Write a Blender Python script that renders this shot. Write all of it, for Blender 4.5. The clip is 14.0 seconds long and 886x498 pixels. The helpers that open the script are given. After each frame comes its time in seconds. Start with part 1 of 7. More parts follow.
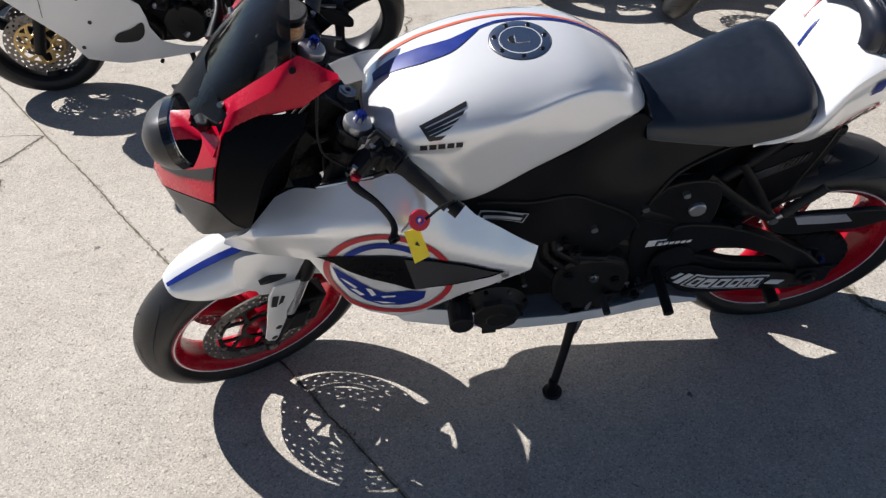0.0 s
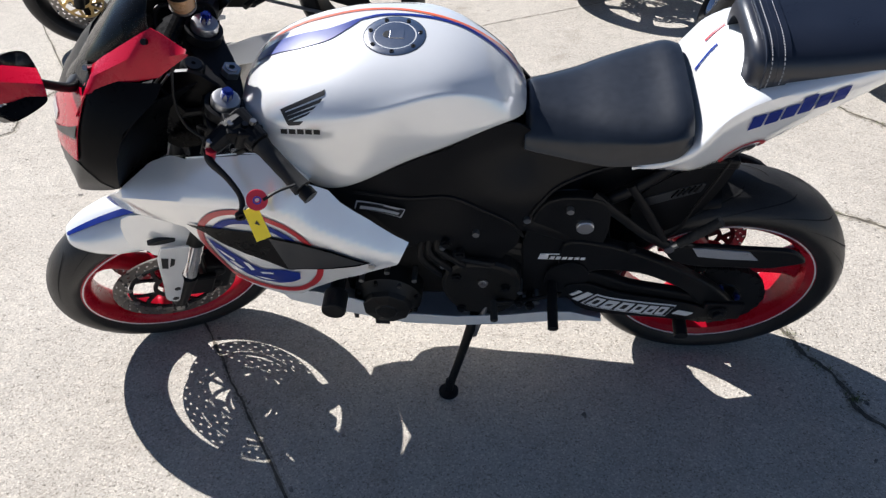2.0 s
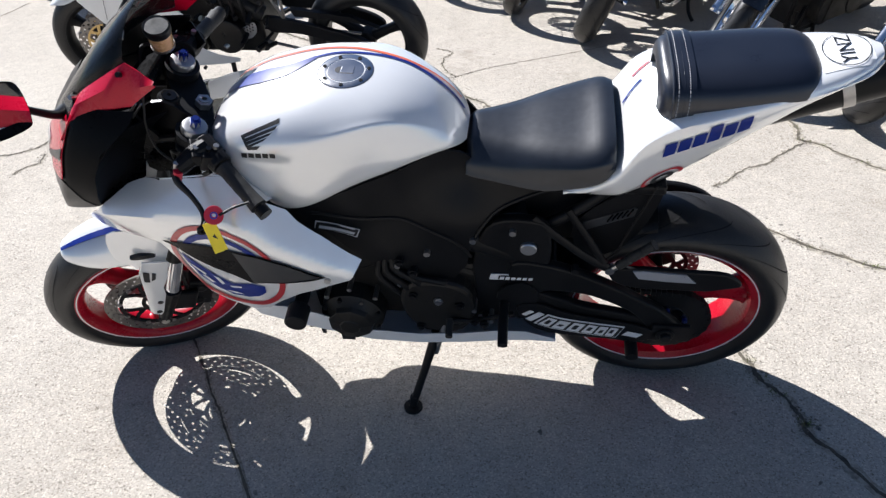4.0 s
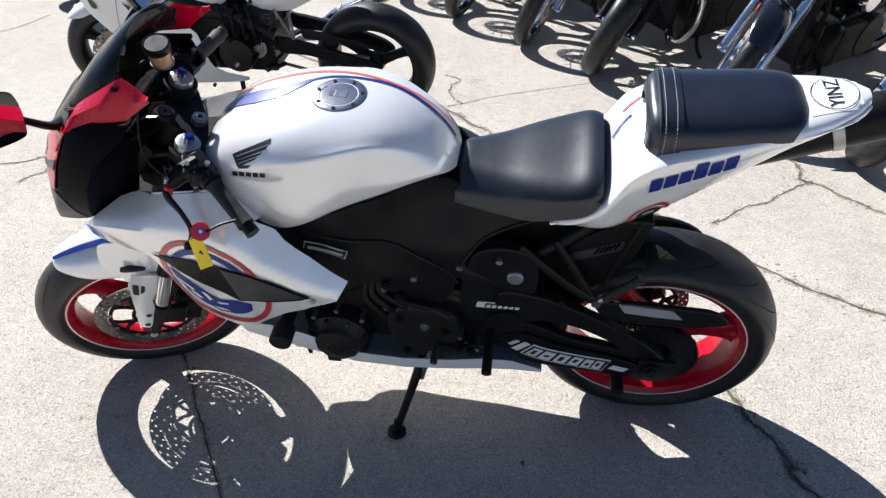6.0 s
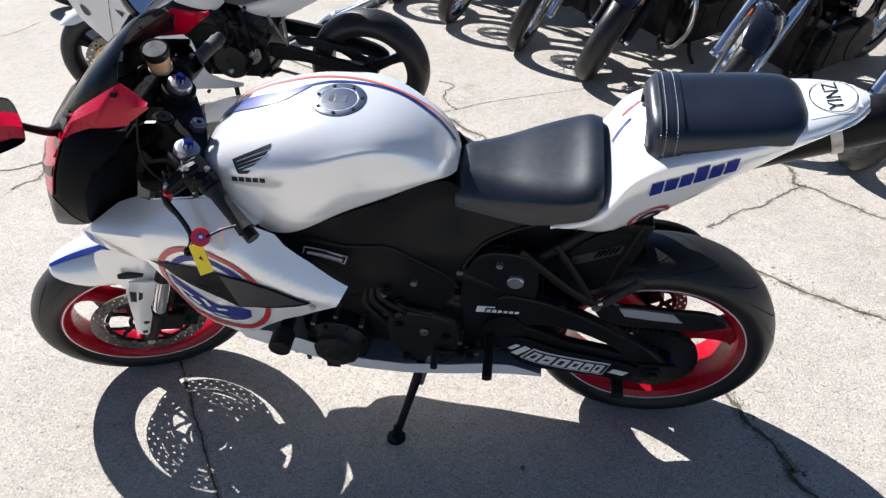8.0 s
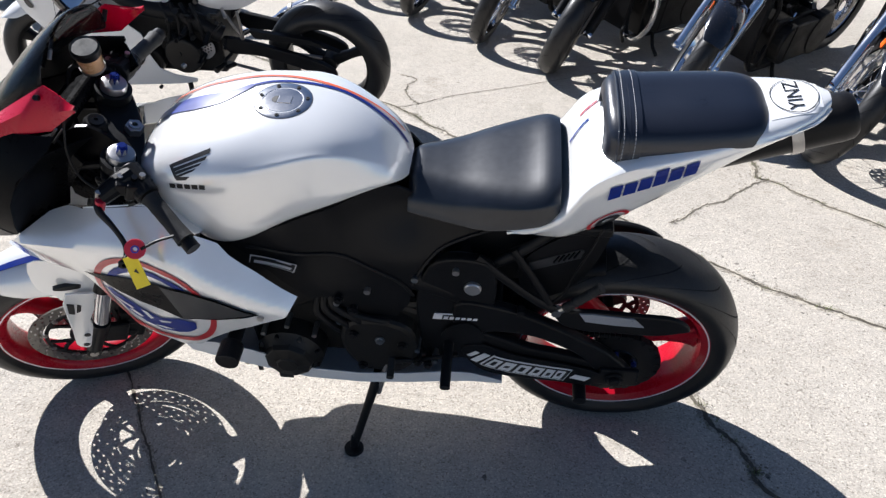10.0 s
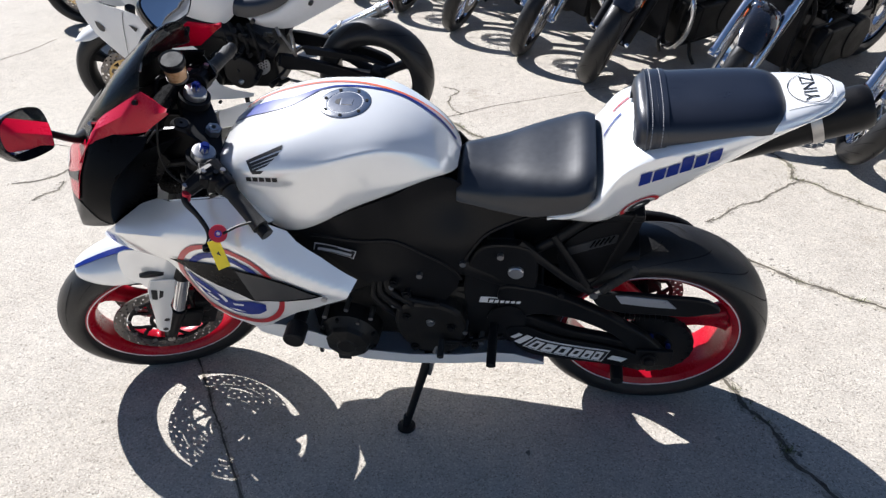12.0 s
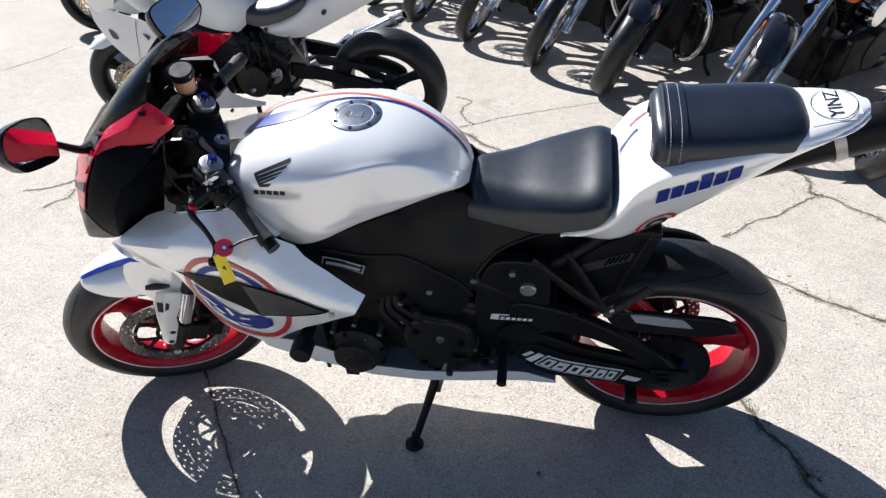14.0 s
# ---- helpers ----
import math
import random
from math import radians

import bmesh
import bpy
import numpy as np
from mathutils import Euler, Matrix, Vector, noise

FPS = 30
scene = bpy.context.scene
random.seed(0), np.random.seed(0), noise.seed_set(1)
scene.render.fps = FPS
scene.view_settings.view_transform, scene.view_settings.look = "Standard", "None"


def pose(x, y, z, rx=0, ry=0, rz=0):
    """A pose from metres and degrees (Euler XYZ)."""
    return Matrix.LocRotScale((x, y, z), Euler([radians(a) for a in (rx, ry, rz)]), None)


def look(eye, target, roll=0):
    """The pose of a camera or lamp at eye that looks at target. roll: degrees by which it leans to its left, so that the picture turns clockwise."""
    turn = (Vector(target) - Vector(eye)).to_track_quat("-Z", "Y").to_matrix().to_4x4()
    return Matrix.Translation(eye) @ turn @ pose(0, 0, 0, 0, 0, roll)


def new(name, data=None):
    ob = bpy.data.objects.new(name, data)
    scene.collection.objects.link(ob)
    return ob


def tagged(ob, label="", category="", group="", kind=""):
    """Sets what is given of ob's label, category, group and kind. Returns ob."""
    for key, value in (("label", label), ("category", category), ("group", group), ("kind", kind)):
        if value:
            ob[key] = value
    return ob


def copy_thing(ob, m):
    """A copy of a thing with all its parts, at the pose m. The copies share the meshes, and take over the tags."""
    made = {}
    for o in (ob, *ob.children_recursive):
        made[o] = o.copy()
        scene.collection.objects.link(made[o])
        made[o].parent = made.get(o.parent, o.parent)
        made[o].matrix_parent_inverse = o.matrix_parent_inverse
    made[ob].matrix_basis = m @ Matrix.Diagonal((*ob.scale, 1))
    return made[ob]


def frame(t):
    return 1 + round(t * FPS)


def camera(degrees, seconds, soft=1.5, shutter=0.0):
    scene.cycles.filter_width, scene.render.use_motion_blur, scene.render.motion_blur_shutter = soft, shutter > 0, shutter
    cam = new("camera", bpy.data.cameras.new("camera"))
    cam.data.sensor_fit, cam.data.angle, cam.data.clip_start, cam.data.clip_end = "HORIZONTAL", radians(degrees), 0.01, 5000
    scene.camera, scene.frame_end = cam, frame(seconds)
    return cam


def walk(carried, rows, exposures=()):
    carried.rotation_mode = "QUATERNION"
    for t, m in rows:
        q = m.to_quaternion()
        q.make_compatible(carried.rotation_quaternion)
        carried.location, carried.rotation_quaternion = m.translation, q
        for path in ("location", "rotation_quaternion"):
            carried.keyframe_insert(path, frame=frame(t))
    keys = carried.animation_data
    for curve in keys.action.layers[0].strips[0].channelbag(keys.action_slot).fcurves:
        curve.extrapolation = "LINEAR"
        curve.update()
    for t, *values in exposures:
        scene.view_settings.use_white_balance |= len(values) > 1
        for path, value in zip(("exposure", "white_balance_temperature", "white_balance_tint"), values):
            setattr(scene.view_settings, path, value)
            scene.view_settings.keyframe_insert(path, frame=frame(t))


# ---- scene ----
cam = camera(62.6, 14.0, soft=1.35)
PATH = [
    (0, (-0.286, -1.464, 1.507), (-0.222, 0.122, 0.29), -4.3),
    (0.5, (-0.177, -1.496, 1.499), (-0.16, 0.093, 0.284), -3.6),
    (1, (-0.071, -1.414, 1.477), (-0.061, 0.161, 0.244), -1.6),
    (1.5, (0.011, -1.396, 1.479), (-0.069, 0.183, 0.254), -1.6),
    (2, (0.144, -1.476, 1.5), (-0.003, 0.097, 0.273), -1.5),
    (2.5, (0.263, -1.574, 1.495), (0.039, 0.014, 0.3), -1.8),
    (3, (0.333, -1.603, 1.505), (0.096, 0.008, 0.344), -3.0),
    (3.2, (0.332, -1.586, 1.517), (0.097, 0.033, 0.366), -3.2),
    (5.5, (0.396, -1.587, 1.527), (0.11, 0.061, 0.43), -0.8),
    (6, (0.397, -1.581, 1.528), (0.12, 0.084, 0.455), -0.5),
    (6.5, (0.395, -1.579, 1.529), (0.126, 0.09, 0.461), -0.5),
    (7, (0.378, -1.586, 1.526), (0.121, 0.092, 0.467), -0.3),
    (9.5, (0.387, -1.56, 1.522), (0.13, 0.114, 0.458), -0.6),
    (10, (0.404, -1.506, 1.517), (0.23, 0.169, 0.437), 0.3),
    (10.5, (0.38, -1.484, 1.511), (0.221, 0.197, 0.439), -0.4),
    (11, (0.386, -1.536, 1.522), (0.184, 0.149, 0.464), -1.4),
    (11.5, (0.406, -1.631, 1.54), (0.151, 0.052, 0.49), -2.1),
    (12, (0.41, -1.676, 1.542), (0.123, 0.008, 0.502), -2.1),
    (12.5, (0.412, -1.668, 1.542), (0.102, 0.021, 0.515), -2.1),
    (13, (0.412, -1.658, 1.544), (0.099, 0.039, 0.533), -2.0),
    (13.5, (0.408, -1.644, 1.54), (0.091, 0.05, 0.527), -2.1),
    (14, (0.405, -1.634, 1.537), (0.086, 0.057, 0.517), -2.0),
]
walk(cam, [(t, look(eye, target, roll)) for t, eye, target, roll in PATH], [(0.0, 0.60, 6400, 12), (0.7, 0.66, 6340, 12), (1.5, 0.76, 6260, 11.5), (3.0, 0.90, 6190, 11.5), (6.5, 0.96, 6160, 11.5), (10.2, 0.90, 6160, 11.5), (12.0, 0.96, 6160, 11.5), (14.0, 0.98, 6160, 11.5)])

# ---- light ----
SUN_TO = Vector((-0.825, 0.715, 1.0)).normalized()
world = bpy.data.worlds.new("sky")
scene.world = world
world.use_nodes = True
wn = world.node_tree
sky = wn.nodes.new("ShaderNodeTexSky")
sky.sky_type = "NISHITA"
sky.sun_disc = False
sky.sun_elevation = math.asin(SUN_TO.z)
sky.sun_rotation = math.atan2(SUN_TO.x, SUN_TO.y)
sky.air_density, sky.dust_density, sky.ozone_density = 0.72, 0.2, 2.4
wn.links.new(sky.outputs[0], wn.nodes["Background"].inputs[0])
wn.nodes["Background"].inputs[1].default_value = 0.05
sun = new("sun", bpy.data.lights.new("sun", "SUN"))
sun.data.energy, sun.data.angle, sun.data.color = 5.0, radians(0.5), (1.0, 0.972, 0.940)
sun.matrix_world = look(SUN_TO * 30, (0, 0, 0))


# ---- materials ----
def mat(name, base, rough=0.5, metal=0.0, vary=0.12, scale=8.0, fine=120.0, bump=0.0, coat=0.0, other=None, spec=0.5, wear=0.1):
    """A principled material with colour and gloss that vary at a large and a fine scale, in metres."""
    m = bpy.data.materials.new(name)
    m.use_nodes = True
    nt = m.node_tree
    b = nt.nodes["Principled BSDF"]
    co = nt.nodes.new("ShaderNodeTexCoord")
    n1 = nt.nodes.new("ShaderNodeTexNoise")
    n1.inputs["Scale"].default_value, n1.inputs["Detail"].default_value = scale, 5
    n2 = nt.nodes.new("ShaderNodeTexNoise")
    n2.inputs["Scale"].default_value, n2.inputs["Detail"].default_value = fine, 3
    for n in (n1, n2):
        nt.links.new(co.outputs["Object"], n.inputs["Vector"])
    add = nt.nodes.new("ShaderNodeMath")
    add.operation = "MULTIPLY_ADD"
    add.inputs[1].default_value, add.inputs[2].default_value = 0.35, 0.0
    nt.links.new(n2.outputs["Fac"], add.inputs[0])
    mix2 = nt.nodes.new("ShaderNodeMath")
    mix2.operation = "MULTIPLY_ADD"
    mix2.inputs[1].default_value = 0.65
    nt.links.new(n1.outputs["Fac"], mix2.inputs[0])
    nt.links.new(add.outputs[0], mix2.inputs[2])
    ramp = nt.nodes.new("ShaderNodeValToRGB")
    dark = tuple(c * (1 - vary) for c in base)
    lite = tuple(min(0.95, c * (1 + vary)) for c in (other or base))
    ramp.color_ramp.elements[0].position, ramp.color_ramp.elements[1].position = 0.32, 0.68
    ramp.color_ramp.elements[0].color, ramp.color_ramp.elements[1].color = (*dark, 1), (*lite, 1)
    nt.links.new(mix2.outputs[0], ramp.inputs["Fac"])
    nt.links.new(ramp.outputs["Color"], b.inputs["Base Color"])
    rr = nt.nodes.new("ShaderNodeMapRange")
    rr.inputs["From Min"].default_value, rr.inputs["From Max"].default_value = 0.3, 0.7
    rr.inputs["To Min"].default_value, rr.inputs["To Max"].default_value = max(0.0, rough - wear), min(1.0, rough + wear)
    nt.links.new(mix2.outputs[0], rr.inputs["Value"])
    nt.links.new(rr.outputs["Result"], b.inputs["Roughness"])
    b.inputs["Metallic"].default_value = metal
    b.inputs["Specular IOR Level"].default_value = spec
    b.inputs["Coat Weight"].default_value = coat
    b.inputs["Coat Roughness"].default_value = 0.09
    if bump:
        bp = nt.nodes.new("ShaderNodeBump")
        bp.inputs["Strength"].default_value, bp.inputs["Distance"].default_value = bump, 0.002
        nt.links.new(n2.outputs["Fac"], bp.inputs["Height"])
        nt.links.new(bp.outputs["Normal"], b.inputs["Normal"])
    return m


def concrete():
    m = bpy.data.materials.new("old_concrete")
    m.use_nodes = True
    nt = m.node_tree
    b = nt.nodes["Principled BSDF"]
    co = nt.nodes.new("ShaderNodeTexCoord")

    def noise_node(scale, detail=6, rough=0.6):
        n = nt.nodes.new("ShaderNodeTexNoise")
        n.inputs["Scale"].default_value, n.inputs["Detail"].default_value, n.inputs["Roughness"].default_value = scale, detail, rough
        nt.links.new(co.outputs["Object"], n.inputs["Vector"])
        return n

    def ramp(src, stops):
        r = nt.nodes.new("ShaderNodeValToRGB")
        while len(r.color_ramp.elements) < len(stops):
            r.color_ramp.elements.new(0.5)
        for e, (p, c) in zip(r.color_ramp.elements, stops):
            e.position, e.color = p, (*c, 1) if len(c) == 3 else c
        nt.links.new(src, r.inputs["Fac"])
        return r

    def mix(kind, fac, a, bb):
        x = nt.nodes.new("ShaderNodeMixRGB")
        x.blend_type = kind
        x.inputs["Fac"].default_value = fac
        nt.links.new(a, x.inputs["Color1"])
        nt.links.new(bb, x.inputs["Color2"])
        return x.outputs["Color"]

    big = ramp(noise_node(0.9).outputs["Fac"], [(0.3, (0.435, 0.398, 0.347)), (0.55, (0.503, 0.464, 0.408)), (0.75, (0.545, 0.508, 0.450))])
    blot = ramp(noise_node(14, 7, 0.65).outputs["Fac"], [(0.3, (0.88, 0.87, 0.86)), (0.5, (1, 1, 1)), (0.72, (1.07, 1.06, 1.04))])
    vor = nt.nodes.new("ShaderNodeTexVoronoi")
    vor.inputs["Scale"].default_value = 250
    nt.links.new(co.outputs["Object"], vor.inputs["Vector"])
    sep = nt.nodes.new("ShaderNodeSeparateColor")
    nt.links.new(vor.outputs["Color"], sep.inputs["Color"])
    agg = ramp(sep.outputs["Red"], [(0.0, (0.50, 0.48, 0.455)), (0.12, (0.84, 0.825, 0.80)), (0.6, (1.0, 0.99, 0.970)), (0.86, (1.14, 1.13, 1.10)), (1.0, (1.42, 1.40, 1.35))])
    pit = ramp(noise_node(55, 4, 0.7).outputs["Fac"], [(0.30, (0.42, 0.40, 0.38)), (0.38, (1, 1, 1))])
    stain = ramp(noise_node(3.2, 8, 0.7).outputs["Fac"], [(0.28, (0.62, 0.58, 0.54)), (0.42, (1, 1, 1))])
    c = mix("MULTIPLY", 0.9, big.outputs["Color"], blot.outputs["Color"])
    c = mix("MULTIPLY", 0.85, c, agg.outputs["Color"])
    c = mix("MULTIPLY", 0.7, c, pit.outputs["Color"])
    c = mix("MULTIPLY", 0.6, c, stain.outputs["Color"])
    nt.links.new(c, b.inputs["Base Color"])
    b.inputs["Roughness"].default_value = 0.9
    b.inputs["Specular IOR Level"].default_value = 0.25
    bw = nt.nodes.new("ShaderNodeRGBToBW")
    nt.links.new(mix("MULTIPLY", 1.0, agg.outputs["Color"], pit.outputs["Color"]), bw.inputs["Color"])
    bp = nt.nodes.new("ShaderNodeBump")
    bp.inputs["Strength"].default_value, bp.inputs["Distance"].default_value = 1.0, 0.0055
    rough_add = nt.nodes.new("ShaderNodeMath")
    rough_add.operation = "MULTIPLY_ADD"
    rough_add.inputs[1].default_value = 0.6
    nt.links.new(noise_node(120, 5, 0.75).outputs["Fac"], rough_add.inputs[0])
    nt.links.new(bw.outputs["Val"], rough_add.inputs[2])
    nt.links.new(rough_add.outputs[0], bp.inputs["Height"])
    nt.links.new(bp.outputs["Normal"], b.inputs["Normal"])
    return m


def glass(name, base, rough, trans, alpha=1.0):
    m = bpy.data.materials.new(name)
    m.use_nodes = True
    b = m.node_tree.nodes["Principled BSDF"]
    b.inputs["Base Color"].default_value = (*base, 1)
    b.inputs["Roughness"].default_value = rough
    b.inputs["Transmission Weight"].default_value = trans
    b.inputs["IOR"].default_value = 1.3
    b.inputs["Alpha"].default_value = alpha
    return m


CONCRETE = concrete()
WHITE = mat("pearl_white_paint", (0.90, 0.90, 0.885), 0.20, 0.28, 0.015, 3, 40, coat=1.0, wear=0.01)
WHITE.node_tree.nodes["Principled BSDF"].inputs["Coat Roughness"].default_value = 0.03
WHITE.node_tree.nodes["Principled BSDF"].inputs["Coat IOR"].default_value = 1.6
WHITE_OLD = mat("white_paint", (0.74, 0.74, 0.73), 0.35, 0, 0.04, 4, 200, coat=0.6)
RED = mat("red_paint", (0.44, 0.0015, 0.022), 0.26, 0, 0.1, 6, 200, coat=0.25, spec=0.2)
# Near-black, so that closed faces read as the nose's shaded hollow.
COWL = mat("near_black", (0.0036, 0.0036, 0.0042), 0.30, 0, 0.3, 5, 90, spec=0.07, wear=0.08)
# Lighter than the black parts: reflected concrete is put into this grey.
CHIN = mat("satin_dark_grey", (0.035, 0.034, 0.033), 0.38, 0, 0.15, 6, 200, spec=0.5)
RED_RIM = mat("red_wheel_paint", (0.38, 0.004, 0.017), 0.28, 0, 0.12, 9, 200, coat=0.22, spec=0.18)
DECAL_RED = mat("red_decal", (0.42, 0.014, 0.020), 0.35, 0, 0.08, 20, 300, coat=0.5)
DECAL_ORANGE = mat("orange_decal", (0.75, 0.13, 0.04), 0.35, 0, 0.08, 20, 300, coat=0.5)
DECAL_BLUE = mat("blue_decal", (0.006, 0.023, 0.20), 0.35, 0, 0.12, 20, 300, coat=0.08, spec=0.25)
DECAL_WHITE = mat("white_decal", (0.75, 0.75, 0.75), 0.4, 0, 0.05, 20, 300)
DECAL_BLACK = mat("black_decal", (0.008, 0.008, 0.009), 0.4, 0, 0.2, 20, 300)
DECAL_GREY = mat("grey_decal", (0.030, 0.030, 0.032), 0.35, 0, 0.1, 15, 300, coat=0.3)
PINSTRIPE = mat("white_pinstripe", (0.8, 0.75, 0.75), 0.4, 0, 0.05, 20, 300)
BLACK_GLOSS = mat("gloss_black_plastic", (0.003, 0.003, 0.0035), 0.2, 0, 0.2, 6, 150, wear=0.06)
BLACK_SATIN = mat("satin_black_plastic", (0.0078, 0.0078, 0.0086), 0.40, 0, 0.25, 7, 260, bump=0.1, spec=0.18)
BLACK_METAL = mat("black_painted_metal", (0.0092, 0.0092, 0.0100), 0.40, 0.0, 0.3, 9, 160, bump=0.12, wear=0.12, spec=0.17)
ENGINE = mat("dark_engine_metal", (0.0125, 0.0115, 0.0105), 0.46, 0.2, 0.4, 12, 140, bump=0.2, wear=0.15, spec=0.35)
RUBBER = mat("tyre_rubber", (0.009, 0.009, 0.010), 0.42, 0, 0.3, 10, 220, bump=0.2, other=(0.0175, 0.0172, 0.0172), wear=0.12, spec=0.38)
GROOVE = mat("tyre_groove", (0.004, 0.004, 0.004), 0.9, 0, 0.2)
GRIP = mat("grip_rubber", (0.012, 0.012, 0.012), 0.7, 0, 0.2, 20, 500, bump=0.5)
# Scuffed vinyl; its blue-grey base also carries some of the sky's sheen.
SEAT_VINYL = mat("scuffed_black_vinyl", (0.0080, 0.0110, 0.0170), 0.30, 0, 0.2, 4, 60, bump=0.004, wear=0.02, spec=0.6, other=(0.0120, 0.0155, 0.023))
LEATHER = mat("black_vinyl", (0.0075, 0.0105, 0.020), 0.33, 0, 0.2, 6, 420, bump=0.12, wear=0.07, spec=0.7)
THREAD = mat("grey_thread", (0.35, 0.35, 0.36), 0.8, 0, 0.1)
CHROME = mat("chrome", (0.78, 0.78, 0.8), 0.12, 1, 0.06, 12, 200, wear=0.06)
STEEL = mat("brushed_steel", (0.42, 0.41, 0.40), 0.38, 1, 0.15, 25, 300, wear=0.12)
DISC = mat("worn_disc_steel", (0.20, 0.185, 0.17), 0.42, 0.8, 0.2, 25, 300, wear=0.1)
CAP_METAL = mat("polished_cap_metal", (0.60, 0.60, 0.61), 0.20, 1.0, 0.08, 15, 250, wear=0.05)
ALU = mat("grey_aluminium", (0.45, 0.45, 0.46), 0.42, 0.9, 0.12, 15, 250)
BLUE_ANO = mat("blue_anodised", (0.03, 0.06, 0.32), 0.3, 0.8, 0.15, 20, 200)
SCREEN = glass("smoked_screen", (0.006, 0.0065, 0.007), 0.03, 0.0, 0.70)
SCREEN.node_tree.nodes["Principled BSDF"].inputs["Specular IOR Level"].default_value = 0.5
MIRROR = mat("mirror_glass", (0.86, 0.87, 0.88), 0.02, 1, 0.01, wear=0.015)
LENS = mat("clear_lens", (0.5, 0.5, 0.52), 0.08, 0.5, 0.1)
AMBER = mat("amber_lens", (0.7, 0.12, 0.01), 0.2, 0, 0.1)
FLUID = mat("amber_fluid_cup", (0.66, 0.40, 0.20), 0.25, 0, 0.1, coat=0.5)
LID_GREY = mat("worn_grey_plastic", (0.12, 0.12, 0.118), 0.35, 0, 0.25, 40, 200, coat=0.4)
YELLOW = mat("yellow_card", (0.85, 0.66, 0.02), 0.55, 0, 0.06)
PINK = mat("red_metallic_tag", (0.50, 0.015, 0.04), 0.35, 0.3, 0.1)
CRACK = mat("dirt_in_joint", (0.065, 0.054, 0.042), 0.95, 0, 0.5, 14, 90, bump=0.8, other=(0.11, 0.095, 0.07))
JOINT_EDGE = mat("crumbled_concrete", (0.24, 0.21, 0.17), 0.95, 0, 0.45, 30, 140, bump=1.0, other=(0.42, 0.38, 0.31))
CHIP = mat("spalled_hollow", (0.11, 0.10, 0.088), 0.95, 0, 0.5, 25, 160, bump=0.8, other=(0.26, 0.235, 0.2))
WEED = mat("dry_weed", (0.16, 0.14, 0.06), 0.8, 0, 0.4, 30, 90, other=(0.09, 0.12, 0.03))
PEBBLE = mat("loose_grit", (0.22, 0.19, 0.15), 0.9, 0, 0.4, 40, 90)
DIRT_ALU = mat("dull_grey_fairing", (0.36, 0.37, 0.40), 0.35, 0.2, 0.1, 9, 200, coat=0.4)


# ---- mesh tools ----
def part(name, bm, material, parent, label="", smooth=True, bevel=0.0, solid=0.0, sub=0, offset=1.0):
    """Links a bmesh as one mesh object under a thing or under a part."""
    me = bpy.data.meshes.new(name)
    bmesh.ops.recalc_face_normals(bm, faces=bm.faces[:])
    bm.to_mesh(me)
    bm.free()
    ob = new(name, me)
    for mm in (material if isinstance(material, (list, tuple)) else (material,)):
        me.materials.append(mm)
    if parent is not None:
        ob.parent = parent
    if label:
        tagged(ob, label)
    if smooth:
        for p in me.polygons:
            p.use_smooth = True
    if solid:
        md = ob.modifiers.new("thickness", "SOLIDIFY")
        md.thickness, md.offset = solid, offset
    if sub:
        md = ob.modifiers.new("round", "SUBSURF")
        md.levels = md.render_levels = sub
    if bevel:
        md = ob.modifiers.new("edge", "BEVEL")
        md.width, md.segments, md.limit_method, md.angle_limit = bevel, 2, "ANGLE", radians(35)
    if smooth and not sub and not (solid or bevel):
        me.set_sharp_from_angle(angle=radians(38))
    elif smooth and not sub:
        md = ob.modifiers.new("shade", "EDGE_SPLIT")
        md.split_angle = radians(38)
    return ob


def put(bm, m):
    bmesh.ops.transform(bm, matrix=m, verts=bm.verts[:])
    return bm


def merge(*bms):
    out = bms[0]
    for b in bms[1:]:
        me = bpy.data.meshes.new("tmp")
        b.to_mesh(me)
        b.free()
        out.from_mesh(me)
        bpy.data.meshes.remove(me)
    return out


def grid(rows, closed=False, caps=False):
    """A skin over rows of points; closed joins the last point of each row to the first."""
    bm = bmesh.new()
    vs = [[bm.verts.new(p) for p in r] for r in rows]
    n = len(rows[0])
    for a, b in zip(vs, vs[1:]):
        for j in range(n if closed else n - 1):
            k = (j + 1) % n
            bm.faces.new((a[j], a[k], b[k], b[j]))
    if caps:
        bm.faces.new(vs[0][::-1])
        bm.faces.new(vs[-1])
    return bm


def spline(pts, per=6, closed=False):
    """Points along a Catmull-Rom curve."""
    P = [Vector(p) for p in pts]
    n = len(P)
    out = []
    for i in range(n if closed else n - 1):
        p1, p2 = P[i], P[(i + 1) % n]
        p0 = P[i - 1] if (i or closed) else p1 * 2 - p2
        p3 = P[(i + 2) % n] if (i + 2 < n or closed) else p2 * 2 - p1
        for k in range(per):
            t = k / per
            out.append(0.5 * (2 * p1 + (p2 - p0) * t + (2 * p0 - 5 * p1 + 4 * p2 - p3) * t * t + (3 * p1 - p0 - 3 * p2 + p3) * t ** 3))
    if not closed:
        out.append(P[-1])
    return out


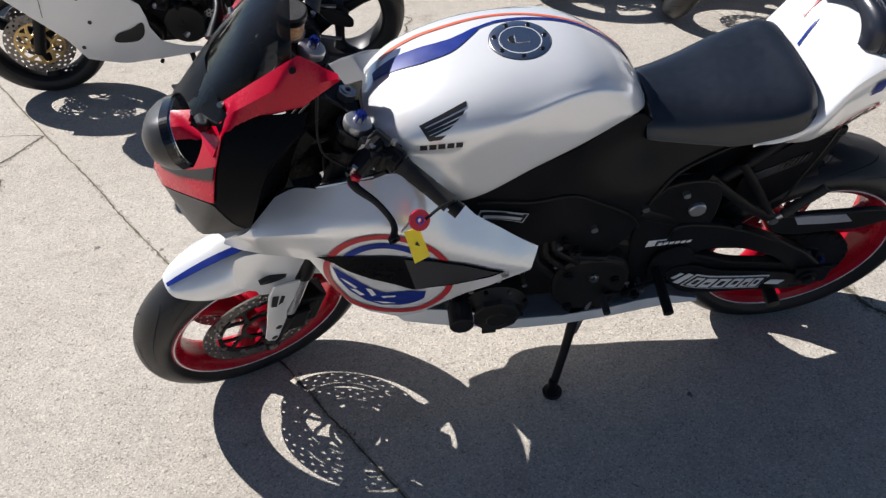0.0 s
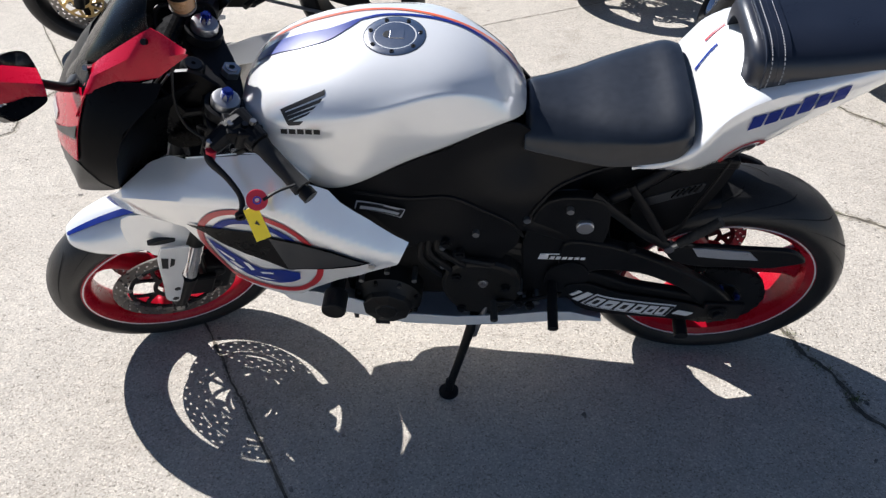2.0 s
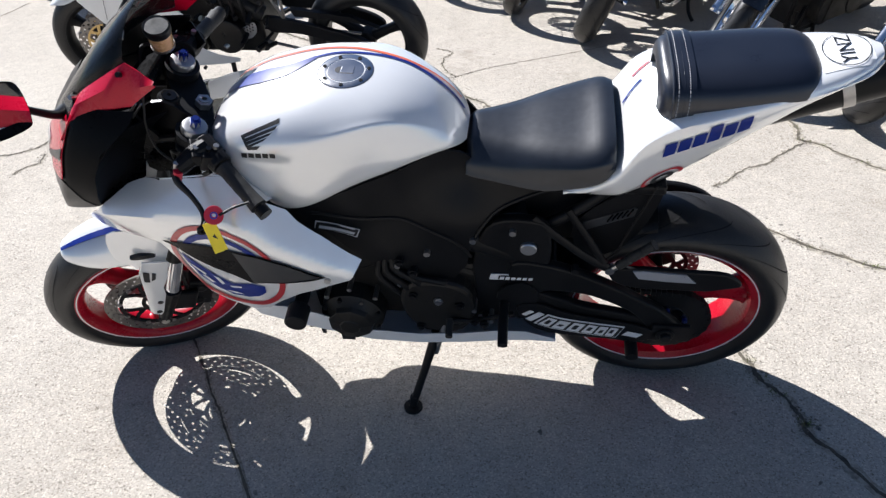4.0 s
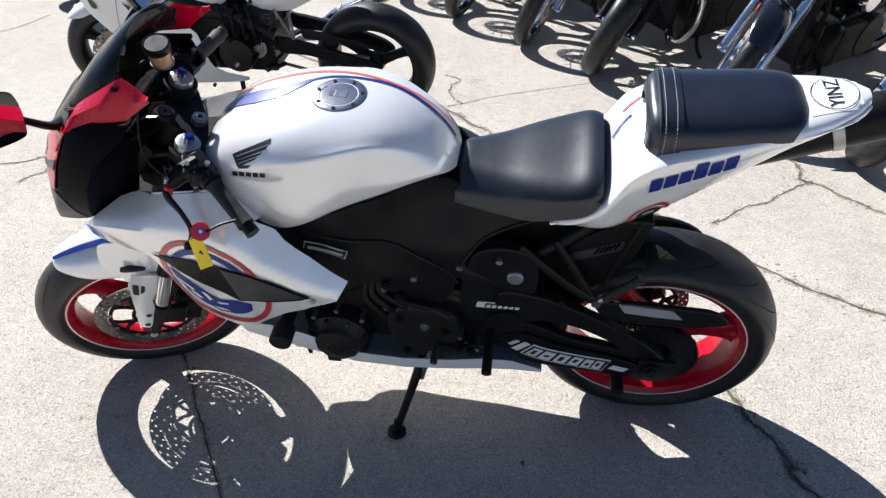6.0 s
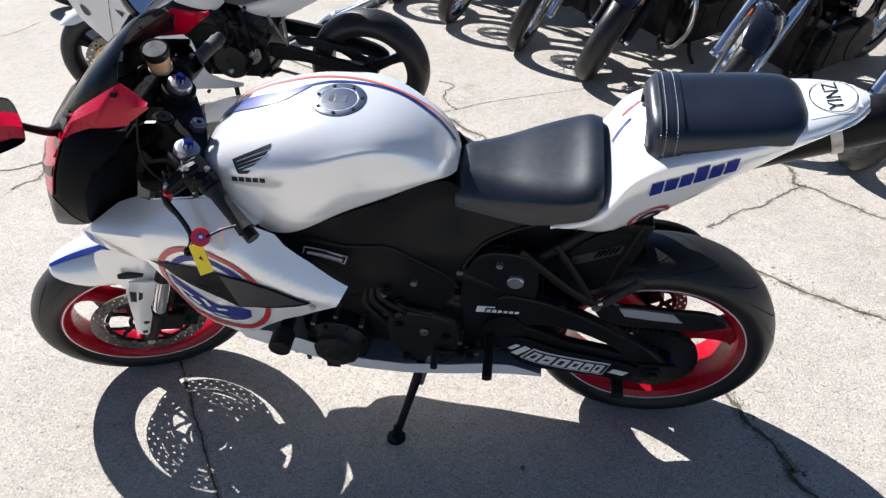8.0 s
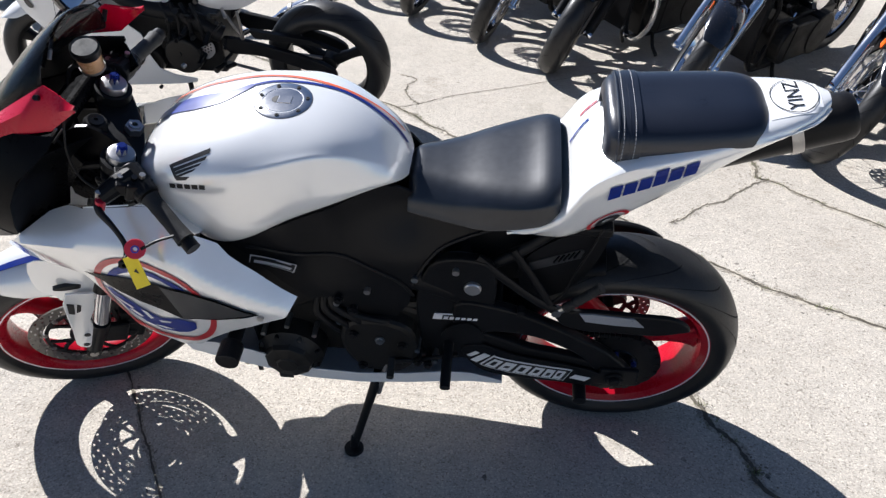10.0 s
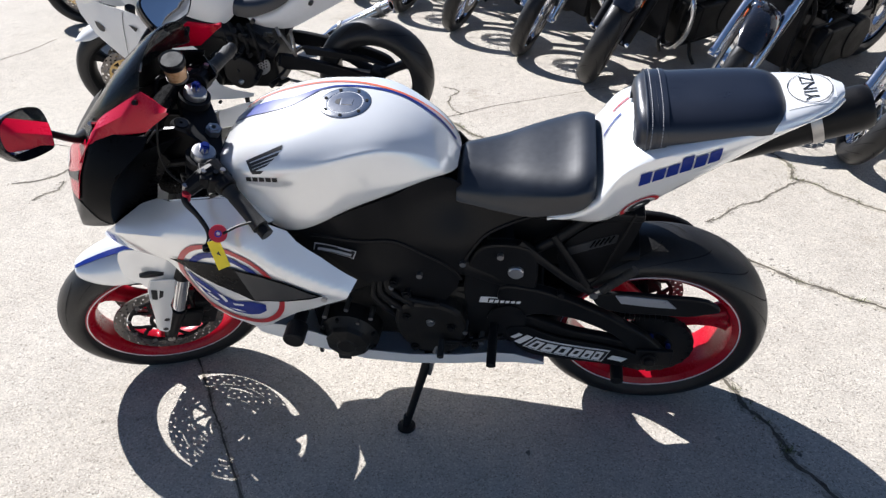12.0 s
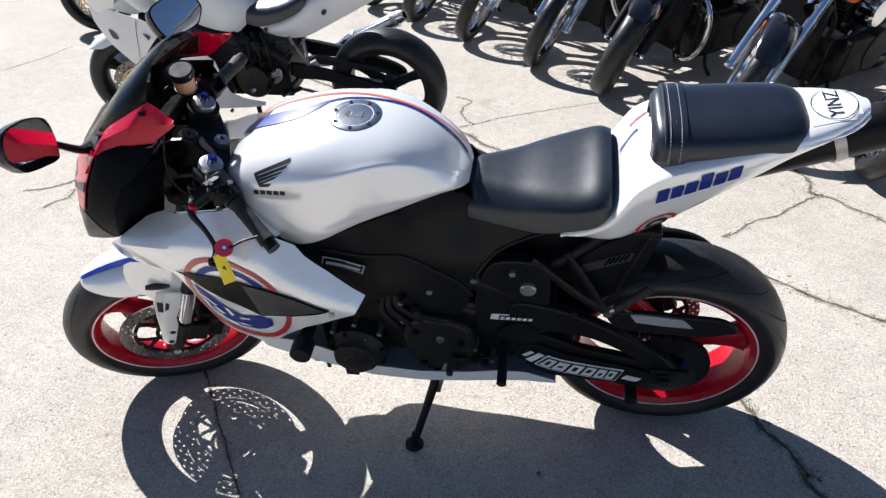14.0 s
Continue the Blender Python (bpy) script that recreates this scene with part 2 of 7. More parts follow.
def tube(pts, radius, sides=10, per=5, radii=None, flat=1.0):
    """A round bar along a smooth path."""
    path = spline(pts, per) if per > 1 else [Vector(p) for p in pts]
    n = len(path)
    rows = []
    up = Vector((0, 0, 1))
    first = (path[1] - path[0]).normalized()
    if abs(first.dot(up)) > 0.9:
        up = Vector((0, 1, 0))
    for i, p in enumerate(path):
        d = (path[min(i + 1, n - 1)] - path[max(i - 1, 0)]).normalized()
        a = d.cross(up).normalized()
        b = a.cross(d).normalized()
        up = b
        r = radius
        if radii:
            f = i / (n - 1) * (len(radii) - 1)
            k = min(int(f), len(radii) - 2)
            r = radii[k] + (radii[k + 1] - radii[k]) * (f - k)
        rows.append([p + a * math.cos(2 * math.pi * j / sides) * r * flat + b * math.sin(2 * math.pi * j / sides) * r for j in range(sides)])
    return grid(rows, True, True)


def lathe(profile, seg=48, arc=2 * math.pi, start=0.0):
    """Turns (radius, y) pairs round the y axis."""
    rows = []
    full = arc > 6.28
    for i in range(seg if full else seg + 1):
        a = start + arc * i / seg
        rows.append([(r * math.cos(a), y, r * math.sin(a)) for r, y in profile])
    if full:
        rows.append(rows[0])
    bm = grid(rows)
    if full:
        bmesh.ops.remove_doubles(bm, verts=bm.verts[:], dist=1e-6)
    return bm


def ring(r0, r1, y0, y1, seg=40, arc=2 * math.pi, start=0.0):
    return lathe([(r0, y0), (r1, y0), (r1, y1), (r0, y1), (r0, y0)], seg, arc, start)


def rod(a, b, r, sides=14, r2=None):
    """A straight round bar from a to b."""
    a, b = Vector(a), Vector(b)
    bm = bmesh.new()
    bmesh.ops.create_cone(bm, cap_ends=True, segments=sides, radius1=r, radius2=r if r2 is None else r2, depth=(b - a).length)
    turn = (b - a).to_track_quat("Z", "Y").to_matrix().to_4x4()
    return put(bm, Matrix.Translation((a + b) / 2) @ turn)


def box(lo, hi):
    bm = bmesh.new()
    bmesh.ops.create_cube(bm, size=1)
    lo, hi = Vector(lo), Vector(hi)
    return put(bm, Matrix.Translation((lo + hi) / 2) @ Matrix.Diagonal((*(hi - lo), 1)))


def plate(outline, y0, y1, fy=None):
    """A flat plate: an outline in x and z between two values of y."""
    bm = bmesh.new()
    a = [bm.verts.new((x, y0 if fy is None else fy(x, z) + y0, z)) for x, z in outline]
    b = [bm.verts.new((x, y1 if fy is None else fy(x, z) + y1, z)) for x, z in outline]
    n = len(a)
    bm.faces.new(a)
    bm.faces.new(b[::-1])
    for i in range(n):
        bm.faces.new((a[i], b[i], b[(i + 1) % n], a[(i + 1) % n]))
    return bm


def panel(outline, f, step=0.025, lift=0.0):
    """A skin within an outline in x and z, bent to y = f(x, z)."""
    bm = bmesh.new()
    bm.faces.new([bm.verts.new((x, 0, z)) for x, z in outline])
    for axis, k in ((Vector((1, 0, 0)), 0), (Vector((0, 0, 1)), 1)):
        vals = [p[k] for p in outline]
        c = math.ceil(min(vals) / step) * step
        while c < max(vals):
            bmesh.ops.bisect_plane(bm, geom=bm.verts[:] + bm.edges[:] + bm.faces[:], plane_co=axis * c, plane_no=axis, dist=1e-5)
            c += step
    for v in bm.verts:
        v.co.y = f(v.co.x, v.co.z) - lift
    bmesh.ops.triangulate(bm, faces=[q for q in bm.faces if len(q.verts) > 4])
    return bm


def lerp_table(table, x):
    if x <= table[0][0]:
        return table[0][1]
    for (x0, v0), (x1, v1) in zip(table, table[1:]):
        if x <= x1:
            t = (x - x0) / (x1 - x0)
            t = t * t * (3 - 2 * t) * 0.5 + t * 0.5
            return v0 + (v1 - v0) * t
    return table[-1][1]


def linear(table, x):
    if x <= table[0][0]:
        return table[0][1]
    for (x0, v0), (x1, v1) in zip(table, table[1:]):
        if x <= x1:
            return v0 + (v1 - v0) * (x - x0) / (x1 - x0)
    return table[-1][1]


def smooth2(pts, per=5, closed=True):
    return [(p.x, p.z) for p in spline([(x, 0, z) for x, z in pts], per, closed)]


def thing(name, m, label, category, group=""):
    ob = new(name)
    ob.matrix_basis = m
    ob.empty_display_size = 0.1
    return tagged(ob, label, category, group)


# ---- the white sport motorcycle; x runs to its rear, y to its right side, z up its middle plane ----
BIKE = pose(0, 0.110, 0, 0, 0, 0.5) @ pose(0, 0, 0, 15.2, 0, 0)
bike = thing("motorcycle", BIKE, "pearl white sport motorcycle with red wheels, leaning on its stand", "motorcycle")

# the fork frame: origin at the front axle, z up the fork, y to the right, steered to the left
RAKE, STEER = radians(23.9), radians(25)
_d = Vector((math.sin(RAKE), 0, math.cos(RAKE)))
_right = Matrix.Rotation(STEER, 3, _d) @ Vector((0, 1, 0))
_back = _right.cross(_d)
FORKT = Matrix((( _back.x, _right.x, _d.x, -0.715), (_back.y, _right.y, _d.y, -0.020), (_back.z, _right.z, _d.z, 0.296), (0, 0, 0, 1)))
FORK = Matrix((( _back.x, _right.x, _d.x, -0.724), (_back.y, _right.y, _d.y, -0.050), (_back.z, _right.z, _d.z, 0.298), (0, 0, 0, 1)))
REAR = pose(0.686, 0, 0.316)


def tyre_at(R, half, bead, deg):
    """Radius and width of the tyre's skin: a round crown to 90 degrees, then a short wall to the bead."""
    rc = bead + (R - bead) * 0.36
    a = radians(abs(deg))
    if abs(deg) <= 90:
        return rc + (R - rc) * math.cos(a), math.copysign(half * math.sin(a), deg)
    t = (abs(deg) - 90) / 22
    return rc + (bead - rc) * t, math.copysign(half - 0.014 * t * t, deg)


def tyre_bm(R, half, bead, seg=96):
    return lathe([tyre_at(R, half, bead, i / 12 * 112) for i in range(-12, 13)], seg)


def grooves_bm(R, half, bead, n, width, lead):
    """Slanting tread cuts, as dark strips that follow the tyre's round."""
    out = bmesh.new()
    for side in (-1, 1):
        for k in range(n):
            base = 2 * math.pi * (k + 0.25 * (side + 1)) / n
            rows = []
            for i in range(9):
                s = i / 8
                a = side * radians(12 + 60 * s)
                ang = base + lead * s * s + 0.10 * s
                w = width * (1 - abs(2 * s - 1) ** 3) * 0.7 + 0.0006
                r, y = tyre_at(R, half, bead, side * (12 + 60 * s))
                r, y = r + 0.0011 * math.cos(a), y + side * 0.0011 * abs(math.sin(a))
                rows.append([((r * math.cos(ang + q * w / R)), y, r * math.sin(ang + q * w / R)) for q in (-1, 1)])
            vs = [[out.verts.new(p) for p in row] for row in rows]
            for a_, b_ in zip(vs, vs[1:]):
                out.faces.new((a_[0], a_[1], b_[1], b_[0]))
    return out


def rim_bm(bead, half, hub, spokes, phase, spoke_w):
    lip = bead + 0.012
    prof = [(bead - 0.001, -half + 0.012), (lip, -half + 0.003), (lip, -half - 0.003), (lip - 0.010, -half - 0.004), (bead - 0.012, -half + 0.006),
            (bead - 0.018, -half * 0.55), (bead - 0.020, 0), (bead - 0.018, half * 0.55), (bead - 0.012, half - 0.006), (lip - 0.010, half + 0.004),
            (lip, half + 0.003), (lip, half - 0.003), (bead - 0.001, half - 0.012), (bead - 0.010, half * 0.5), (bead - 0.012, 0), (bead - 0.010, -half * 0.5), (bead - 0.001, -half + 0.012)]
    bm = lathe(prof, 72)
    hubm = lathe([(0.0, -hub), (0.03, -hub), (0.045, -hub * 0.8), (0.05, 0), (0.045, hub * 0.8), (0.03, hub), (0.0, hub)], 32)
    out = merge(bm, hubm)
    for k in range(spokes):
        a = phase + 2 * math.pi * k / spokes
        out_ = Vector((math.cos(a), 0, math.sin(a)))
        tang = Vector((-out_.z, 0, out_.x))
        rows = []
        for s, w, d in ((0.0, 0.030, 0.030), (0.25, 0.55 * spoke_w + 0.008, 0.026), (0.55, 0.6 * spoke_w + 0.002, 0.023), (0.8, spoke_w * 0.72, 0.027), (0.93, spoke_w * 0.9, 0.033), (1.0, spoke_w * 1.25, 0.040)):
            c = out_ * (0.03 + (bead - 0.044) * s)
            rows.append([c + tang * w * math.copysign(abs(math.cos(t)) ** 0.6, math.cos(t)) + Vector((0, d * math.copysign(abs(math.sin(t)) ** 0.8, math.sin(t)), 0)) for t in [2 * math.pi * (j + 0.5) / 16 for j in range(16)]])
        out = merge(out, grid(rows, True, True))
    return out


def rotor_bm(r0, r1, sectors, rings, y, hole=0.36):
    """A thin brake ring with drilled holes."""
    bm = bmesh.new()
    for i in range(sectors):
        a0, a1 = 2 * math.pi * i / sectors, 2 * math.pi * (i + 1) / sectors
        for j in range(rings):
            s0, s1 = r0 + (r1 - r0) * j / rings, r0 + (r1 - r0) * (j + 1) / rings

            def at(u, v):
                r, a = s0 + (s1 - s0) * v, a0 + (a1 - a0) * u
                return bm.verts.new((r * math.cos(a), y, r * math.sin(a)))

            if (i + j) % 2 == 0:
                inner = [at(0.5 + hole * math.cos(t), 0.5 + hole * math.sin(t)) for t in [math.pi / 4 + math.pi / 4 * k for k in range(8)]]
                outer = [at(1, 1), at(0.5, 1), at(0, 1), at(0, 0.5), at(0, 0), at(0.5, 0), at(1, 0), at(1, 0.5)]
                for k in range(8):
                    bm.faces.new((outer[k], outer[(k + 1) % 8], inner[(k + 1) % 8], inner[k]))
            else:
                bm.faces.new((at(0, 0), at(1, 0), at(1, 1), at(0, 1)))
    bmesh.ops.remove_doubles(bm, verts=bm.verts[:], dist=1e-5)
    return bm


def carrier_bm(r_in, r_out, y, arms, width):
    """The dark spider that holds a brake ring: one plate cut from rings and leaning arms."""
    bm = bmesh.new()
    n = 240
    radii = [r_in - 0.012, r_in - 0.001] + [r_in + (r_out - 0.005 - r_in) * j / 10 for j in range(1, 11)] + [r_out + 0.005]
    vs = [[bm.verts.new((r * math.cos(2 * math.pi * i / n), y - 0.003, r * math.sin(2 * math.pi * i / n))) for i in range(n)] for r in radii]
    for j in range(len(radii) - 1):
        r = (radii[j] + radii[j + 1]) / 2
        t = (r - r_in) / (r_out - r_in)
        for i in range(n):
            a = 2 * math.pi * (i + 0.5) / n
            keep = j == 0 or j == len(radii) - 2
            for k in range(arms):
                for lean in (-0.32, 0.32):
                    d = (a - 2 * math.pi * k / arms - lean * t + math.pi) % (2 * math.pi) - math.pi
                    keep = keep or abs(d) < width / r
            if keep:
                bm.faces.new((vs[j][i], vs[j][(i + 1) % n], vs[j + 1][(i + 1) % n], vs[j + 1][i]))
    bmesh.ops.delete(bm, geom=[v for v in bm.verts if not v.link_faces], context="VERTS")
    out = bmesh.ops.extrude_face_region(bm, geom=bm.faces[:], use_keep_orig=True)
    bmesh.ops.translate(bm, vec=(0, 0.006, 0), verts=[g for g in out["geom"] if isinstance(g, bmesh.types.BMVert)])
    bmesh.ops.recalc_face_normals(bm, faces=bm.faces[:])
    return bm


def wheel(name, m, R, half, bead, rim_half, rear=False, rim_mat=None, stripe=True, parent=None, n_groove=14, label="", spoke_phase=0.6):
    hub_bm = rim_bm(bead, rim_half, 0.05, 3, spoke_phase, 0.046 if rear else 0.030)
    w = part(name, put(tyre_bm(R, half, bead + 0.010), m), RUBBER, parent, label or "black road tyre on a red wheel")
    part("tread_groove", put(grooves_bm(R, half, bead + 0.010, n_groove, 0.0045, 0.55), m), GROOVE, w, "dark tread cuts", smooth=False)
    part("rim", put(hub_bm, m), rim_mat or RED_RIM, w, "glossy red cast rim" if rim_mat is None else "black cast rim")
    if stripe:
        for s in (-1, 1):
            part("rim_stripe", put(ring(bead + 0.0045, bead + 0.0078, s * (rim_half + 0.0015), s * (rim_half + 0.0052), 96), m), PINSTRIPE, w, "thin white rim stripe")
    return w


front_wheel = wheel("front_wheel", FORK, 0.300, 0.060, 0.217, 0.044, parent=bike, n_groove=12, spoke_phase=2.66)
CAPZ = 0.030
for s in (-1, 1):
    y = s * 0.054
    part("brake_disc", put(rotor_bm(0.121, 0.155, 56, 3, y, 0.30), FORK), DISC, front_wheel, "drilled steel brake disc", smooth=False, solid=0.005, offset=0)
    part("disc_carrier", put(carrier_bm(0.058, 0.112, y, 5, 0.0052), FORK), BLACK_METAL, front_wheel, "black disc carrier", smooth=False)
    for k in range(10):
        a = 2 * math.pi * k / 10
        part("rivet", put(ring(0.002, 0.007, y + s * -0.006, y + s * 0.006, 12), FORK @ pose(0.115 * math.cos(a), 0, 0.115 * math.sin(a))), STEEL, front_wheel)
part("axle", put(rod((0, -0.125, 0), (0, 0.125, 0), 0.011), FORK), STEEL, front_wheel)

rear_wheel = wheel("rear_wheel", REAR, 0.316, 0.088, 0.232, 0.068, parent=bike, n_groove=16, spoke_phase=0.10, rear=True)
part("brake_disc", put(rotor_bm(0.078, 0.110, 44, 3, 0.085), REAR), DISC, rear_wheel, "drilled steel brake disc", smooth=False, solid=0.005, offset=0)
part("disc_carrier", put(carrier_bm(0.05, 0.076, 0.085, 5, 0.007), REAR), BLACK_METAL, rear_wheel, "", smooth=False)


def sprocket_bm(r, y, teeth):
    bm = bmesh.new()
    n = teeth * 4
    pts = []
    for i in range(n):
        a = 2 * math.pi * i / n
        rr = r + (0.004 if i % 4 < 2 else -0.002)
        pts.append((rr * math.cos(a), rr * math.sin(a)))
    inner = [(0.045 * math.cos(2 * math.pi * i / n), 0.045 * math.sin(2 * math.pi * i / n)) for i in range(n)]
    vo = [bm.verts.new((x, y, z)) for x, z in pts]
    vi = [bm.verts.new((x, y, z)) for x, z in inner]
    for i in range(n):
        j = (i + 1) % n
        bm.faces.new((vo[i], vo[j], vi[j], vi[i]))
    return bm


part("sprocket", put(sprocket_bm(0.110, -0.104, 46), REAR), BLACK_METAL, rear_wheel, "dark rear chain sprocket", smooth=False, solid=0.006, offset=0)
part("sprocket_carrier", put(lathe([(0.0, -0.13), (0.022, -0.13), (0.03, -0.115), (0.062, -0.11), (0.068, -0.095), (0.05, -0.06)], 40), REAR), BLACK_GLOSS, rear_wheel, "black hub carrier")
for k in range(5):
    a = 2 * math.pi * k / 5 + 0.3
    part("sprocket_bolt", put(rod((0.052 * math.cos(a), -0.120, 0.052 * math.sin(a)), (0.052 * math.cos(a), -0.10, 0.052 * math.sin(a)), 0.007, 6), REAR), BLUE_ANO, rear_wheel, "blue sprocket nut")

# ---- fork, front mudguard and controls ----
fork = part("front_fork", merge(*[rod(FORK @ Vector((0.006, s * 0.107, 0.30)), FORKT @ Vector((0, s * 0.102, 0.726)), 0.0265, 20) for s in (-1, 1)]), BLACK_METAL, bike, "black upside-down fork tubes")
for s in (-1, 1):
    part("stanchion", put(rod((0.010, s * 0.107, 0.135), (0.010, s * 0.107, 0.31), 0.0205, 18), FORK), CHROME, fork, "chromed fork leg")
    part("axle_clamp", put(merge(rod((0, s * 0.107, 0.0), (0.009, s * 0.107, 0.145), 0.018, 16, 0.025), rod((0, s * 0.090, 0), (0, s * 0.122, 0), 0.018, 18)), FORK), BLACK_METAL, fork, "black axle clamp")
    cal = merge(box((0.055, s * 0.066 - 0.028, 0.03), (0.125, s * 0.066 + 0.028, 0.145)), rod((0.09, s * 0.098, 0.055), (0.09, s * 0.08, 0.055), 0.017), rod((0.09, s * 0.098, 0.115), (0.09, s * 0.08, 0.115), 0.017), box((0.0, s * 0.095, 0.04), (0.08, s * 0.112, 0.12)))
    part("brake_caliper", put(cal, FORK), BLACK_METAL, fork, "black brake caliper", bevel=0.006, smooth=False)
    cap = part("fork_cap", put(lathe([(0.0, 0.708), (0.010, 0.708), (0.011, 0.694), (0.020, 0.694), (0.0255, 0.692), (0.0275, 0.688), (0.0275, 0.676)], 28), FORKT @ pose(0, s * 0.102, CAPZ + 0.016, 90)), ALU, fork, "pale aluminium fork cap")
    part("preload_bolt", put(merge(rod((0, s * 0.102, 0.738), (0, s * 0.102, 0.756), 0.0115, 6), rod((0, s * 0.102, 0.756), (0, s * 0.102, 0.761), 0.007, 12)), FORKT), BLUE_ANO, fork, "blue preload adjuster")
clamp_out = smooth2([(-0.035, -0.135), (0.0, -0.145), (0.035, -0.13), (0.05, -0.06), (0.055, 0.0), (0.05, 0.06), (0.035, 0.13), (0.0, 0.145), (-0.035, 0.135), (-0.03, 0.06), (-0.02, 0.0), (-0.03, -0.06)], 4)
for z0, z1, nm in ((0.672, 0.698, "top_clamp"), (0.42, 0.46, "lower_clamp")):
    c = plate(clamp_out, z0, z1)
    put(c, Matrix(((1, 0, 0, 0), (0, 0, 1, 0), (0, 1, 0, 0), (0, 0, 0, 1))))
    part(nm, put(c, FORKT), BLACK_METAL, fork, "black fork clamp", bevel=0.004, smooth=False)
part("stem_nut", put(merge(ring(0.008, 0.019, 0.668, 0.684, 6), ring(0.006, 0.012, 0.684, 0.688, 20)), FORKT @ pose(0.035, 0, CAPZ) @ pose(0, 0, 0, 90)), ALU, fork, "silver stem nut", smooth=False)
part("ignition_lock", put(merge(lathe([(0, 0.705), (0.020, 0.705), (0.024, 0.698), (0.024, 0.60)], 24)), FORKT @ pose(-0.040, 0, CAPZ - 0.012) @ pose(0, 0, 0, 90)), BLACK_METAL, fork, "black ignition lock")
part("lock_face", put(merge(ring(0.004, 0.016, 0.7052, 0.7075, 24)), FORKT @ pose(-0.040, 0, CAPZ - 0.012) @ pose(0, 0, 0, 90)), BLACK_GLOSS, fork, "dark lock face")

BAR = {-1: ((0.006, -0.135, 0.728), (0.07, -0.25, 0.72), (0.104, -0.300, 0.708)), 1: ((0.006, 0.135, 0.728), (0.07, 0.25, 0.72), (0.104, 0.300, 0.708))}
for s, nm in ((-1, "left_handlebar"), (1, "right_handlebar")):
    p0, p1, p2 = [Vector(p) for p in BAR[s]]
    hb = part("handlebar", put(rod(p0, p2, 0.0112), FORKT), BLACK_METAL, bike, "black clip-on handlebar")
    part("clip_ring", put(lathe([(0.0305, 0.700), (0.038, 0.701), (0.038, 0.722), (0.0305, 0.723)], 28), FORKT @ pose(0, s * 0.102, 0, 90)), BLACK_METAL, hb)
    gdir = (p2 - p0).normalized()
    g0 = p0 + gdir * ((p2 - p0).length - 0.114)
    prof_r = [0.0195, 0.0165, 0.017, 0.0165, 0.017, 0.0165, 0.017, 0.0175, 0.019]
    part("grip", put(tube([g0, g0.lerp(p2, 0.25), g0.lerp(p2, 0.5), g0.lerp(p2, 0.75), p2], 0.017, 18, 6, prof_r), FORKT), GRIP, hb, "ribbed black rubber grip")
    part("bar_end", put(merge(rod(p2, p2 + gdir * 0.006, 0.010), rod(p2 + gdir * 0.006, p2 + gdir * 0.024, 0.0155, 20)), FORKT), BLACK_METAL, hb, "black bar end weight")
    sw = g0 - gdir * 0.03
    part("switch_housing", put(merge(rod(g0 - gdir * 0.042, g0 - gdir * 0.003, 0.024, 18), put(box((-0.03, -0.02, -0.024), (0.012, 0.02, 0.018)), Matrix.Translation(sw))), FORKT), BLACK_SATIN, hb, "black switch housing", bevel=0.005, smooth=False)
    # lever
    perch = g0 - gdir * 0.055
    fwd = Vector((-0.80, s * -0.30, -0.10)).normalized()
    l0 = Vector((-0.046, s * 0.190, 0.690))
    part("lever_perch", put(merge(rod(perch - gdir * 0.014, perch + gdir * 0.012, 0.019, 16), tube([perch, perch.lerp(l0, 0.5), l0], 0.013, 10, 3)), FORKT), BLACK_METAL, hb, "black lever perch")
    lv = tube([l0, Vector((-0.044, s * 0.212, 0.686)), Vector((-0.022, s * 0.248, 0.684)), Vector((-0.004, s * 0.276, 0.672)), Vector((0.0, s * 0.296, 0.664)), Vector((-0.004, s * 0.310, 0.652))], 0.008, 10, 6, [0.012, 0.010, 0.0075, 0.007, 0.0075, 0.009], 0.7)
    part("lever", put(lv, FORKT), BLACK_METAL, hb, "black folding lever")
    part("lever_adjuster", put(rod(l0 + Vector((0.004, s * 0.008, -0.012)), l0 + Vector((0.004, s * 0.008, 0.015)), 0.010, 14), FORKT), PINK, hb, "red lever adjuster")
    part("lever_eye", put(ring(0.005, 0.011, -0.004, 0.004, 18), FORKT @ pose(-0.004, s * 0.312, 0.650)), BLACK_METAL, hb)
    body = merge(rod(perch - gdir * 0.02, perch + gdir * 0.02, 0.026, 16), tube([perch + Vector((0, 0, 0.006)), perch.lerp(l0, 0.45) + Vector((0, 0, 0.010)), l0 + Vector((0.004, 0, 0.010))], 0.02, 12, 4, [0.024, 0.021, 0.017]), put(box((-0.016, -0.026, -0.014), (0.016, 0.026, 0.016)), Matrix.Translation(perch.lerp(l0, 0.3) + Vector((0, 0, 0.008)))))
    part("perch_body", put(body, FORKT), BLACK_METAL, hb, "black lever clamp body", smooth=False, bevel=0.003)
    part("clamp_bolt", put(merge(rod(perch.lerp(l0, 0.4) + Vector((0, 0, 0.02)), perch.lerp(l0, 0.4) + Vector((0, 0, 0.034)), 0.006, 10)), FORKT), STEEL, hb, "steel clamp bolt", smooth=False)
    part("pivot_bolt", put(rod(l0 + Vector((0, 0, 0.006)), l0 + Vector((0, 0, 0.029)), 0.0055, 10), FORKT), STEEL, hb, "steel pivot bolt", smooth=False)
    for dx, dz in ((0.0, 0.012), (0.016, -0.006), (-0.014, 0.004)):
        part("switch_button", put(rod(sw + Vector((dx, 0, 0.015 + dz)), sw + Vector((dx, 0, 0.024 + dz)), 0.006, 10), FORKT), STEEL if dx == 0 else BLACK_GLOSS, hb, "switch button")

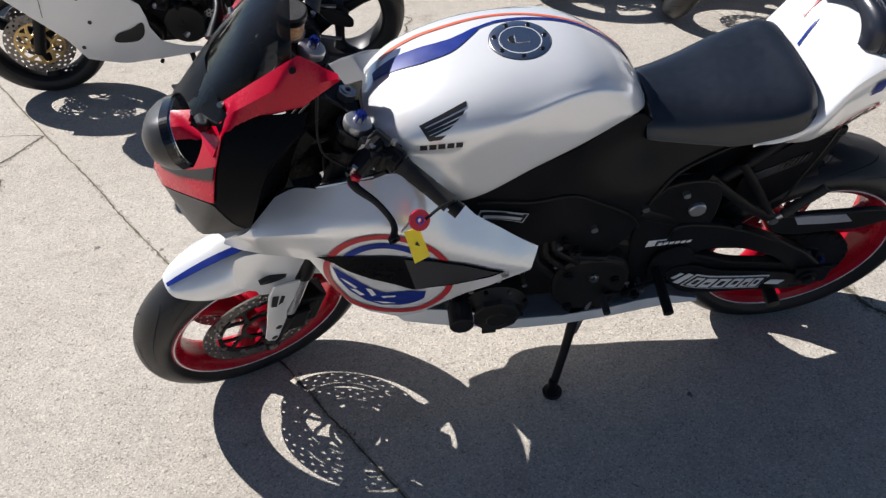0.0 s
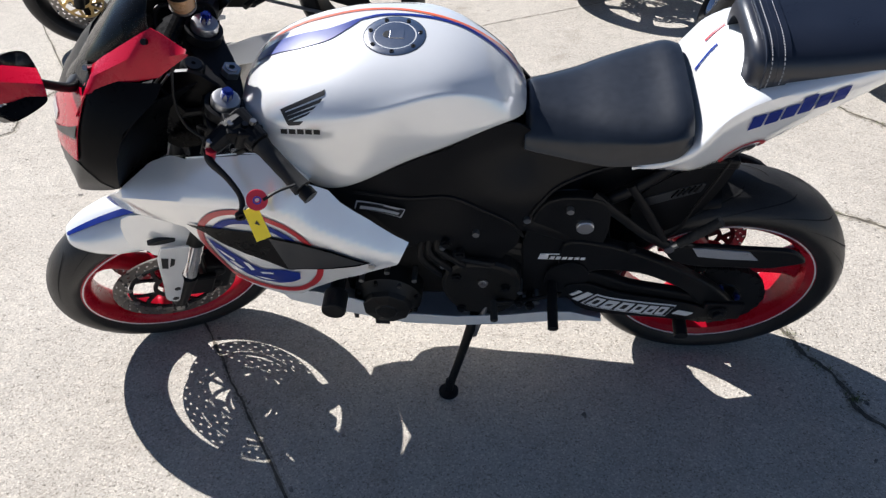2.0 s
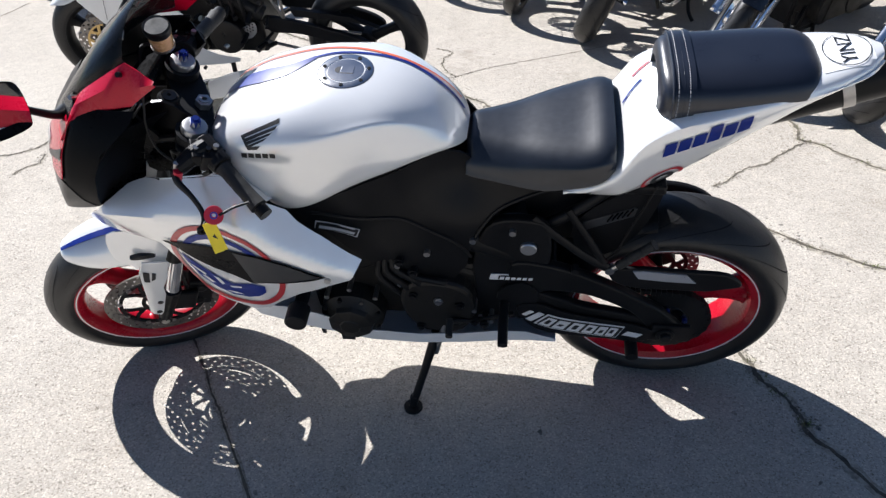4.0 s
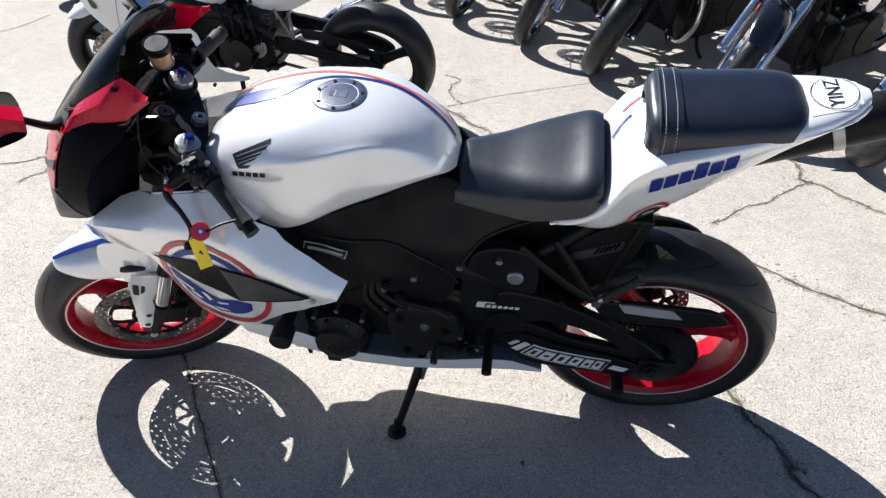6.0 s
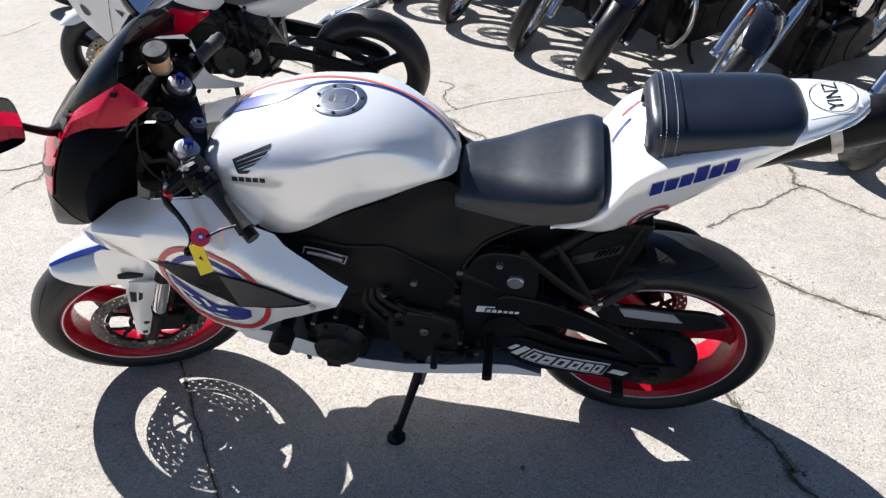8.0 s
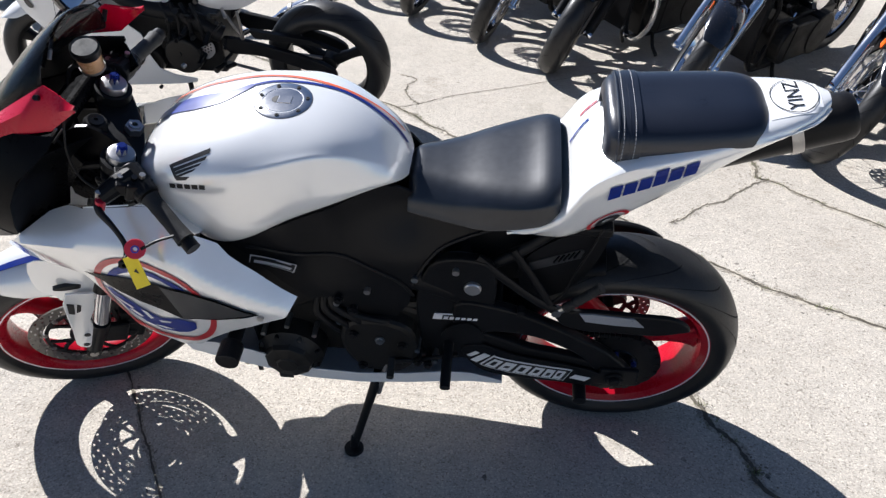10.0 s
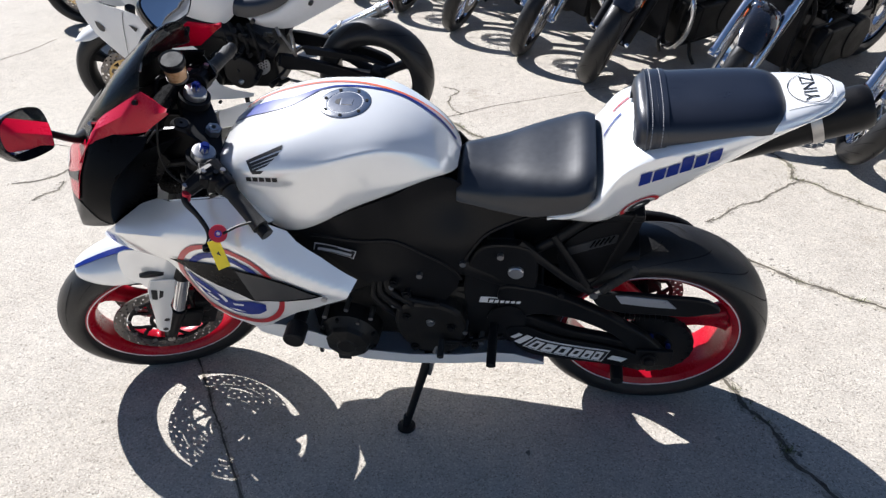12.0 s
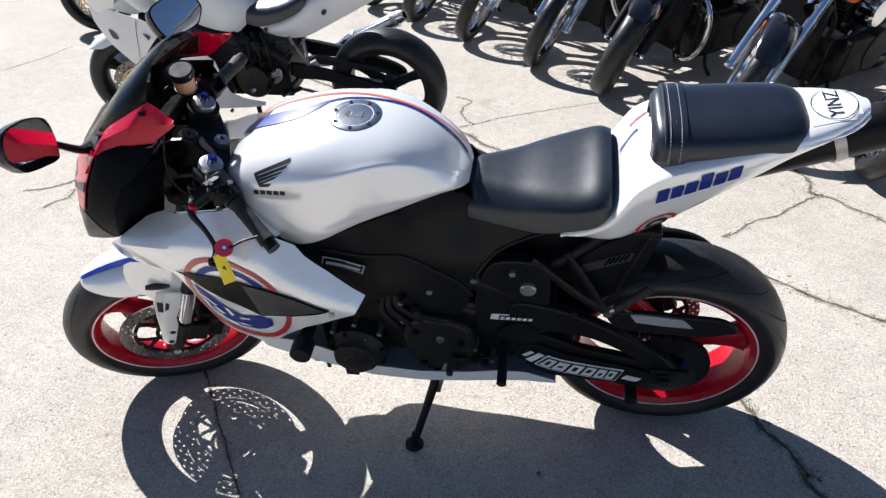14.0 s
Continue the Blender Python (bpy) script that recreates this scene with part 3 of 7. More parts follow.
# brake fluid cup on the right bar
cup_at = Vector((-0.490, 0.075, 1.020))
cup_m = Matrix.Translation(cup_at) @ Vector((0.010, -0.014, 0.052)).to_track_quat("Y", "Z").to_matrix().to_4x4() @ Matrix.Diagonal((0.94, 1.02, 0.94, 1))
cup = part("brake_fluid_reservoir", put(lathe([(0.0, 0.0), (0.022, 0.0), (0.026, 0.006), (0.0285, 0.050), (0.0, 0.050)], 32), cup_m), FLUID, bike, "amber brake fluid cup with a black lid")
part("lid", put(lathe([(0.0300, 0.047), (0.0315, 0.050), (0.0315, 0.064), (0.028, 0.068)], 36), cup_m), BLACK_SATIN, cup, "round black lid")
part("lid_window", put(lathe([(0.0285, 0.0665), (0.0, 0.0672)], 36), cup_m), LID_GREY, cup, "worn grey lid top")
part("strap", put(ring(0.0262, 0.0280, 0.004, 0.009, 36), cup_m), STEEL, cup)
part("cup_bracket", tube([FORKT @ Vector((-0.01, 0.15, 0.70)), cup_at + Vector((-0.030, 0.030, -0.012)), cup_at + Vector((-0.012, 0.012, 0.002))], 0.007, 8), BLACK_METAL, cup)

# front mudguard, wraps the tyre
def mudguard_point(f, u, lift=0.0):
    """A place on the front mudguard: f from its rear to its tip, u across."""
    a = radians(22 + 119 * f)
    front = math.sin(min(1, (1 - f) * 7.0) * math.pi / 2)
    tip = math.sin(min(1, f * 6) * math.pi / 2) * math.sin(min(1, (1 - f) * 3.2 + 0.06) * math.pi / 2) ** 0.5
    hw = (0.036 + 0.046 * tip) * (0.62 + 0.38 * front ** 0.5)
    drop = (0.010 + 0.066 * tip) * (0.7 + 0.3 * front)
    r = 0.324 + lift - drop * (1 - math.cos(u * radians(90))) ** 1.2
    return (r * math.cos(a), hw * math.sin(u * radians(90)), r * math.sin(a))


mud = part("front_mudguard", put(grid([[mudguard_point(i / 24, -1 + 2 * j / 12) for j in range(13)] for i in range(25)]), FORK), WHITE, bike, "white front mudguard with a blue stripe", solid=0.003, sub=1)
part("blue_stripe", put(grid([[mudguard_point(0.715 + 0.272 * i / 14, u, 0.0045) for u in (-0.20, -0.13, -0.06)] for i in range(15)]), FORK), DECAL_BLUE, mud, "blue stripe", solid=0.0012)
for s in (-1, 1):
    leg = [(-0.076, 0.318), (-0.014, 0.318), (-0.011, 0.250), (-0.018, 0.200), (-0.010, 0.165), (-0.010, 0.075), (-0.016, 0.062), (-0.036, 0.070), (-0.046, 0.086), (-0.056, 0.150), (-0.068, 0.210), (-0.080, 0.275)]
    leg_ob = part("fork_guard", put(plate(leg, s * 0.132, s * 0.138), FORK), WHITE, mud, "white fork guard", bevel=0.002, smooth=False)
    part("black_mark", put(merge(plate([(-0.066, 0.236), (-0.052, 0.232), (-0.056, 0.276), (-0.072, 0.280)], s * 0.1385, s * 0.1395), plate([(-0.049, 0.238), (-0.040, 0.246), (-0.040, 0.270), (-0.050, 0.276)], s * 0.1385, s * 0.1395)), FORK), DECAL_BLACK, leg_ob, "plain black mark", smooth=False)
    wing = smooth2([(-0.150, 0.366), (-0.090, 0.402), (-0.030, 0.404), (0.022, 0.372), (0.024, 0.318), (0.000, 0.272), (-0.074, 0.246), (-0.090, 0.258), (-0.130, 0.272)], 3)
    part("mudguard_wing", put(panel(wing, lambda x, z: s * (0.079 + 0.038 * min(1.0, max(0.0, (x + 0.15) / 0.11))), 0.02), FORK), WHITE, mud, "white mudguard side wing", solid=0.003)
    part("vent_slot", put(plate(smooth2([(-0.100, 0.312), (-0.078, 0.322), (-0.040, 0.332), (-0.028, 0.330), (-0.036, 0.320), (-0.060, 0.311), (-0.086, 0.307)], 4), s * 0.108, s * 0.1195), FORK), DECAL_BLACK, mud, "dark vent slot", smooth=False)
    for zz in (0.082, 0.130):
        part("hole", put(rod((-0.022, s * 0.1384, zz), (-0.022, s * 0.1394, zz), 0.0075, 14), FORK), DECAL_BLACK, leg_ob, "dark bolt hole")

# ---- tank ----
TANK = [((-0.372, 0.915), (-0.358, 0.128, 0.878), (-0.300, 0.132, 0.826)),
        ((-0.350, 0.950), (-0.322, 0.156, 0.892), (-0.262, 0.162, 0.783)),
        ((-0.265, 0.987), (-0.240, 0.172, 0.915), (-0.212, 0.172, 0.742)),
        ((-0.165, 1.010), (-0.155, 0.178, 0.938), (-0.120, 0.170, 0.793)),
        ((-0.110, 1.015), (-0.108, 0.174, 0.956), (-0.078, 0.169, 0.823)),
        ((-0.060, 1.017), (-0.060, 0.166, 0.970), (-0.035, 0.166, 0.845)),
        ((0.000, 1.012), (0.000, 0.146, 0.984), (0.006, 0.161, 0.862)),
        ((0.055, 1.003), (0.055, 0.124, 0.978), (0.050, 0.150, 0.874)),
        ((0.112, 0.978), (0.112, 0.100, 0.950), (0.108, 0.128, 0.890)),
        ((0.158, 0.940), (0.158, 0.086, 0.920), (0.157, 0.103, 0.893)),
        ((0.181, 0.906), (0.181, 0.066, 0.893), (0.180, 0.078, 0.880)),
        ((0.192, 0.882), (0.191, 0.038, 0.878), (0.190, 0.044, 0.870))]


def tank_half(sec, s):
    (xt, zt), (xm, ym, zm), (xl, yl, zl) = sec
    k = linear([(-0.20, 0.0), (-0.06, 1.0)], xm)
    a, b = 0.19 + 0.23 * k, 0.54 + 0.24 * k
    ctl = [(xt, 0, zt), (xt * 0.75 + xm * 0.25, s * ym * 0.42, zt - 0.0035), (xt * 0.48 + xm * 0.52, s * ym * 0.74, zt * (1 - a) + zm * a), (xt * 0.22 + xm * 0.78, s * ym * 0.92, zt * (1 - b) + zm * b), (xm, s * ym, zm),
           (xm * 0.55 + xl * 0.45, s * (ym * 0.5 + yl * 0.5 - 0.003 + 0.008 * k), zm * 0.52 + zl * 0.48), (xl, s * yl, zl), (xl + 0.004, s * (yl - 0.025), zl - 0.012)]
    half = spline(ctl, 9)
    return half


def tank_rows(sections):
    halves = [[tank_half(c, s) for c in sections] for s in (-1, 1)]
    rows = []
    for left, right in zip(*halves):
        rows.append(left[::-1] + right[1:])
    n = len(rows[0])
    cols = [spline([r[j] for r in rows], 8) for j in range(n)]
    net = np.array([[list(c[i]) for c in cols] for i in range(len(cols[0]))])
    # pressed steel: ease every bend that is tighter than a hand's width
    for _ in range(60):
        net[1:-1] += 0.5 * ((net[:-2] + net[2:]) / 2 - net[1:-1])
        if _ % 3 == 0:
            net[:, 1:-1] += 0.5 * ((net[:, :-2] + net[:, 2:]) / 2 - net[:, 1:-1])
    return [[Vector(p) for p in row] for row in net.tolist()]


tank_bm = grid(tank_rows(TANK), False, False)
bmesh.ops.triangulate(tank_bm, faces=tank_bm.faces[:])
_tb = tank_bm.copy()
bmesh.ops.holes_fill(tank_bm, edges=[e for e in tank_bm.edges if e.is_boundary])
tank = part("fuel_tank", tank_bm, WHITE, bike, "pearl white fuel tank with blue and orange stripes")
from mathutils.bvhtree import BVHTree
TANK_TREE = BVHTree.FromBMesh(_tb)


def on_tank(p, d, lift=0.0009):
    hit, nrm, _, _ = TANK_TREE.ray_cast(Vector(p), Vector(d))
    if hit is None:
        hit, nrm, _, _ = TANK_TREE.find_nearest(Vector(p))
    if nrm.dot(Vector(d)) > 0:
        nrm = -nrm
    return hit + nrm * lift


FLANK_WAY = Vector((-0.384, 0.687, -0.617))


def on_left(outline, lift=0.0009):
    """A thin skin pressed on the left flank of the tank, square to its slope."""
    bm = panel(outline, lambda x, z: -0.165, 0.006)
    for v in bm.verts:
        v.co = on_tank(v.co - FLANK_WAY * 0.4, FLANK_WAY, lift)
    return bm


def on_top(points, width, lift=0.0018):
    """A ribbon laid on the top of the tank along points in x and y."""
    path = spline([(x, y, 0) for x, y in points], 10)
    rows = []
    for i, p in enumerate(path):
        d = (path[min(i + 1, len(path) - 1)] - path[max(i - 1, 0)]).normalized()
        n = Vector((-d.y, d.x, 0))
        w = linear([(k / (len(width) - 1), v) for k, v in enumerate(width)], i / (len(path) - 1))
        rows.append([on_tank((q.x, q.y, 1.5), (0, 0, -1), lift) for q in (p - n * w, p - n * w * 0.5, p, p + n * w * 0.5, p + n * w)])
    return grid(rows)


part("stripe", on_top([(-0.345, 0.020), (-0.30, 0.022), (-0.25, 0.016), (-0.20, 0.016), (-0.165, 0.032), (-0.138, 0.0505)], [0.014, 0.022, 0.025, 0.021, 0.012, 0.0055]), DECAL_BLUE, tank, "blue painted stripe")
part("stripe", on_top([(-0.141, 0.050), (-0.092, 0.064), (-0.023, 0.066), (0.052, 0.058), (0.115, 0.041), (0.159, 0.028), (0.180, 0.019)], [0.0036, 0.0045]), DECAL_BLUE, tank, "blue painted stripe")
part("stripe", on_top([(-0.330, 0.066), (-0.300, 0.078), (-0.25, 0.087), (-0.211, 0.087), (-0.132, 0.091), (-0.053, 0.088), (0.038, 0.070), (0.100, 0.059), (0.144, 0.052), (0.172, 0.044)], [0.0055, 0.0022]), DECAL_ORANGE, tank, "orange painted stripe")
# wing badge as plain slanted bars with plain bars below
for o in ([(-0.248, 0.977), (-0.157, 1.023), (-0.163, 1.009), (-0.248, 0.968)], [(-0.249, 0.965), (-0.169, 1.002), (-0.177, 0.991), (-0.248, 0.957)], [(-0.249, 0.956), (-0.185, 0.984), (-0.194, 0.975), (-0.248, 0.948)], [(-0.249, 0.946), (-0.199, 0.970), (-0.210, 0.960), (-0.248, 0.940)],
          [(-0.254, 0.974), (-0.247, 0.977), (-0.246, 0.946), (-0.252, 0.940)], [(-0.252, 0.943), (-0.220, 0.946), (-0.230, 0.936), (-0.250, 0.934)]):
    part("badge_bar", on_left(o), DECAL_BLACK, tank, "plain black badge bar", smooth=False)
for k in range(5):
    x0 = -0.267 + k * 0.0150
    part("name_bar", on_left([(x0 - 0.002, 0.914), (x0 + 0.0098, 0.9135), (x0 + 0.0118, 0.9255), (x0, 0.926)]), DECAL_BLACK, tank, "plain black bar", smooth=False)
CAP = Matrix.Translation(on_tank((-0.062, 0, 1.5), (0, 0, -1), -0.0070)) @ pose(0, 0, 0, 0, 1.6, 0)
cap_m = CAP @ pose(0, 0, 0, 90)
tcap = part("filler_cap", put(lathe([(0.0575, -0.012), (0.058, 0.0048), (0.0565, 0.0058), (0.0415, 0.0062), (0.0405, 0.0048), (0.0395, 0.0048), (0.0385, 0.0066), (0.030, 0.0072), (0.0, 0.0074)], 56), cap_m), CAP_METAL, tank, "polished filler cap ring with bolts")
part("cap_edge", put(ring(0.0578, 0.0596, -0.004, 0.0046, 48), cap_m), DECAL_BLACK, tcap)
part("key_hole", put(lathe([(0.0, 0.0078), (0.0105, 0.0078), (0.0115, 0.0070)], 24, math.pi, math.pi / 2), CAP @ pose(-0.012, 0.0, 0, 90)), DECAL_BLACK, tcap, "dark key hole", smooth=False)
part("key_cover", put(box((-0.010, -0.0115, 0.0068), (0.018, 0.0115, 0.0086)), CAP), CAP_METAL, tcap, "silver key cover", bevel=0.002, smooth=False)
for k in range(7):
    a = 2 * math.pi * k / 7 + 0.2
    part("cap_bolt", put(merge(ring(0.0018, 0.0042, 0.0058, 0.0078, 12)), CAP @ pose(0.0490 * math.cos(a), 0.0490 * math.sin(a), 0, 90)), BLACK_METAL, tcap, "dark cap bolt", smooth=False)

# ---- side fairings ----
FW = [(-0.80, 0.12), (-0.68, 0.202), (-0.6, 0.239), (-0.45, 0.244), (-0.3, 0.264), (-0.15, 0.266), (-0.07, 0.258), (0.0, 0.245)]
CREASE = [(-0.66, 0.792), (-0.6, 0.810), (-0.51, 0.806), (-0.42, 0.809), (-0.36, 0.810), (-0.28, 0.785), (-0.235, 0.740), (-0.12, 0.665), (-0.07, 0.640), (0.0, 0.600)]


def flank(x, z):
    """The left fairing's y: it leans in above a crease and drops almost straight below it."""
    h = z - linear(CREASE, x)
    soft = math.sqrt(h * h + 0.000025)
    lean = linear([(-0.555, 1.6), (-0.472, 0.82), (-0.414, 0.60), (-0.352, 0.52), (-0.30, 0.48)], x)
    return -(linear(FW, x) - lean * (h + soft) - linear([(-0.6, 0.18), (-0.45, 0.05)], x) * (soft - h) + 0.002)


SIDE = [(-0.680, 0.722), (-0.668, 0.752), (-0.636, 0.788), (-0.598, 0.816), (-0.555, 0.831), (-0.515, 0.841), (-0.472, 0.850), (-0.414, 0.865), (-0.352, 0.877), (-0.295, 0.876), (-0.263, 0.839), (-0.237, 0.813), (-0.196, 0.790), (-0.175, 0.766), (-0.105, 0.708),
        (-0.043, 0.660), (-0.067, 0.630), (-0.125, 0.604), (-0.202, 0.560), (-0.256, 0.517), (-0.300, 0.475), (-0.350, 0.452), (-0.412, 0.476), (-0.458, 0.518), (-0.488, 0.585), (-0.502, 0.650), (-0.512, 0.694), (-0.550, 0.701), (-0.604, 0.702), (-0.650, 0.706)]
RING_C, RING_R = (-0.358, 0.637), (0.134, 0.160)


def oval(k, a0=0.0, a1=360.0, n=48):
    return [(RING_C[0] + RING_R[0] * k * math.cos(radians(a0 + (a1 - a0) * i / n)), RING_C[1] + RING_R[1] * k * math.sin(radians(a0 + (a1 - a0) * i / n))) for i in range(n + 1)]


def inside(x, z, poly):
    c = False
    for (x0, z0), (x1, z1) in zip(poly, poly[1:] + poly[:1]):
        if (z0 > z) != (z1 > z) and x < (x1 - x0) * (z - z0) / (z1 - z0) + x0:
            c = not c
    return c


def arc_strip(k0, k1, a0, a1, f, lift, n=72, keep=None):
    """A curved strip of the round flank decal, cut off at the panel's edge."""
    bm = bmesh.new()
    a_, b_ = oval(k0, a0, a1, n), oval(k1, a0, a1, n)
    for i in range(n):
        q = [a_[i], a_[i + 1], b_[i + 1], b_[i]]
        if keep and not all(inside(x, z, keep) for x, z in q):
            continue
        bm.faces.new([bm.verts.new((x, f(x, z) - lift, z)) for x, z in q])
    bmesh.ops.remove_doubles(bm, verts=bm.verts[:], dist=1e-5)
    return bm


INSERT = [(-0.498, 0.717), (-0.434, 0.720), (-0.348, 0.722), (-0.260, 0.708), (-0.200, 0.688), (-0.118, 0.646), (-0.160, 0.628), (-0.218, 0.608), (-0.311, 0.588), (-0.343, 0.606), (-0.395, 0.631), (-0.434, 0.659), (-0.464, 0.693)]
flip = Matrix.Diagonal((1, -1, 1, 1))
side_left = part("side_fairing", panel(SIDE, flank, 0.0125), WHITE, bike, "white side fairing with a red and blue round decal", solid=0.004, offset=-1)
part("side_fairing", put(panel(SIDE, flank, 0.0125), flip), WHITE, bike, "white side fairing", solid=0.004, offset=1)
part("red_ring", arc_strip(0.90, 1.0, 0, 360, flank, 0.0024, 120, SIDE), DECAL_RED, side_left, "red ring decal", smooth=True)
part("blue_ring", arc_strip(0.70, 0.81, -10, 150, flank, 0.0024, 72, SIDE), DECAL_BLUE, side_left, "blue arc decal")
BLUES = [[(-0.470, 0.676), (-0.452, 0.655), (-0.425, 0.620), (-0.398, 0.585), (-0.370, 0.566), (-0.318, 0.580), (-0.285, 0.576), (-0.290, 0.548), (-0.315, 0.526), (-0.346, 0.513), (-0.385, 0.514), (-0.418, 0.536), (-0.446, 0.578), (-0.464, 0.622)]]
for o in BLUES:
    part("blue_patch", panel(o, flank, 0.0125, 0.0024), DECAL_BLUE, side_left, "blue and white lettering patch")
for o in ([(-0.460, 0.634), (-0.450, 0.628), (-0.428, 0.596), (-0.434, 0.590)], [(-0.444, 0.590), (-0.432, 0.586), (-0.416, 0.562), (-0.426, 0.560)], [(-0.412, 0.592), (-0.400, 0.588), (-0.392, 0.562), (-0.402, 0.556)], [(-0.382, 0.556), (-0.350, 0.560), (-0.352, 0.553), (-0.378, 0.548)], [(-0.400, 0.533), (-0.372, 0.530), (-0.352, 0.524), (-0.378, 0.523)]):
    part("white_mark", panel(o, flank, 0.0125, 0.0038), DECAL_WHITE, side_left, "plain white mark")
part("black_insert", panel(INSERT, flank, 0.0125, 0.0040), COWL, side_left, "gloss black air opening")
part("grey_insert", panel([(-0.322, 0.714), (-0.260, 0.702), (-0.200, 0.682), (-0.132, 0.648), (-0.218, 0.614), (-0.306, 0.595)], flank, 0.0125, 0.0056), DECAL_GREY, side_left, "dark grey rear part of the insert")
part("fairing_bolt", rod((-0.119, -0.255, 0.632), (-0.119, -0.268, 0.632), 0.0075, 16), STEEL, side_left, "steel fairing bolt")
# inner shroud between the fairing and the tank
for s in (-1, 1):
    rows = [[(x, s * (-flank(x, z0) - 0.003), z0 + 0.001), (x, s * (-flank(x, z0) * 0.6 + y1 * 0.4), z0 * 0.5 + z1 * 0.5 + 0.004), (x, s * y1, z1)] for x, y0, z0, y1, z1 in ((-0.472, 0, 0.849, 0.140, 0.82), (-0.414, 0, 0.864, 0.135, 0.835), (-0.352, 0, 0.876, 0.138, 0.845), (-0.300, 0, 0.874, 0.142, 0.845), (-0.263, 0, 0.838, 0.152, 0.81), (-0.237, 0, 0.812, 0.158, 0.785))]
    part("fairing_top", grid(rows), WHITE, bike, "white fairing shoulder", solid=0.003)

# belly pan
rows = []
for x, zt, zb, yt, yb in ((-0.39, 0.50, 0.47, 0.200, 0.06), (-0.34, 0.46, 0.395, 0.215, 0.08), (-0.28, 0.45, 0.340, 0.210, 0.085), (-0.20, 0.41, 0.292, 0.20, 0.085), (-0.08, 0.325, 0.255, 0.185, 0.085), (0.05, 0.310, 0.245, 0.18, 0.085), (0.17, 0.315, 0.250, 0.175, 0.085), (0.26, 0.325, 0.250, 0.168, 0.085), (0.33, 0.315, 0.254, 0.160, 0.09), (0.410, 0.272, 0.264, 0.15, 0.11)):
    half = [(x, yt, zt), (x, yt + 0.004, zt * 0.5 + zb * 0.5), (x, yb + (yt - yb) * 0.8, zb + 0.012), (x, yb + (yt - yb) * 0.3, zb), (x, yb * 0.5, zb - 0.006), (x, 0, zb - 0.008)]
    # Right half hangs lower so that its cast shadow fills in.
    drop = linear([(-0.39, 0.135), (-0.34, 0.105), (-0.28, 0.075), (-0.20, 0.042), (-0.08, 0.0), (0.05, -0.014), (0.20, -0.024), (0.41, -0.034)], x)
    rows.append([(a, -b, c) for a, b, c in half] + [(a, b, c - drop * (1 if k else 0.4)) for k, (a, b, c) in list(enumerate(half))[-2::-1]])
belly = part("belly_pan", grid(rows), WHITE_OLD, bike, "white belly pan", solid=0.003)
# Unseen panel added on the right to close a gap in the shadow.
part("lower_fairing", panel(smooth2([(-0.545, 0.392), (-0.500, 0.368), (-0.430, 0.352), (-0.330, 0.345), (-0.260, 0.350), (-0.250, 0.44), (-0.300, 0.60), (-0.45, 0.68), (-0.545, 0.66), (-0.560, 0.56), (-0.560, 0.46)], 3), lambda x, z: 0.205 - 0.02 * abs(z - 0.5), 0.03), WHITE_OLD, bike, "unseen right panel added to fill the ground shadow", solid=0.003)
for x0, x1, z0 in ((-0.235, -0.223, 0.356), (-0.205, -0.195, 0.33), (-0.155, -0.120, 0.305)):
    part("belly_mark", box((x0, -0.200, z0 - 0.012), (x1, -0.194, z0 + 0.008)), DECAL_BLACK, belly, "plain dark mark", smooth=False)

def along(points, n):
    """Straight runs between the points, n steps each."""
    out = []
    for a, b in zip(points, points[1:]):
        out += [Vector(a).lerp(Vector(b), i / n) for i in range(n)]
    return out + [Vector(points[-1])]


# ---- nose, headlights, screen and trim ----
NOSE = [  # height, tip x, rear x and y, corner x and y
    (0.750, -0.800, -0.600, 0.222, -0.700, 0.200), (0.800, -0.812, -0.585, 0.234, -0.675, 0.220), (0.880, -0.782, -0.560, 0.240, -0.642, 0.230), (0.940, -0.738, -0.535, 0.222, -0.628, 0.210), (1.010, -0.672, -0.465, 0.188, -0.602, 0.176), (1.035, -0.640, -0.455, 0.170, -0.588, 0.160)]


def plan_at(row, a):
    """The nose seen from above: flat slanting cheeks to 52 degrees, then flat sides to the rear."""
    xf, xr, yr, xe, ye = row
    s = abs(a) / 52
    if s <= 1:
        return xf + (xe - xf) * s ** 1.3, math.copysign(ye * s ** 0.92, a)
    t = (abs(a) - 52) / 38
    return xe + (xr - xe) * t, math.copysign(ye + (yr - ye) * (1 - (1 - t) ** 1.6), a)


def rise(z, a):
    """The nose's lines climb towards its sides, most of all low down."""
    return z + 0.06 * abs(a) / 90 * max(0.0, 1.035 - z) / 0.25


def nose_rows(sections, n=14):
    rows = []
    for z, *row in sections:
        if len(row) == 3:
            xf, xr, yr = row
            row = (xf, xr, yr, xr + (xf - xr) * 0.6, yr * 0.83)
        rows.append([(*plan_at(row, -90 + 180 * i / n), rise(z, -90 + 180 * i / n)) for i in range(n + 1)])
    return rows


# The black sides stand in for deep shade inside an open nose.
nose = part("front_cowl", grid(nose_rows(NOSE, n=32)), COWL, bike, "front cowl with red trim, near-black sides for its shaded hollow", solid=0.004)


def cowl_at(z, a, lift):
    """A place on the nose: height, angle from straight ahead, and lift off its skin."""
    row = [linear([(r[0], r[k]) for r in NOSE], z) for k in range(1, 6)]
    x, y = plan_at(row, a)
    sa = math.sin(radians(abs(a)))
    return (x - lift * math.cos(radians(a)), y + math.copysign(lift * sa, a), rise(z, a))


RED_LOW = [(0, 0.768), (6, 0.772), (52, 0.882)]
RED_TOP = [(6, 0.88), (14, 0.92), (22, 0.945), (30, 0.965), (38, 0.985), (53, 1.006)]


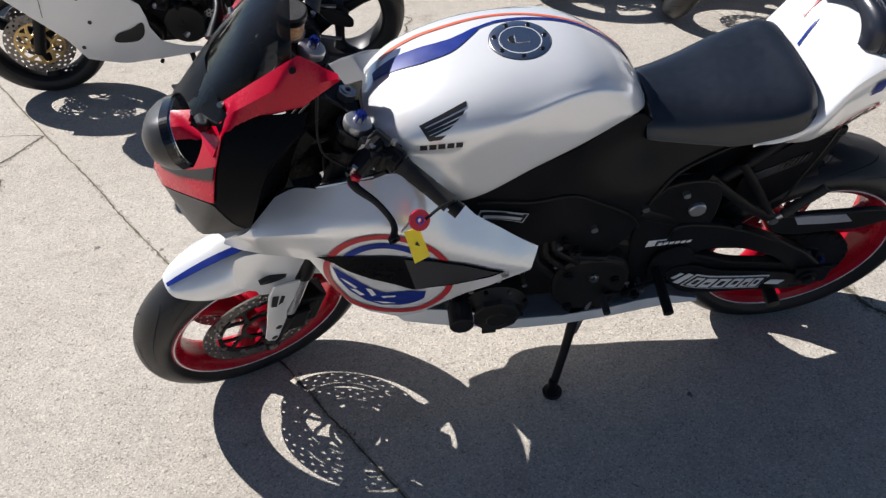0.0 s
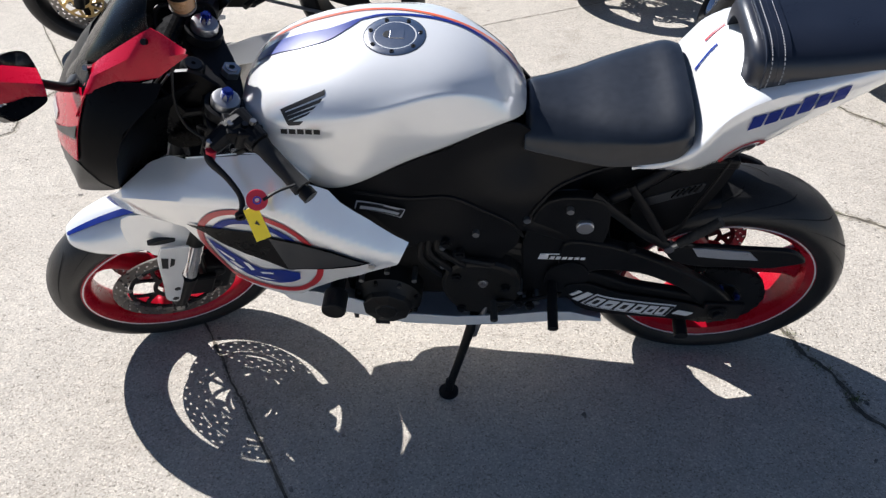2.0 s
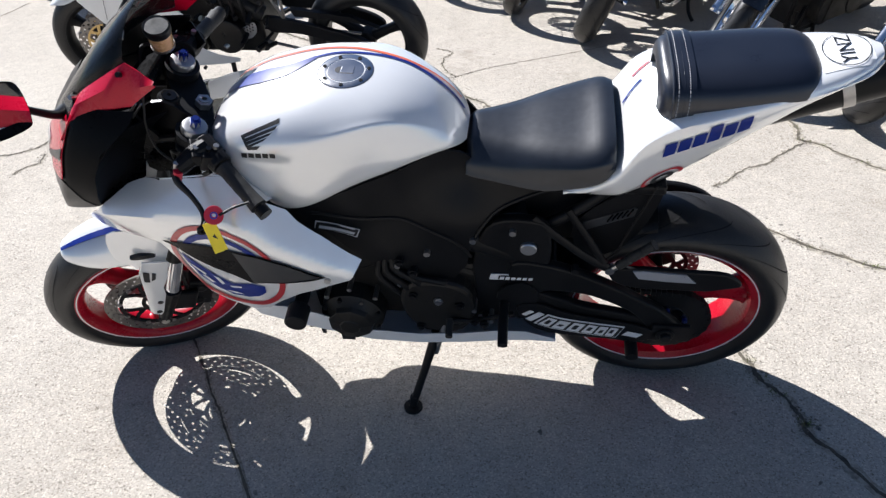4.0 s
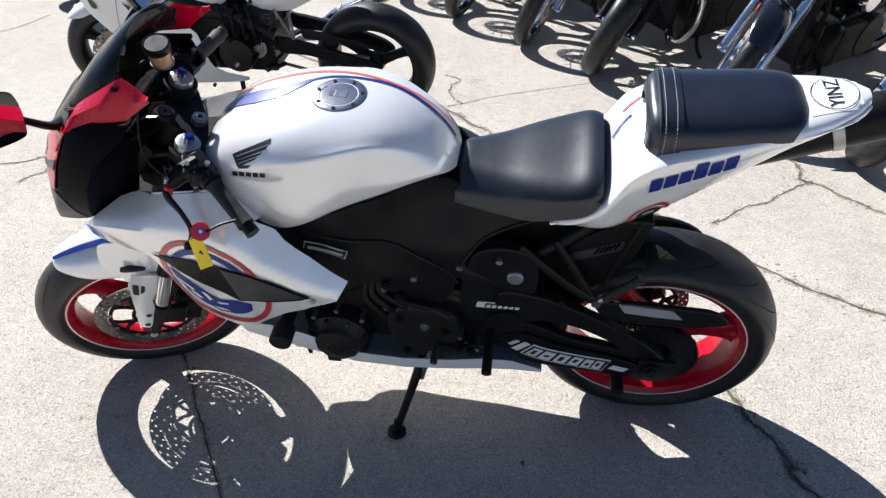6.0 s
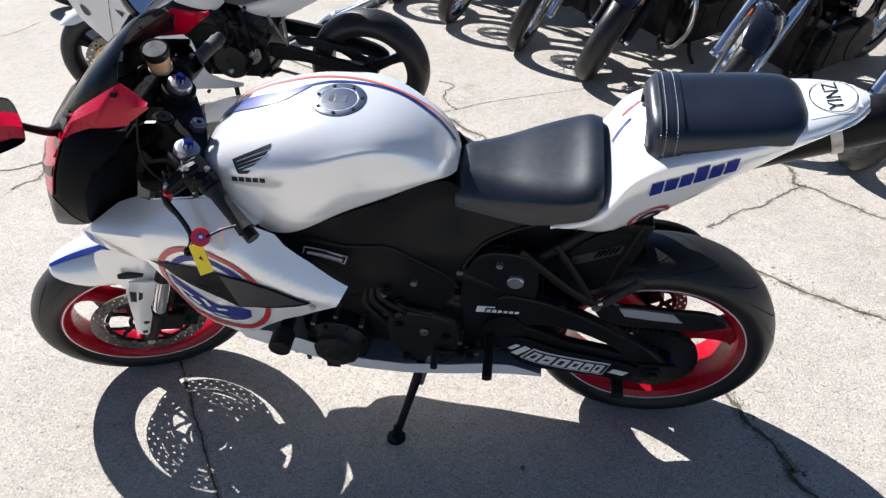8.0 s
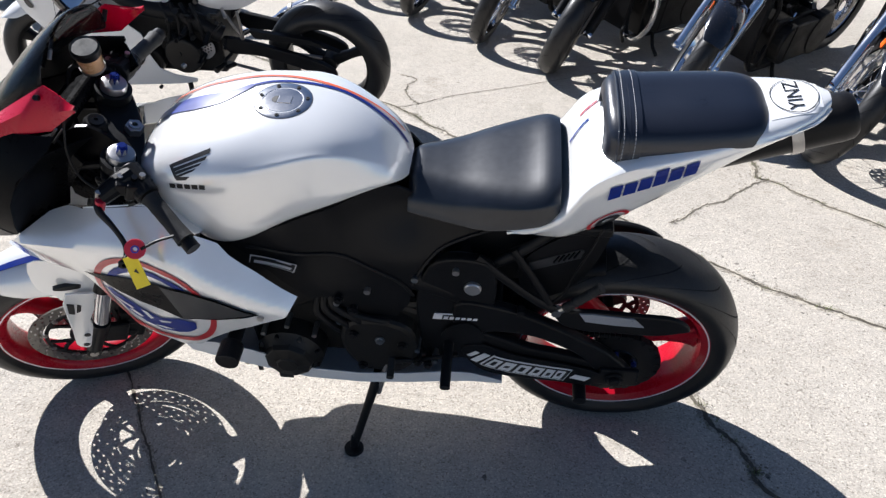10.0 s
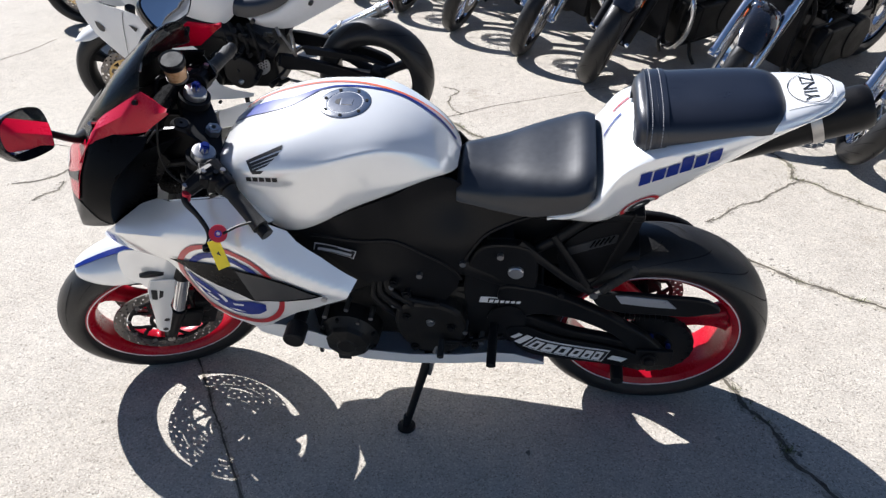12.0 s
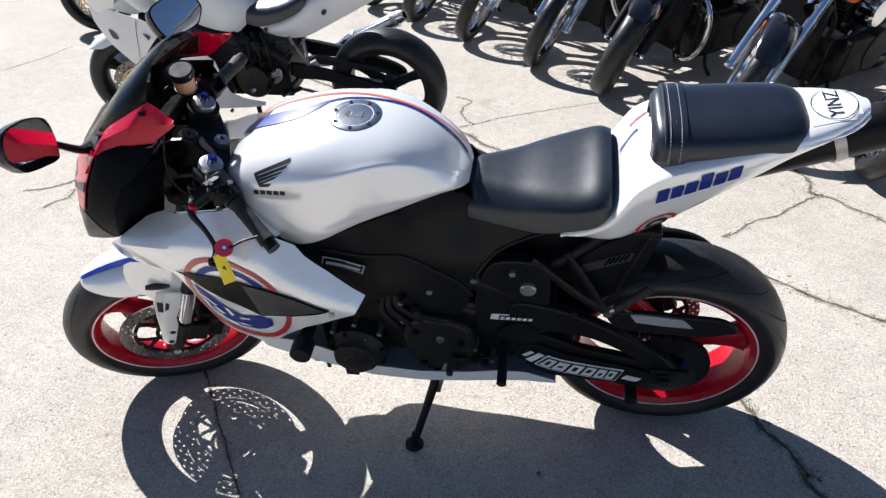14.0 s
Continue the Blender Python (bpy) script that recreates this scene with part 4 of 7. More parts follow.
def cowl_patch(levels, lift, n=8):
    return grid([[cowl_at(z, a0 + (a1 - a0) * i / n, lift) for i in range(n + 1)] for z, a0, a1 in levels])


def cheek(low, top, a0, a1, lift, s, n=16, m=8):
    return grid([[cowl_at(low(a) + (top(a) - low(a)) * v / m, s * a, lift) for a in [a0 + (a1 - a0) * i / n for i in range(n + 1)]] for v in range(m + 1)])


for s in (-1, 1):
    part("red_nose_panel", cheek(lambda a: linear(RED_LOW, a), lambda a: linear(RED_TOP, a), 6, 52.5, 0.005, s), RED, nose, "glossy red nose panel", solid=0.002)
    part("nose_notch", cheek(lambda a: 0.846 + 0.085 * (a - 16) / 36, lambda a: 0.850 + 0.107 * (a - 16) / 36, 16, 52, 0.0085, s, 8, 2), DECAL_BLACK, nose, "black notch", solid=0.001)
    part("headlight", cheek(lambda a: 0.885, lambda a: 0.905, 12, 24, 0.0085, s, 4, 2), LENS, nose, "clear headlight lens", solid=0.001)
    part("chin_panel", cheek(lambda a: 0.751, lambda a: linear([(0, 0.765), (6, 0.768), (52, 0.877), (86, 0.755)], a), 0, 86, 0.004, s, 24, 5), CHIN, nose, "dark grey chin panel, the ground's reflection put into its grey", solid=0.002)

SCR = [(-0.735, 0.925, 0.045, 0.935), (-0.68, 0.965, 0.090, 0.992), (-0.62, 1.005, 0.114, 1.050), (-0.55, 1.045, 0.126, 1.118), (-0.48, 1.080, 0.128, 1.170), (-0.43, 1.102, 0.118, 1.188), (-0.385, 1.125, 0.090, 1.192)]
rows = []
for k in range(13):
    row = []
    for i in range(21):
        u = -1 + i / 10
        a = radians(90 * u)
        end = -0.46 + (0.025 if u < 0 else 0.06) * abs(u) ** 1.2
        x = -0.735 + (end + 0.735) * k / 12
        zs, ys, zc = [linear([(r[0], r[j]) for r in SCR], x) for j in (1, 2, 3)]
        back = (x + 0.735) * 0.12 * abs(u) ** 1.6
        row.append((x - back, ys * math.sin(a), zs + (zc - zs) * math.cos(a) ** 0.8 - back * 0.45 * abs(u)))
    rows.append(row)
screen = part("windscreen", grid(rows), SCREEN, bike, "dark smoked windscreen", solid=0.003, sub=1)
screen.visible_shadow = False
for s in (-1, 1):
    up = [(-0.668, 0.100, 0.980), (-0.565, 0.128, 1.058), (-0.455, 0.130, 1.122), (-0.434, 0.138, 1.114), (-0.394, 0.158, 1.097)]
    dn = [(-0.626, 0.196, 0.978), (-0.600, 0.178, 1.014), (-0.535, 0.166, 1.032), (-0.460, 0.160, 1.042), (-0.392, 0.162, 1.093)]
    if s > 0:
        up, dn = [[(x - 0.018 * k, y + 0.045 * k, z - 0.012 * k) for x, y, z, k in [(*p, linear([(-0.66, 0.0), (-0.52, 1.0)], p[0])) for p in line]] for line in (up, dn)]
    rows = [[(a[0], s * a[1], a[2]), ((a[0] + b[0]) / 2, s * ((a[1] + b[1]) / 2 + 0.008), (a[2] + b[2]) / 2 + 0.004), (b[0], s * b[1], b[2])] for a, b in zip(along(up, 6), along(dn, 6))]
    trim = part("red_trim", grid(rows), RED, nose, "glossy red screen trim", solid=0.003)
    bolt = Vector((-0.467, -0.137, 1.099)) if s < 0 else Vector((-0.485, 0.182, 1.087))
    part("trim_bolt", rod(bolt - Vector((0, s * 0.015, 0.011)), bolt + Vector((0, s * 0.015, 0.011)), 0.0055, 10), BLACK_METAL, trim, "dark screw")
    part("trim_bolt", rod((-0.603, s * 0.104, 1.018), (-0.603, s * 0.140, 1.044), 0.005, 10), STEEL, trim)
    # mirror
    mc = Vector((-0.616, -0.298, 1.136)) if s < 0 else Vector((-0.583, 0.294, 1.091))
    stalk = part("mirror", tube([(-0.650, s * 0.118, 0.992), (-0.636, s * 0.165, 1.02), (-0.635, s * 0.21, 1.065 + min(0, -0.03 * s)), mc + Vector((-0.028, -s * 0.053, -0.03))], 0.008, 10, 5, [0.016, 0.009, 0.0075, 0.008]), BLACK_SATIN, bike, "rear-view mirror on a black stalk")
    outl = smooth2([(-s * x, z * (1.0 if s < 0 else 0.953)) for x, z in ((-0.074, 0.045), (-0.056, 0.060), (-0.030, 0.061), (0.025, 0.043), (0.065, 0.018), (0.078, -0.002), (0.072, -0.033), (0.055, -0.062), (0.034, -0.067), (-0.046, -0.030), (-0.066, -0.008), (-0.080, 0.022))], 4)
    facing = Vector((0.985, 0.14, 0.10)) if s < 0 else Vector((0.814, -0.198, 0.546))
    mm = Matrix.Translation(mc) @ (-facing).to_track_quat("Y", "Z").to_matrix().to_4x4() @ pose(0, 0, 0, 0, 0 if s < 0 else 31.5, 0)
    shell = plate(outl, 0.0, 0.012)
    back = []
    for k, yy in ((1.0, 0.012), (0.94, 0.026), (0.78, 0.040), (0.45, 0.051), (0.05, 0.055)):
        back.append([(x * k, yy, z * k) for x, z in outl])
    # Glossy black shell painted grey for the concrete it reflects.
    part("mirror_shell", put(grid(back, True, True), mm), CHIN, stalk, "mirror shell in a grey that holds the concrete's reflection")
    part("mirror_rim", put(shell, mm), BLACK_GLOSS, stalk, "", smooth=False)
    part("mirror_glass", put(grid([[(x * k, -0.0008 - 0.0026 * (1 - k * k), z * k) for x, z in outl] for k in (0.02, 0.15, 0.3, 0.45, 0.6, 0.75, 0.86, 0.93)], True, True) if s > 0 else plate([(x * 0.93, z * 0.93) for x, z in outl], -0.0025, -0.0005), mm), MIRROR, stalk, "convex mirror glass" if s > 0 else "mirror glass", smooth=s > 0)
# near-black sheets added as the shaded hollow between the cowl and the fork
for s in (-1, 1):
    rows = []
    for z in (0.752, 0.80, 0.84, 0.88, 0.92, 0.96, 1.0):
        x0, y0, z0 = cowl_at(z, s * 89.5, -0.004)
        rows.append([(x0, y0, z0), (x0 + 0.012, s * 0.185, z0 + 0.002), (x0 + 0.040, s * 0.150, z0 - 0.004), (x0 + 0.062, s * 0.122, z0 - 0.010)])
    part("cowl_liner", grid(rows), COWL, nose, "near-black sheet added for the shaded hollow", solid=0.002)
    part("cowl_floor", grid([[(-0.70, s * 0.10, 0.80), (-0.70, s * 0.195, 0.80)], [(-0.62, s * 0.11, 0.795), (-0.60, s * 0.215, 0.808)], [(-0.55, s * 0.11, 0.79), (-0.555, s * 0.160, 0.822)], [(-0.49, s * 0.12, 0.80), (-0.49, s * 0.165, 0.838)]]), COWL, nose, "near-black floor added for the shaded hollow", solid=0.003)
# dash behind the screen
dash = part("instrument_panel", plate(smooth2([(-0.60, 0.95), (-0.52, 1.00), (-0.50, 0.97), (-0.58, 0.91)], 3), -0.09, 0.09), COWL, bike, "black instrument panel behind the screen", bevel=0.006, smooth=False)
for s in (-1, 1):
    part("cowl_stay", tube([(-0.66, s * 0.05, 0.93), (-0.55, s * 0.10, 0.90), (-0.44, s * 0.09, 0.90)], 0.009, 8), BLACK_METAL, dash)
    # Kept near-black so this wall holds the hollow's shade.
    part("cowl_inner", plate([(-0.70, 0.78), (-0.66, 0.95), (-0.50, 1.00), (-0.46, 0.93), (-0.55, 0.82), (-0.62, 0.76)], s * 0.118, s * 0.126), COWL, dash, "near-black inner wall of the shaded hollow", smooth=False)

# cables and hoses
for pts, r in ((((-0.435, -0.15, 1.06), (-0.444, -0.168, 1.009), (-0.448, -0.17, 0.967), (-0.440, -0.172, 0.930), (-0.40, -0.18, 0.90)), 0.0026),
               (((-0.38, -0.16, 0.90), (-0.42, -0.15, 0.91), (-0.45, -0.12, 0.88), (-0.46, -0.10, 0.80)), 0.005),
               (((-0.335, -0.19, 0.895), (-0.40, -0.16, 0.84), (-0.46, -0.12, 0.78), (-0.50, -0.10, 0.62)), 0.005),
               (((-0.50, 0.13, 0.98), (-0.56, 0.10, 1.00), (-0.54, 0.02, 0.95), (-0.52, -0.02, 0.85)), 0.005),
               (((-0.60, -0.11, 0.36), (-0.57, -0.13, 0.50), (-0.53, -0.10, 0.62), (-0.50, -0.06, 0.75)), 0.005)):
    part("cable", tube(pts, r, 8, 7), BLACK_SATIN, bike, "black control cable")
for dx in (0.0, 0.013):
    part("cowl_brace", rod((-0.467 + dx, -0.140, 1.030), (-0.501 + dx, -0.140, 0.994), 0.0022, 8), STEEL, bike, "thin steel brace")
# Near-black sheet added to darken the gap beside the fork.
part("fairing_inner", plate(smooth2([(-0.55, 0.80), (-0.52, 0.95), (-0.45, 0.99), (-0.385, 0.93), (-0.40, 0.86), (-0.47, 0.80)], 3), -0.082, -0.074), COWL, bike, "near-black sheet added in the dark gap by the fork", smooth=False)
part("radiator", box((-0.43, -0.15, 0.46), (-0.38, 0.15, 0.78)), BLACK_METAL, bike, "black radiator", smooth=False, bevel=0.004)

# ---- frame, engine, covers ----


def cover_y(x, z):
    top = linear([(-0.2, 0.162), (-0.05, 0.155), (0.04, 0.140), (0.11, 0.118), (0.16, 0.094), (0.20, 0.078), (0.26, 0.100), (0.34, 0.128), (0.42, 0.136)], x)
    low = 0.150 - 0.05 * max(0.0, x - 0.1) + 0.012 * math.exp(-((x - 0.02) / 0.10) ** 2 - ((z - 0.60) / 0.07) ** 2)
    t = min(1.0, max(0.0, (z - 0.70) / 0.14))
    t = t * t * (3 - 2 * t)
    return -(low + (top - low) * t + 0.0035 * math.sin(x * 34 + z * 22))


COVER = [(-0.205, 0.755), (-0.185, 0.772), (-0.11, 0.795), (-0.03, 0.826), (0.04, 0.856), (0.09, 0.874), (0.14, 0.886), (0.18, 0.870), (0.205, 0.846), (0.26, 0.833), (0.35, 0.828), (0.42, 0.82), (0.33, 0.79), (0.27, 0.755), (0.225, 0.700),
         (0.200, 0.640), (0.185, 0.560), (0.150, 0.505), (0.090, 0.520), (0.02, 0.55), (-0.05, 0.575), (-0.10, 0.62), (-0.16, 0.70)]
cover = part("frame_cover", panel(COVER, cover_y, 0.02), BLACK_SATIN, bike, "satin black frame and knee cover", solid=0.006, offset=-1)
part("frame_cover", put(panel(COVER, cover_y, 0.02), flip), BLACK_SATIN, bike, "satin black frame and knee cover", solid=0.006)
st = [(-0.163, 0.687), (-0.156, 0.711), (-0.053, 0.692), (-0.065, 0.661)]
part("sticker_border", panel(st, cover_y, 0.02, 0.0045), DECAL_WHITE, cover, "white bordered sticker", smooth=False)
cxm, czm = -0.109, 0.688
part("sticker_field", panel([(cxm + (x - cxm) * 0.95, czm + (z - czm) * 0.82) for x, z in st], cover_y, 0.02, 0.0058), DECAL_BLACK, cover, "black sticker field", smooth=False)
part("sticker_bar", panel([(-0.152, 0.688), (-0.149, 0.697), (-0.066, 0.681), (-0.071, 0.672)], cover_y, 0.02, 0.0070), DECAL_WHITE, cover, "plain pale bar", smooth=False)
part("sticker_bar", panel([(-0.100, 0.697), (-0.098, 0.701), (-0.064, 0.695), (-0.066, 0.690)], cover_y, 0.02, 0.0070), DECAL_WHITE, cover, "plain pale bar", smooth=False)
for x, z, y in ((0.095, 0.616, -0.158), (0.204, 0.658, -0.150), (0.294, 0.676, -0.138), (0.018, 0.573, -0.163)):
    part("cover_bolt", merge(rod((x, y - 0.006, z), (x, y + 0.02, z), 0.008, 12)), STEEL, cover, "small steel bolt")

for pts in ([(-0.161, 0.735), (-0.042, 0.725), (0.044, 0.721), (0.105, 0.691), (0.166, 0.649), (0.198, 0.600)], [(0.200, 0.640), (0.222, 0.690), (0.262, 0.745), (0.325, 0.785), (0.405, 0.822)]):
    line = [(p.x, cover_y(p.x, p.z) - 0.0015, p.z) for p in spline([(x, 0, z) for x, z in pts], 8)]
    part("cover_rib", tube(line, 0.0042, 8, 1), BLACK_SATIN, cover, "soft raised edge")
for x, z in ((0.021, 0.575), (0.019, 0.504), (0.169, 0.430), (0.200, 0.407), (0.242, 0.365), (-0.178, 0.439), (-0.051, 0.443), (-0.113, 0.474)):
    part("small_bolt", rod((x, -0.172, z), (x, -0.13, z), 0.0065, 10), STEEL, cover, "small steel bolt")

# frame spars and subframe
spar = part("frame", merge(tube([(-0.36, -0.07, 0.86), (-0.22, -0.105, 0.77), (-0.05, -0.108, 0.70), (0.15, -0.10, 0.64), (0.30, -0.095, 0.57)], 0.04, 12, 5), tube([(-0.36, 0.07, 0.86), (-0.22, 0.105, 0.77), (-0.05, 0.108, 0.70), (0.15, 0.10, 0.64), (0.30, 0.095, 0.57)], 0.04, 12, 5), rod((0.30, -0.13, 0.62), (0.30, 0.13, 0.62), 0.05)), BLACK_METAL, bike, "black painted frame")
piv = smooth2([(0.25, 0.70), (0.36, 0.70), (0.385, 0.62), (0.37, 0.50), (0.33, 0.36), (0.22, 0.35), (0.20, 0.48), (0.205, 0.60)], 4)
for s in (-1, 1):
    part("pivot_plate", plate(piv, s * 0.105, s * 0.133), BLACK_METAL, spar, "black pivot plate", bevel=0.006, smooth=False)
    part("subframe_rail", tube([(0.25, s * 0.065, 0.77), (0.42, s * 0.07, 0.80), (0.60, s * 0.07, 0.87), (0.80, s * 0.05, 0.97)], 0.016, 10), BLACK_METAL, spar)
    part("subframe_strut", tube([(0.33, s * 0.10, 0.64), (0.43, s * 0.098, 0.71), (0.54, s * 0.085, 0.81)], 0.014, 10), BLACK_METAL, spar)
part("pivot_cap", lathe([(0.0, -0.143), (0.017, -0.143), (0.0195, -0.140), (0.0195, -0.13)], 28), ALU, spar, "pale round pivot cap").matrix_basis = pose(0.331, 0, 0.620)
wis = [(0.237, 0.498), (0.242, 0.519), (0.354, 0.521), (0.348, 0.499)]
part("sticker_border", plate(wis, -0.1365, -0.1345), DECAL_WHITE, spar, "white bordered sticker", smooth=False)
part("sticker_field", plate([(0.259, 0.5015), (0.262, 0.5160), (0.351, 0.5175), (0.346, 0.5025)], -0.1385, -0.1345), DECAL_BLACK, spar, "", smooth=False)
for k in range(6):
    part("sticker_bar", plate([(0.2630 + k * 0.0138, 0.5045), (0.2655 + k * 0.0138, 0.5135), (0.2755 + k * 0.0138, 0.5138), (0.2730 + k * 0.0138, 0.5047)], -0.1405, -0.1345), DECAL_WHITE, spar, "plain pale bar", smooth=False)

eng = part("engine", merge(box((-0.23, -0.125, 0.32), (0.24, 0.125, 0.54)), put(box((-0.13, -0.13, -0.02), (0.13, 0.13, 0.24)), pose(-0.09, 0, 0.52, 0, -25, 0)), rod((0.15, -0.13, 0.42), (0.15, 0.13, 0.42), 0.11, 24)), ENGINE, bike, "dark engine block", bevel=0.015, smooth=False)
ALT = pose(-0.121, 0, 0.366)
alt = part("alternator_cover", put(lathe([(0.062, -0.192), (0.070, -0.180), (0.082, -0.170), (0.086, -0.12)], 44), ALT), ENGINE, eng, "round black alternator cover")
part("cover_face", put(lathe([(0.0, -0.212), (0.026, -0.212), (0.0275, -0.209), (0.058, -0.203), (0.064, -0.190), (0.064, -0.175)], 9), ALT), ENGINE, alt, "faceted cover face", smooth=False, bevel=0.0015)
for k in range(8):
    a = 2 * math.pi * k / 8 + 0.3
    part("cover_bolt", put(rod((0.0745 * math.cos(a), -0.182, 0.0745 * math.sin(a)), (0.0745 * math.cos(a), -0.164, 0.0745 * math.sin(a)), 0.0055, 8), ALT), STEEL if k in (1, 3, 6) else BLACK_METAL, eng, "cover bolt", smooth=False)
spc = smooth2([(0.03, 0.50), (0.12, 0.52), (0.19, 0.48), (0.20, 0.38), (0.15, 0.31), (0.06, 0.32), (0.015, 0.40)], 4)
part("sprocket_cover", plate(spc, -0.172, -0.11), ENGINE, eng, "black front sprocket cover", bevel=0.012, smooth=False)
for x, z in ((0.112, 0.451), (0.165, 0.435), (0.155, 0.365), (0.20, 0.37), (0.06, 0.34), (0.225, 0.36), (0.05, 0.47), (0.06, 0.56), (0.03, 0.60)):
    part("engine_bolt", merge(rod((x, -0.184, z), (x, -0.14, z), 0.0085, 6), rod((x, -0.178, z), (x, -0.174, z), 0.012, 14)), STEEL if (x, z) == (0.112, 0.451) else BLACK_METAL, eng, "hexagon bolt")
for i, (x0, z0, x1, z1) in enumerate(((0.02, 0.62, 0.08, 0.47), (0.0, 0.61, 0.05, 0.45), (-0.02, 0.59, 0.02, 0.44), (0.06, 0.56, 0.14, 0.50))):
    part("hose", tube([(x0, -0.14, z0), (x0 - 0.01, -0.165, (z0 * 2 + z1) / 3), (x1 - 0.02, -0.168, (z0 + z1 * 2) / 3), (x1, -0.15, z1)], 0.009, 9, 5), BLACK_SATIN, eng, "black rubber hose")
for s in (-1, 1):
    part("header_pipe", tube([(-0.22, s * 0.05, 0.55), (-0.34, s * 0.06, 0.46), (-0.30, s * 0.05, 0.30), (-0.10, s * 0.03, 0.26), (0.2, 0.02, 0.27)], 0.02, 10), STEEL, eng, "exhaust header pipe")
slider = part("crash_slider", merge(rod((-0.215, -0.12, 0.505), (-0.215, -0.262, 0.505), 0.017, 18), rod((-0.215, -0.25, 0.505), (-0.215, -0.302, 0.505), 0.027, 26)), BLACK_SATIN, bike, "black nylon crash slider", bevel=0.004, smooth=False)

# side stand down on the concrete
foot = BIKE.inverted() @ Vector((0.028, -0.172, 0.012))
hip = Vector((0.105, -0.135, 0.315))
stand = part("side_stand", tube([hip, hip.lerp(foot, 0.5) + Vector((0, -0.004, 0)), foot], 0.013, 12, 5, [0.017, 0.013, 0.011, 0.011]), BLACK_METAL, bike, "black side stand with a flat foot")
inv = BIKE.inverted()
part("stand_foot", put(merge(put(rod((0.028, -0.176, 0.0005), (0.028, -0.176, 0.010), 0.026, 18), Matrix.Identity(4)), rod((0.028, -0.172, 0.008), (0.032, -0.168, 0.04), 0.012, 12)), inv), BLACK_METAL, stand, "flat stand foot", smooth=False)
part("stand_bracket", box((0.06, -0.15, 0.28), (0.15, -0.11, 0.36)), BLACK_METAL, stand, "", bevel=0.006, smooth=False)
part("stand_spring", tube([(0.12, -0.165, 0.34), (0.09, -0.18, 0.22)], 0.008, 8, 2), STEEL, stand)

# foot peg, heel plate and gear lever
peg = part("foot_peg", tube([(0.275, -0.14, 0.418), (0.275, -0.20, 0.412), (0.276, -0.265, 0.402)], 0.0125, 12, 3), BLACK_METAL, bike, "black rider foot peg")
part("heel_plate", plate(smooth2([(0.26, 0.46), (0.32, 0.50), (0.36, 0.45), (0.33, 0.37), (0.27, 0.36)], 4), -0.146, -0.140), BLACK_METAL, peg, "", smooth=False)
gear = part("gear_lever", tube([(0.22, -0.16, 0.36), (0.17, -0.175, 0.372), (0.135, -0.19, 0.388)], 0.007, 10), BLACK_METAL, bike, "black gear lever")
part("toe_peg", tube([(0.138, -0.185, 0.388), (0.140, -0.235, 0.382)], 0.009, 12, 2), GRIP, gear, "rubber toe peg")
part("linkage", rod((0.20, -0.165, 0.36), (0.30, -0.165, 0.40), 0.005, 8), BLACK_METAL, gear)

# swingarm
arm_out = smooth2([(0.29, 0.56), (0.38, 0.560), (0.46, 0.530), (0.54, 0.486), (0.60, 0.446), (0.67, 0.392), (0.738, 0.310), (0.730, 0.284), (0.69, 0.270), (0.655, 0.298), (0.62, 0.355), (0.582, 0.396), (0.52, 0.434), (0.465, 0.456), (0.38, 0.462), (0.30, 0.43)], 4)
swing = part("swingarm", merge(plate(arm_out, -0.140, -0.112), plate(arm_out, 0.112, 0.140), box((0.30, -0.115, 0.45), (0.40, 0.115, 0.54))), BLACK_METAL, bike, "black braced swingarm", bevel=0.008, smooth=False)
# Unseen plate added on the right to block sun through the spokes.
sun_stop = smooth2([(0.50, 0.52), (0.58, 0.585), (0.70, 0.590), (0.79, 0.545), (0.825, 0.450), (0.785, 0.355), (0.735, 0.320), (0.68, 0.385), (0.60, 0.446)], 4)
part("swingarm_gusset", plate(sun_stop, 0.114, 0.134), BLACK_METAL, swing, "unseen black plate that blocks sun behind the rear wheel", bevel=0.006, smooth=False)
# Unseen block added to stop sunlight that passes the rear disc.
part("rear_caliper", merge(box((0.585, 0.092, 0.235), (0.680, 0.128, 0.318)), box((0.600, 0.080, 0.250), (0.665, 0.094, 0.300)), rod((0.612, 0.128, 0.276), (0.612, 0.136, 0.276), 0.016, 14), rod((0.652, 0.128, 0.276), (0.652, 0.136, 0.276), 0.016, 14)), BLACK_METAL, swing, "unseen black block that stops sun, built like a caliper", bevel=0.006, smooth=False)
brace = smooth2([(0.30, 0.47), (0.40, 0.435), (0.47, 0.402), (0.575, 0.378), (0.68, 0.345), (0.70, 0.30), (0.60, 0.305), (0.45, 0.34), (0.32, 0.41)], 4)
part("swingarm_brace", plate(brace, -0.138, -0.114), BLACK_METAL, swing, "black lower swingarm beam", bevel=0.006, smooth=False)
up = smooth2([(0.52, 0.548), (0.56, 0.555), (0.62, 0.557), (0.70, 0.552), (0.780, 0.548), (0.815, 0.532), (0.833, 0.508), (0.80, 0.494), (0.755, 0.482), (0.68, 0.483), (0.60, 0.484), (0.54, 0.504)], 4)
guard_top = part("chain_guard", plate(up, -0.136, -0.122), BLACK_SATIN, swing, "black upper chain guard", bevel=0.004, smooth=False)
part("guard_strip", plate([(0.576, 0.553), (0.602, 0.554), (0.700, 0.546), (0.726, 0.517), (0.660, 0.519), (0.592, 0.526)], -0.139, -0.1355), DIRT_ALU, guard_top, "grey reflecting strip", smooth=False)
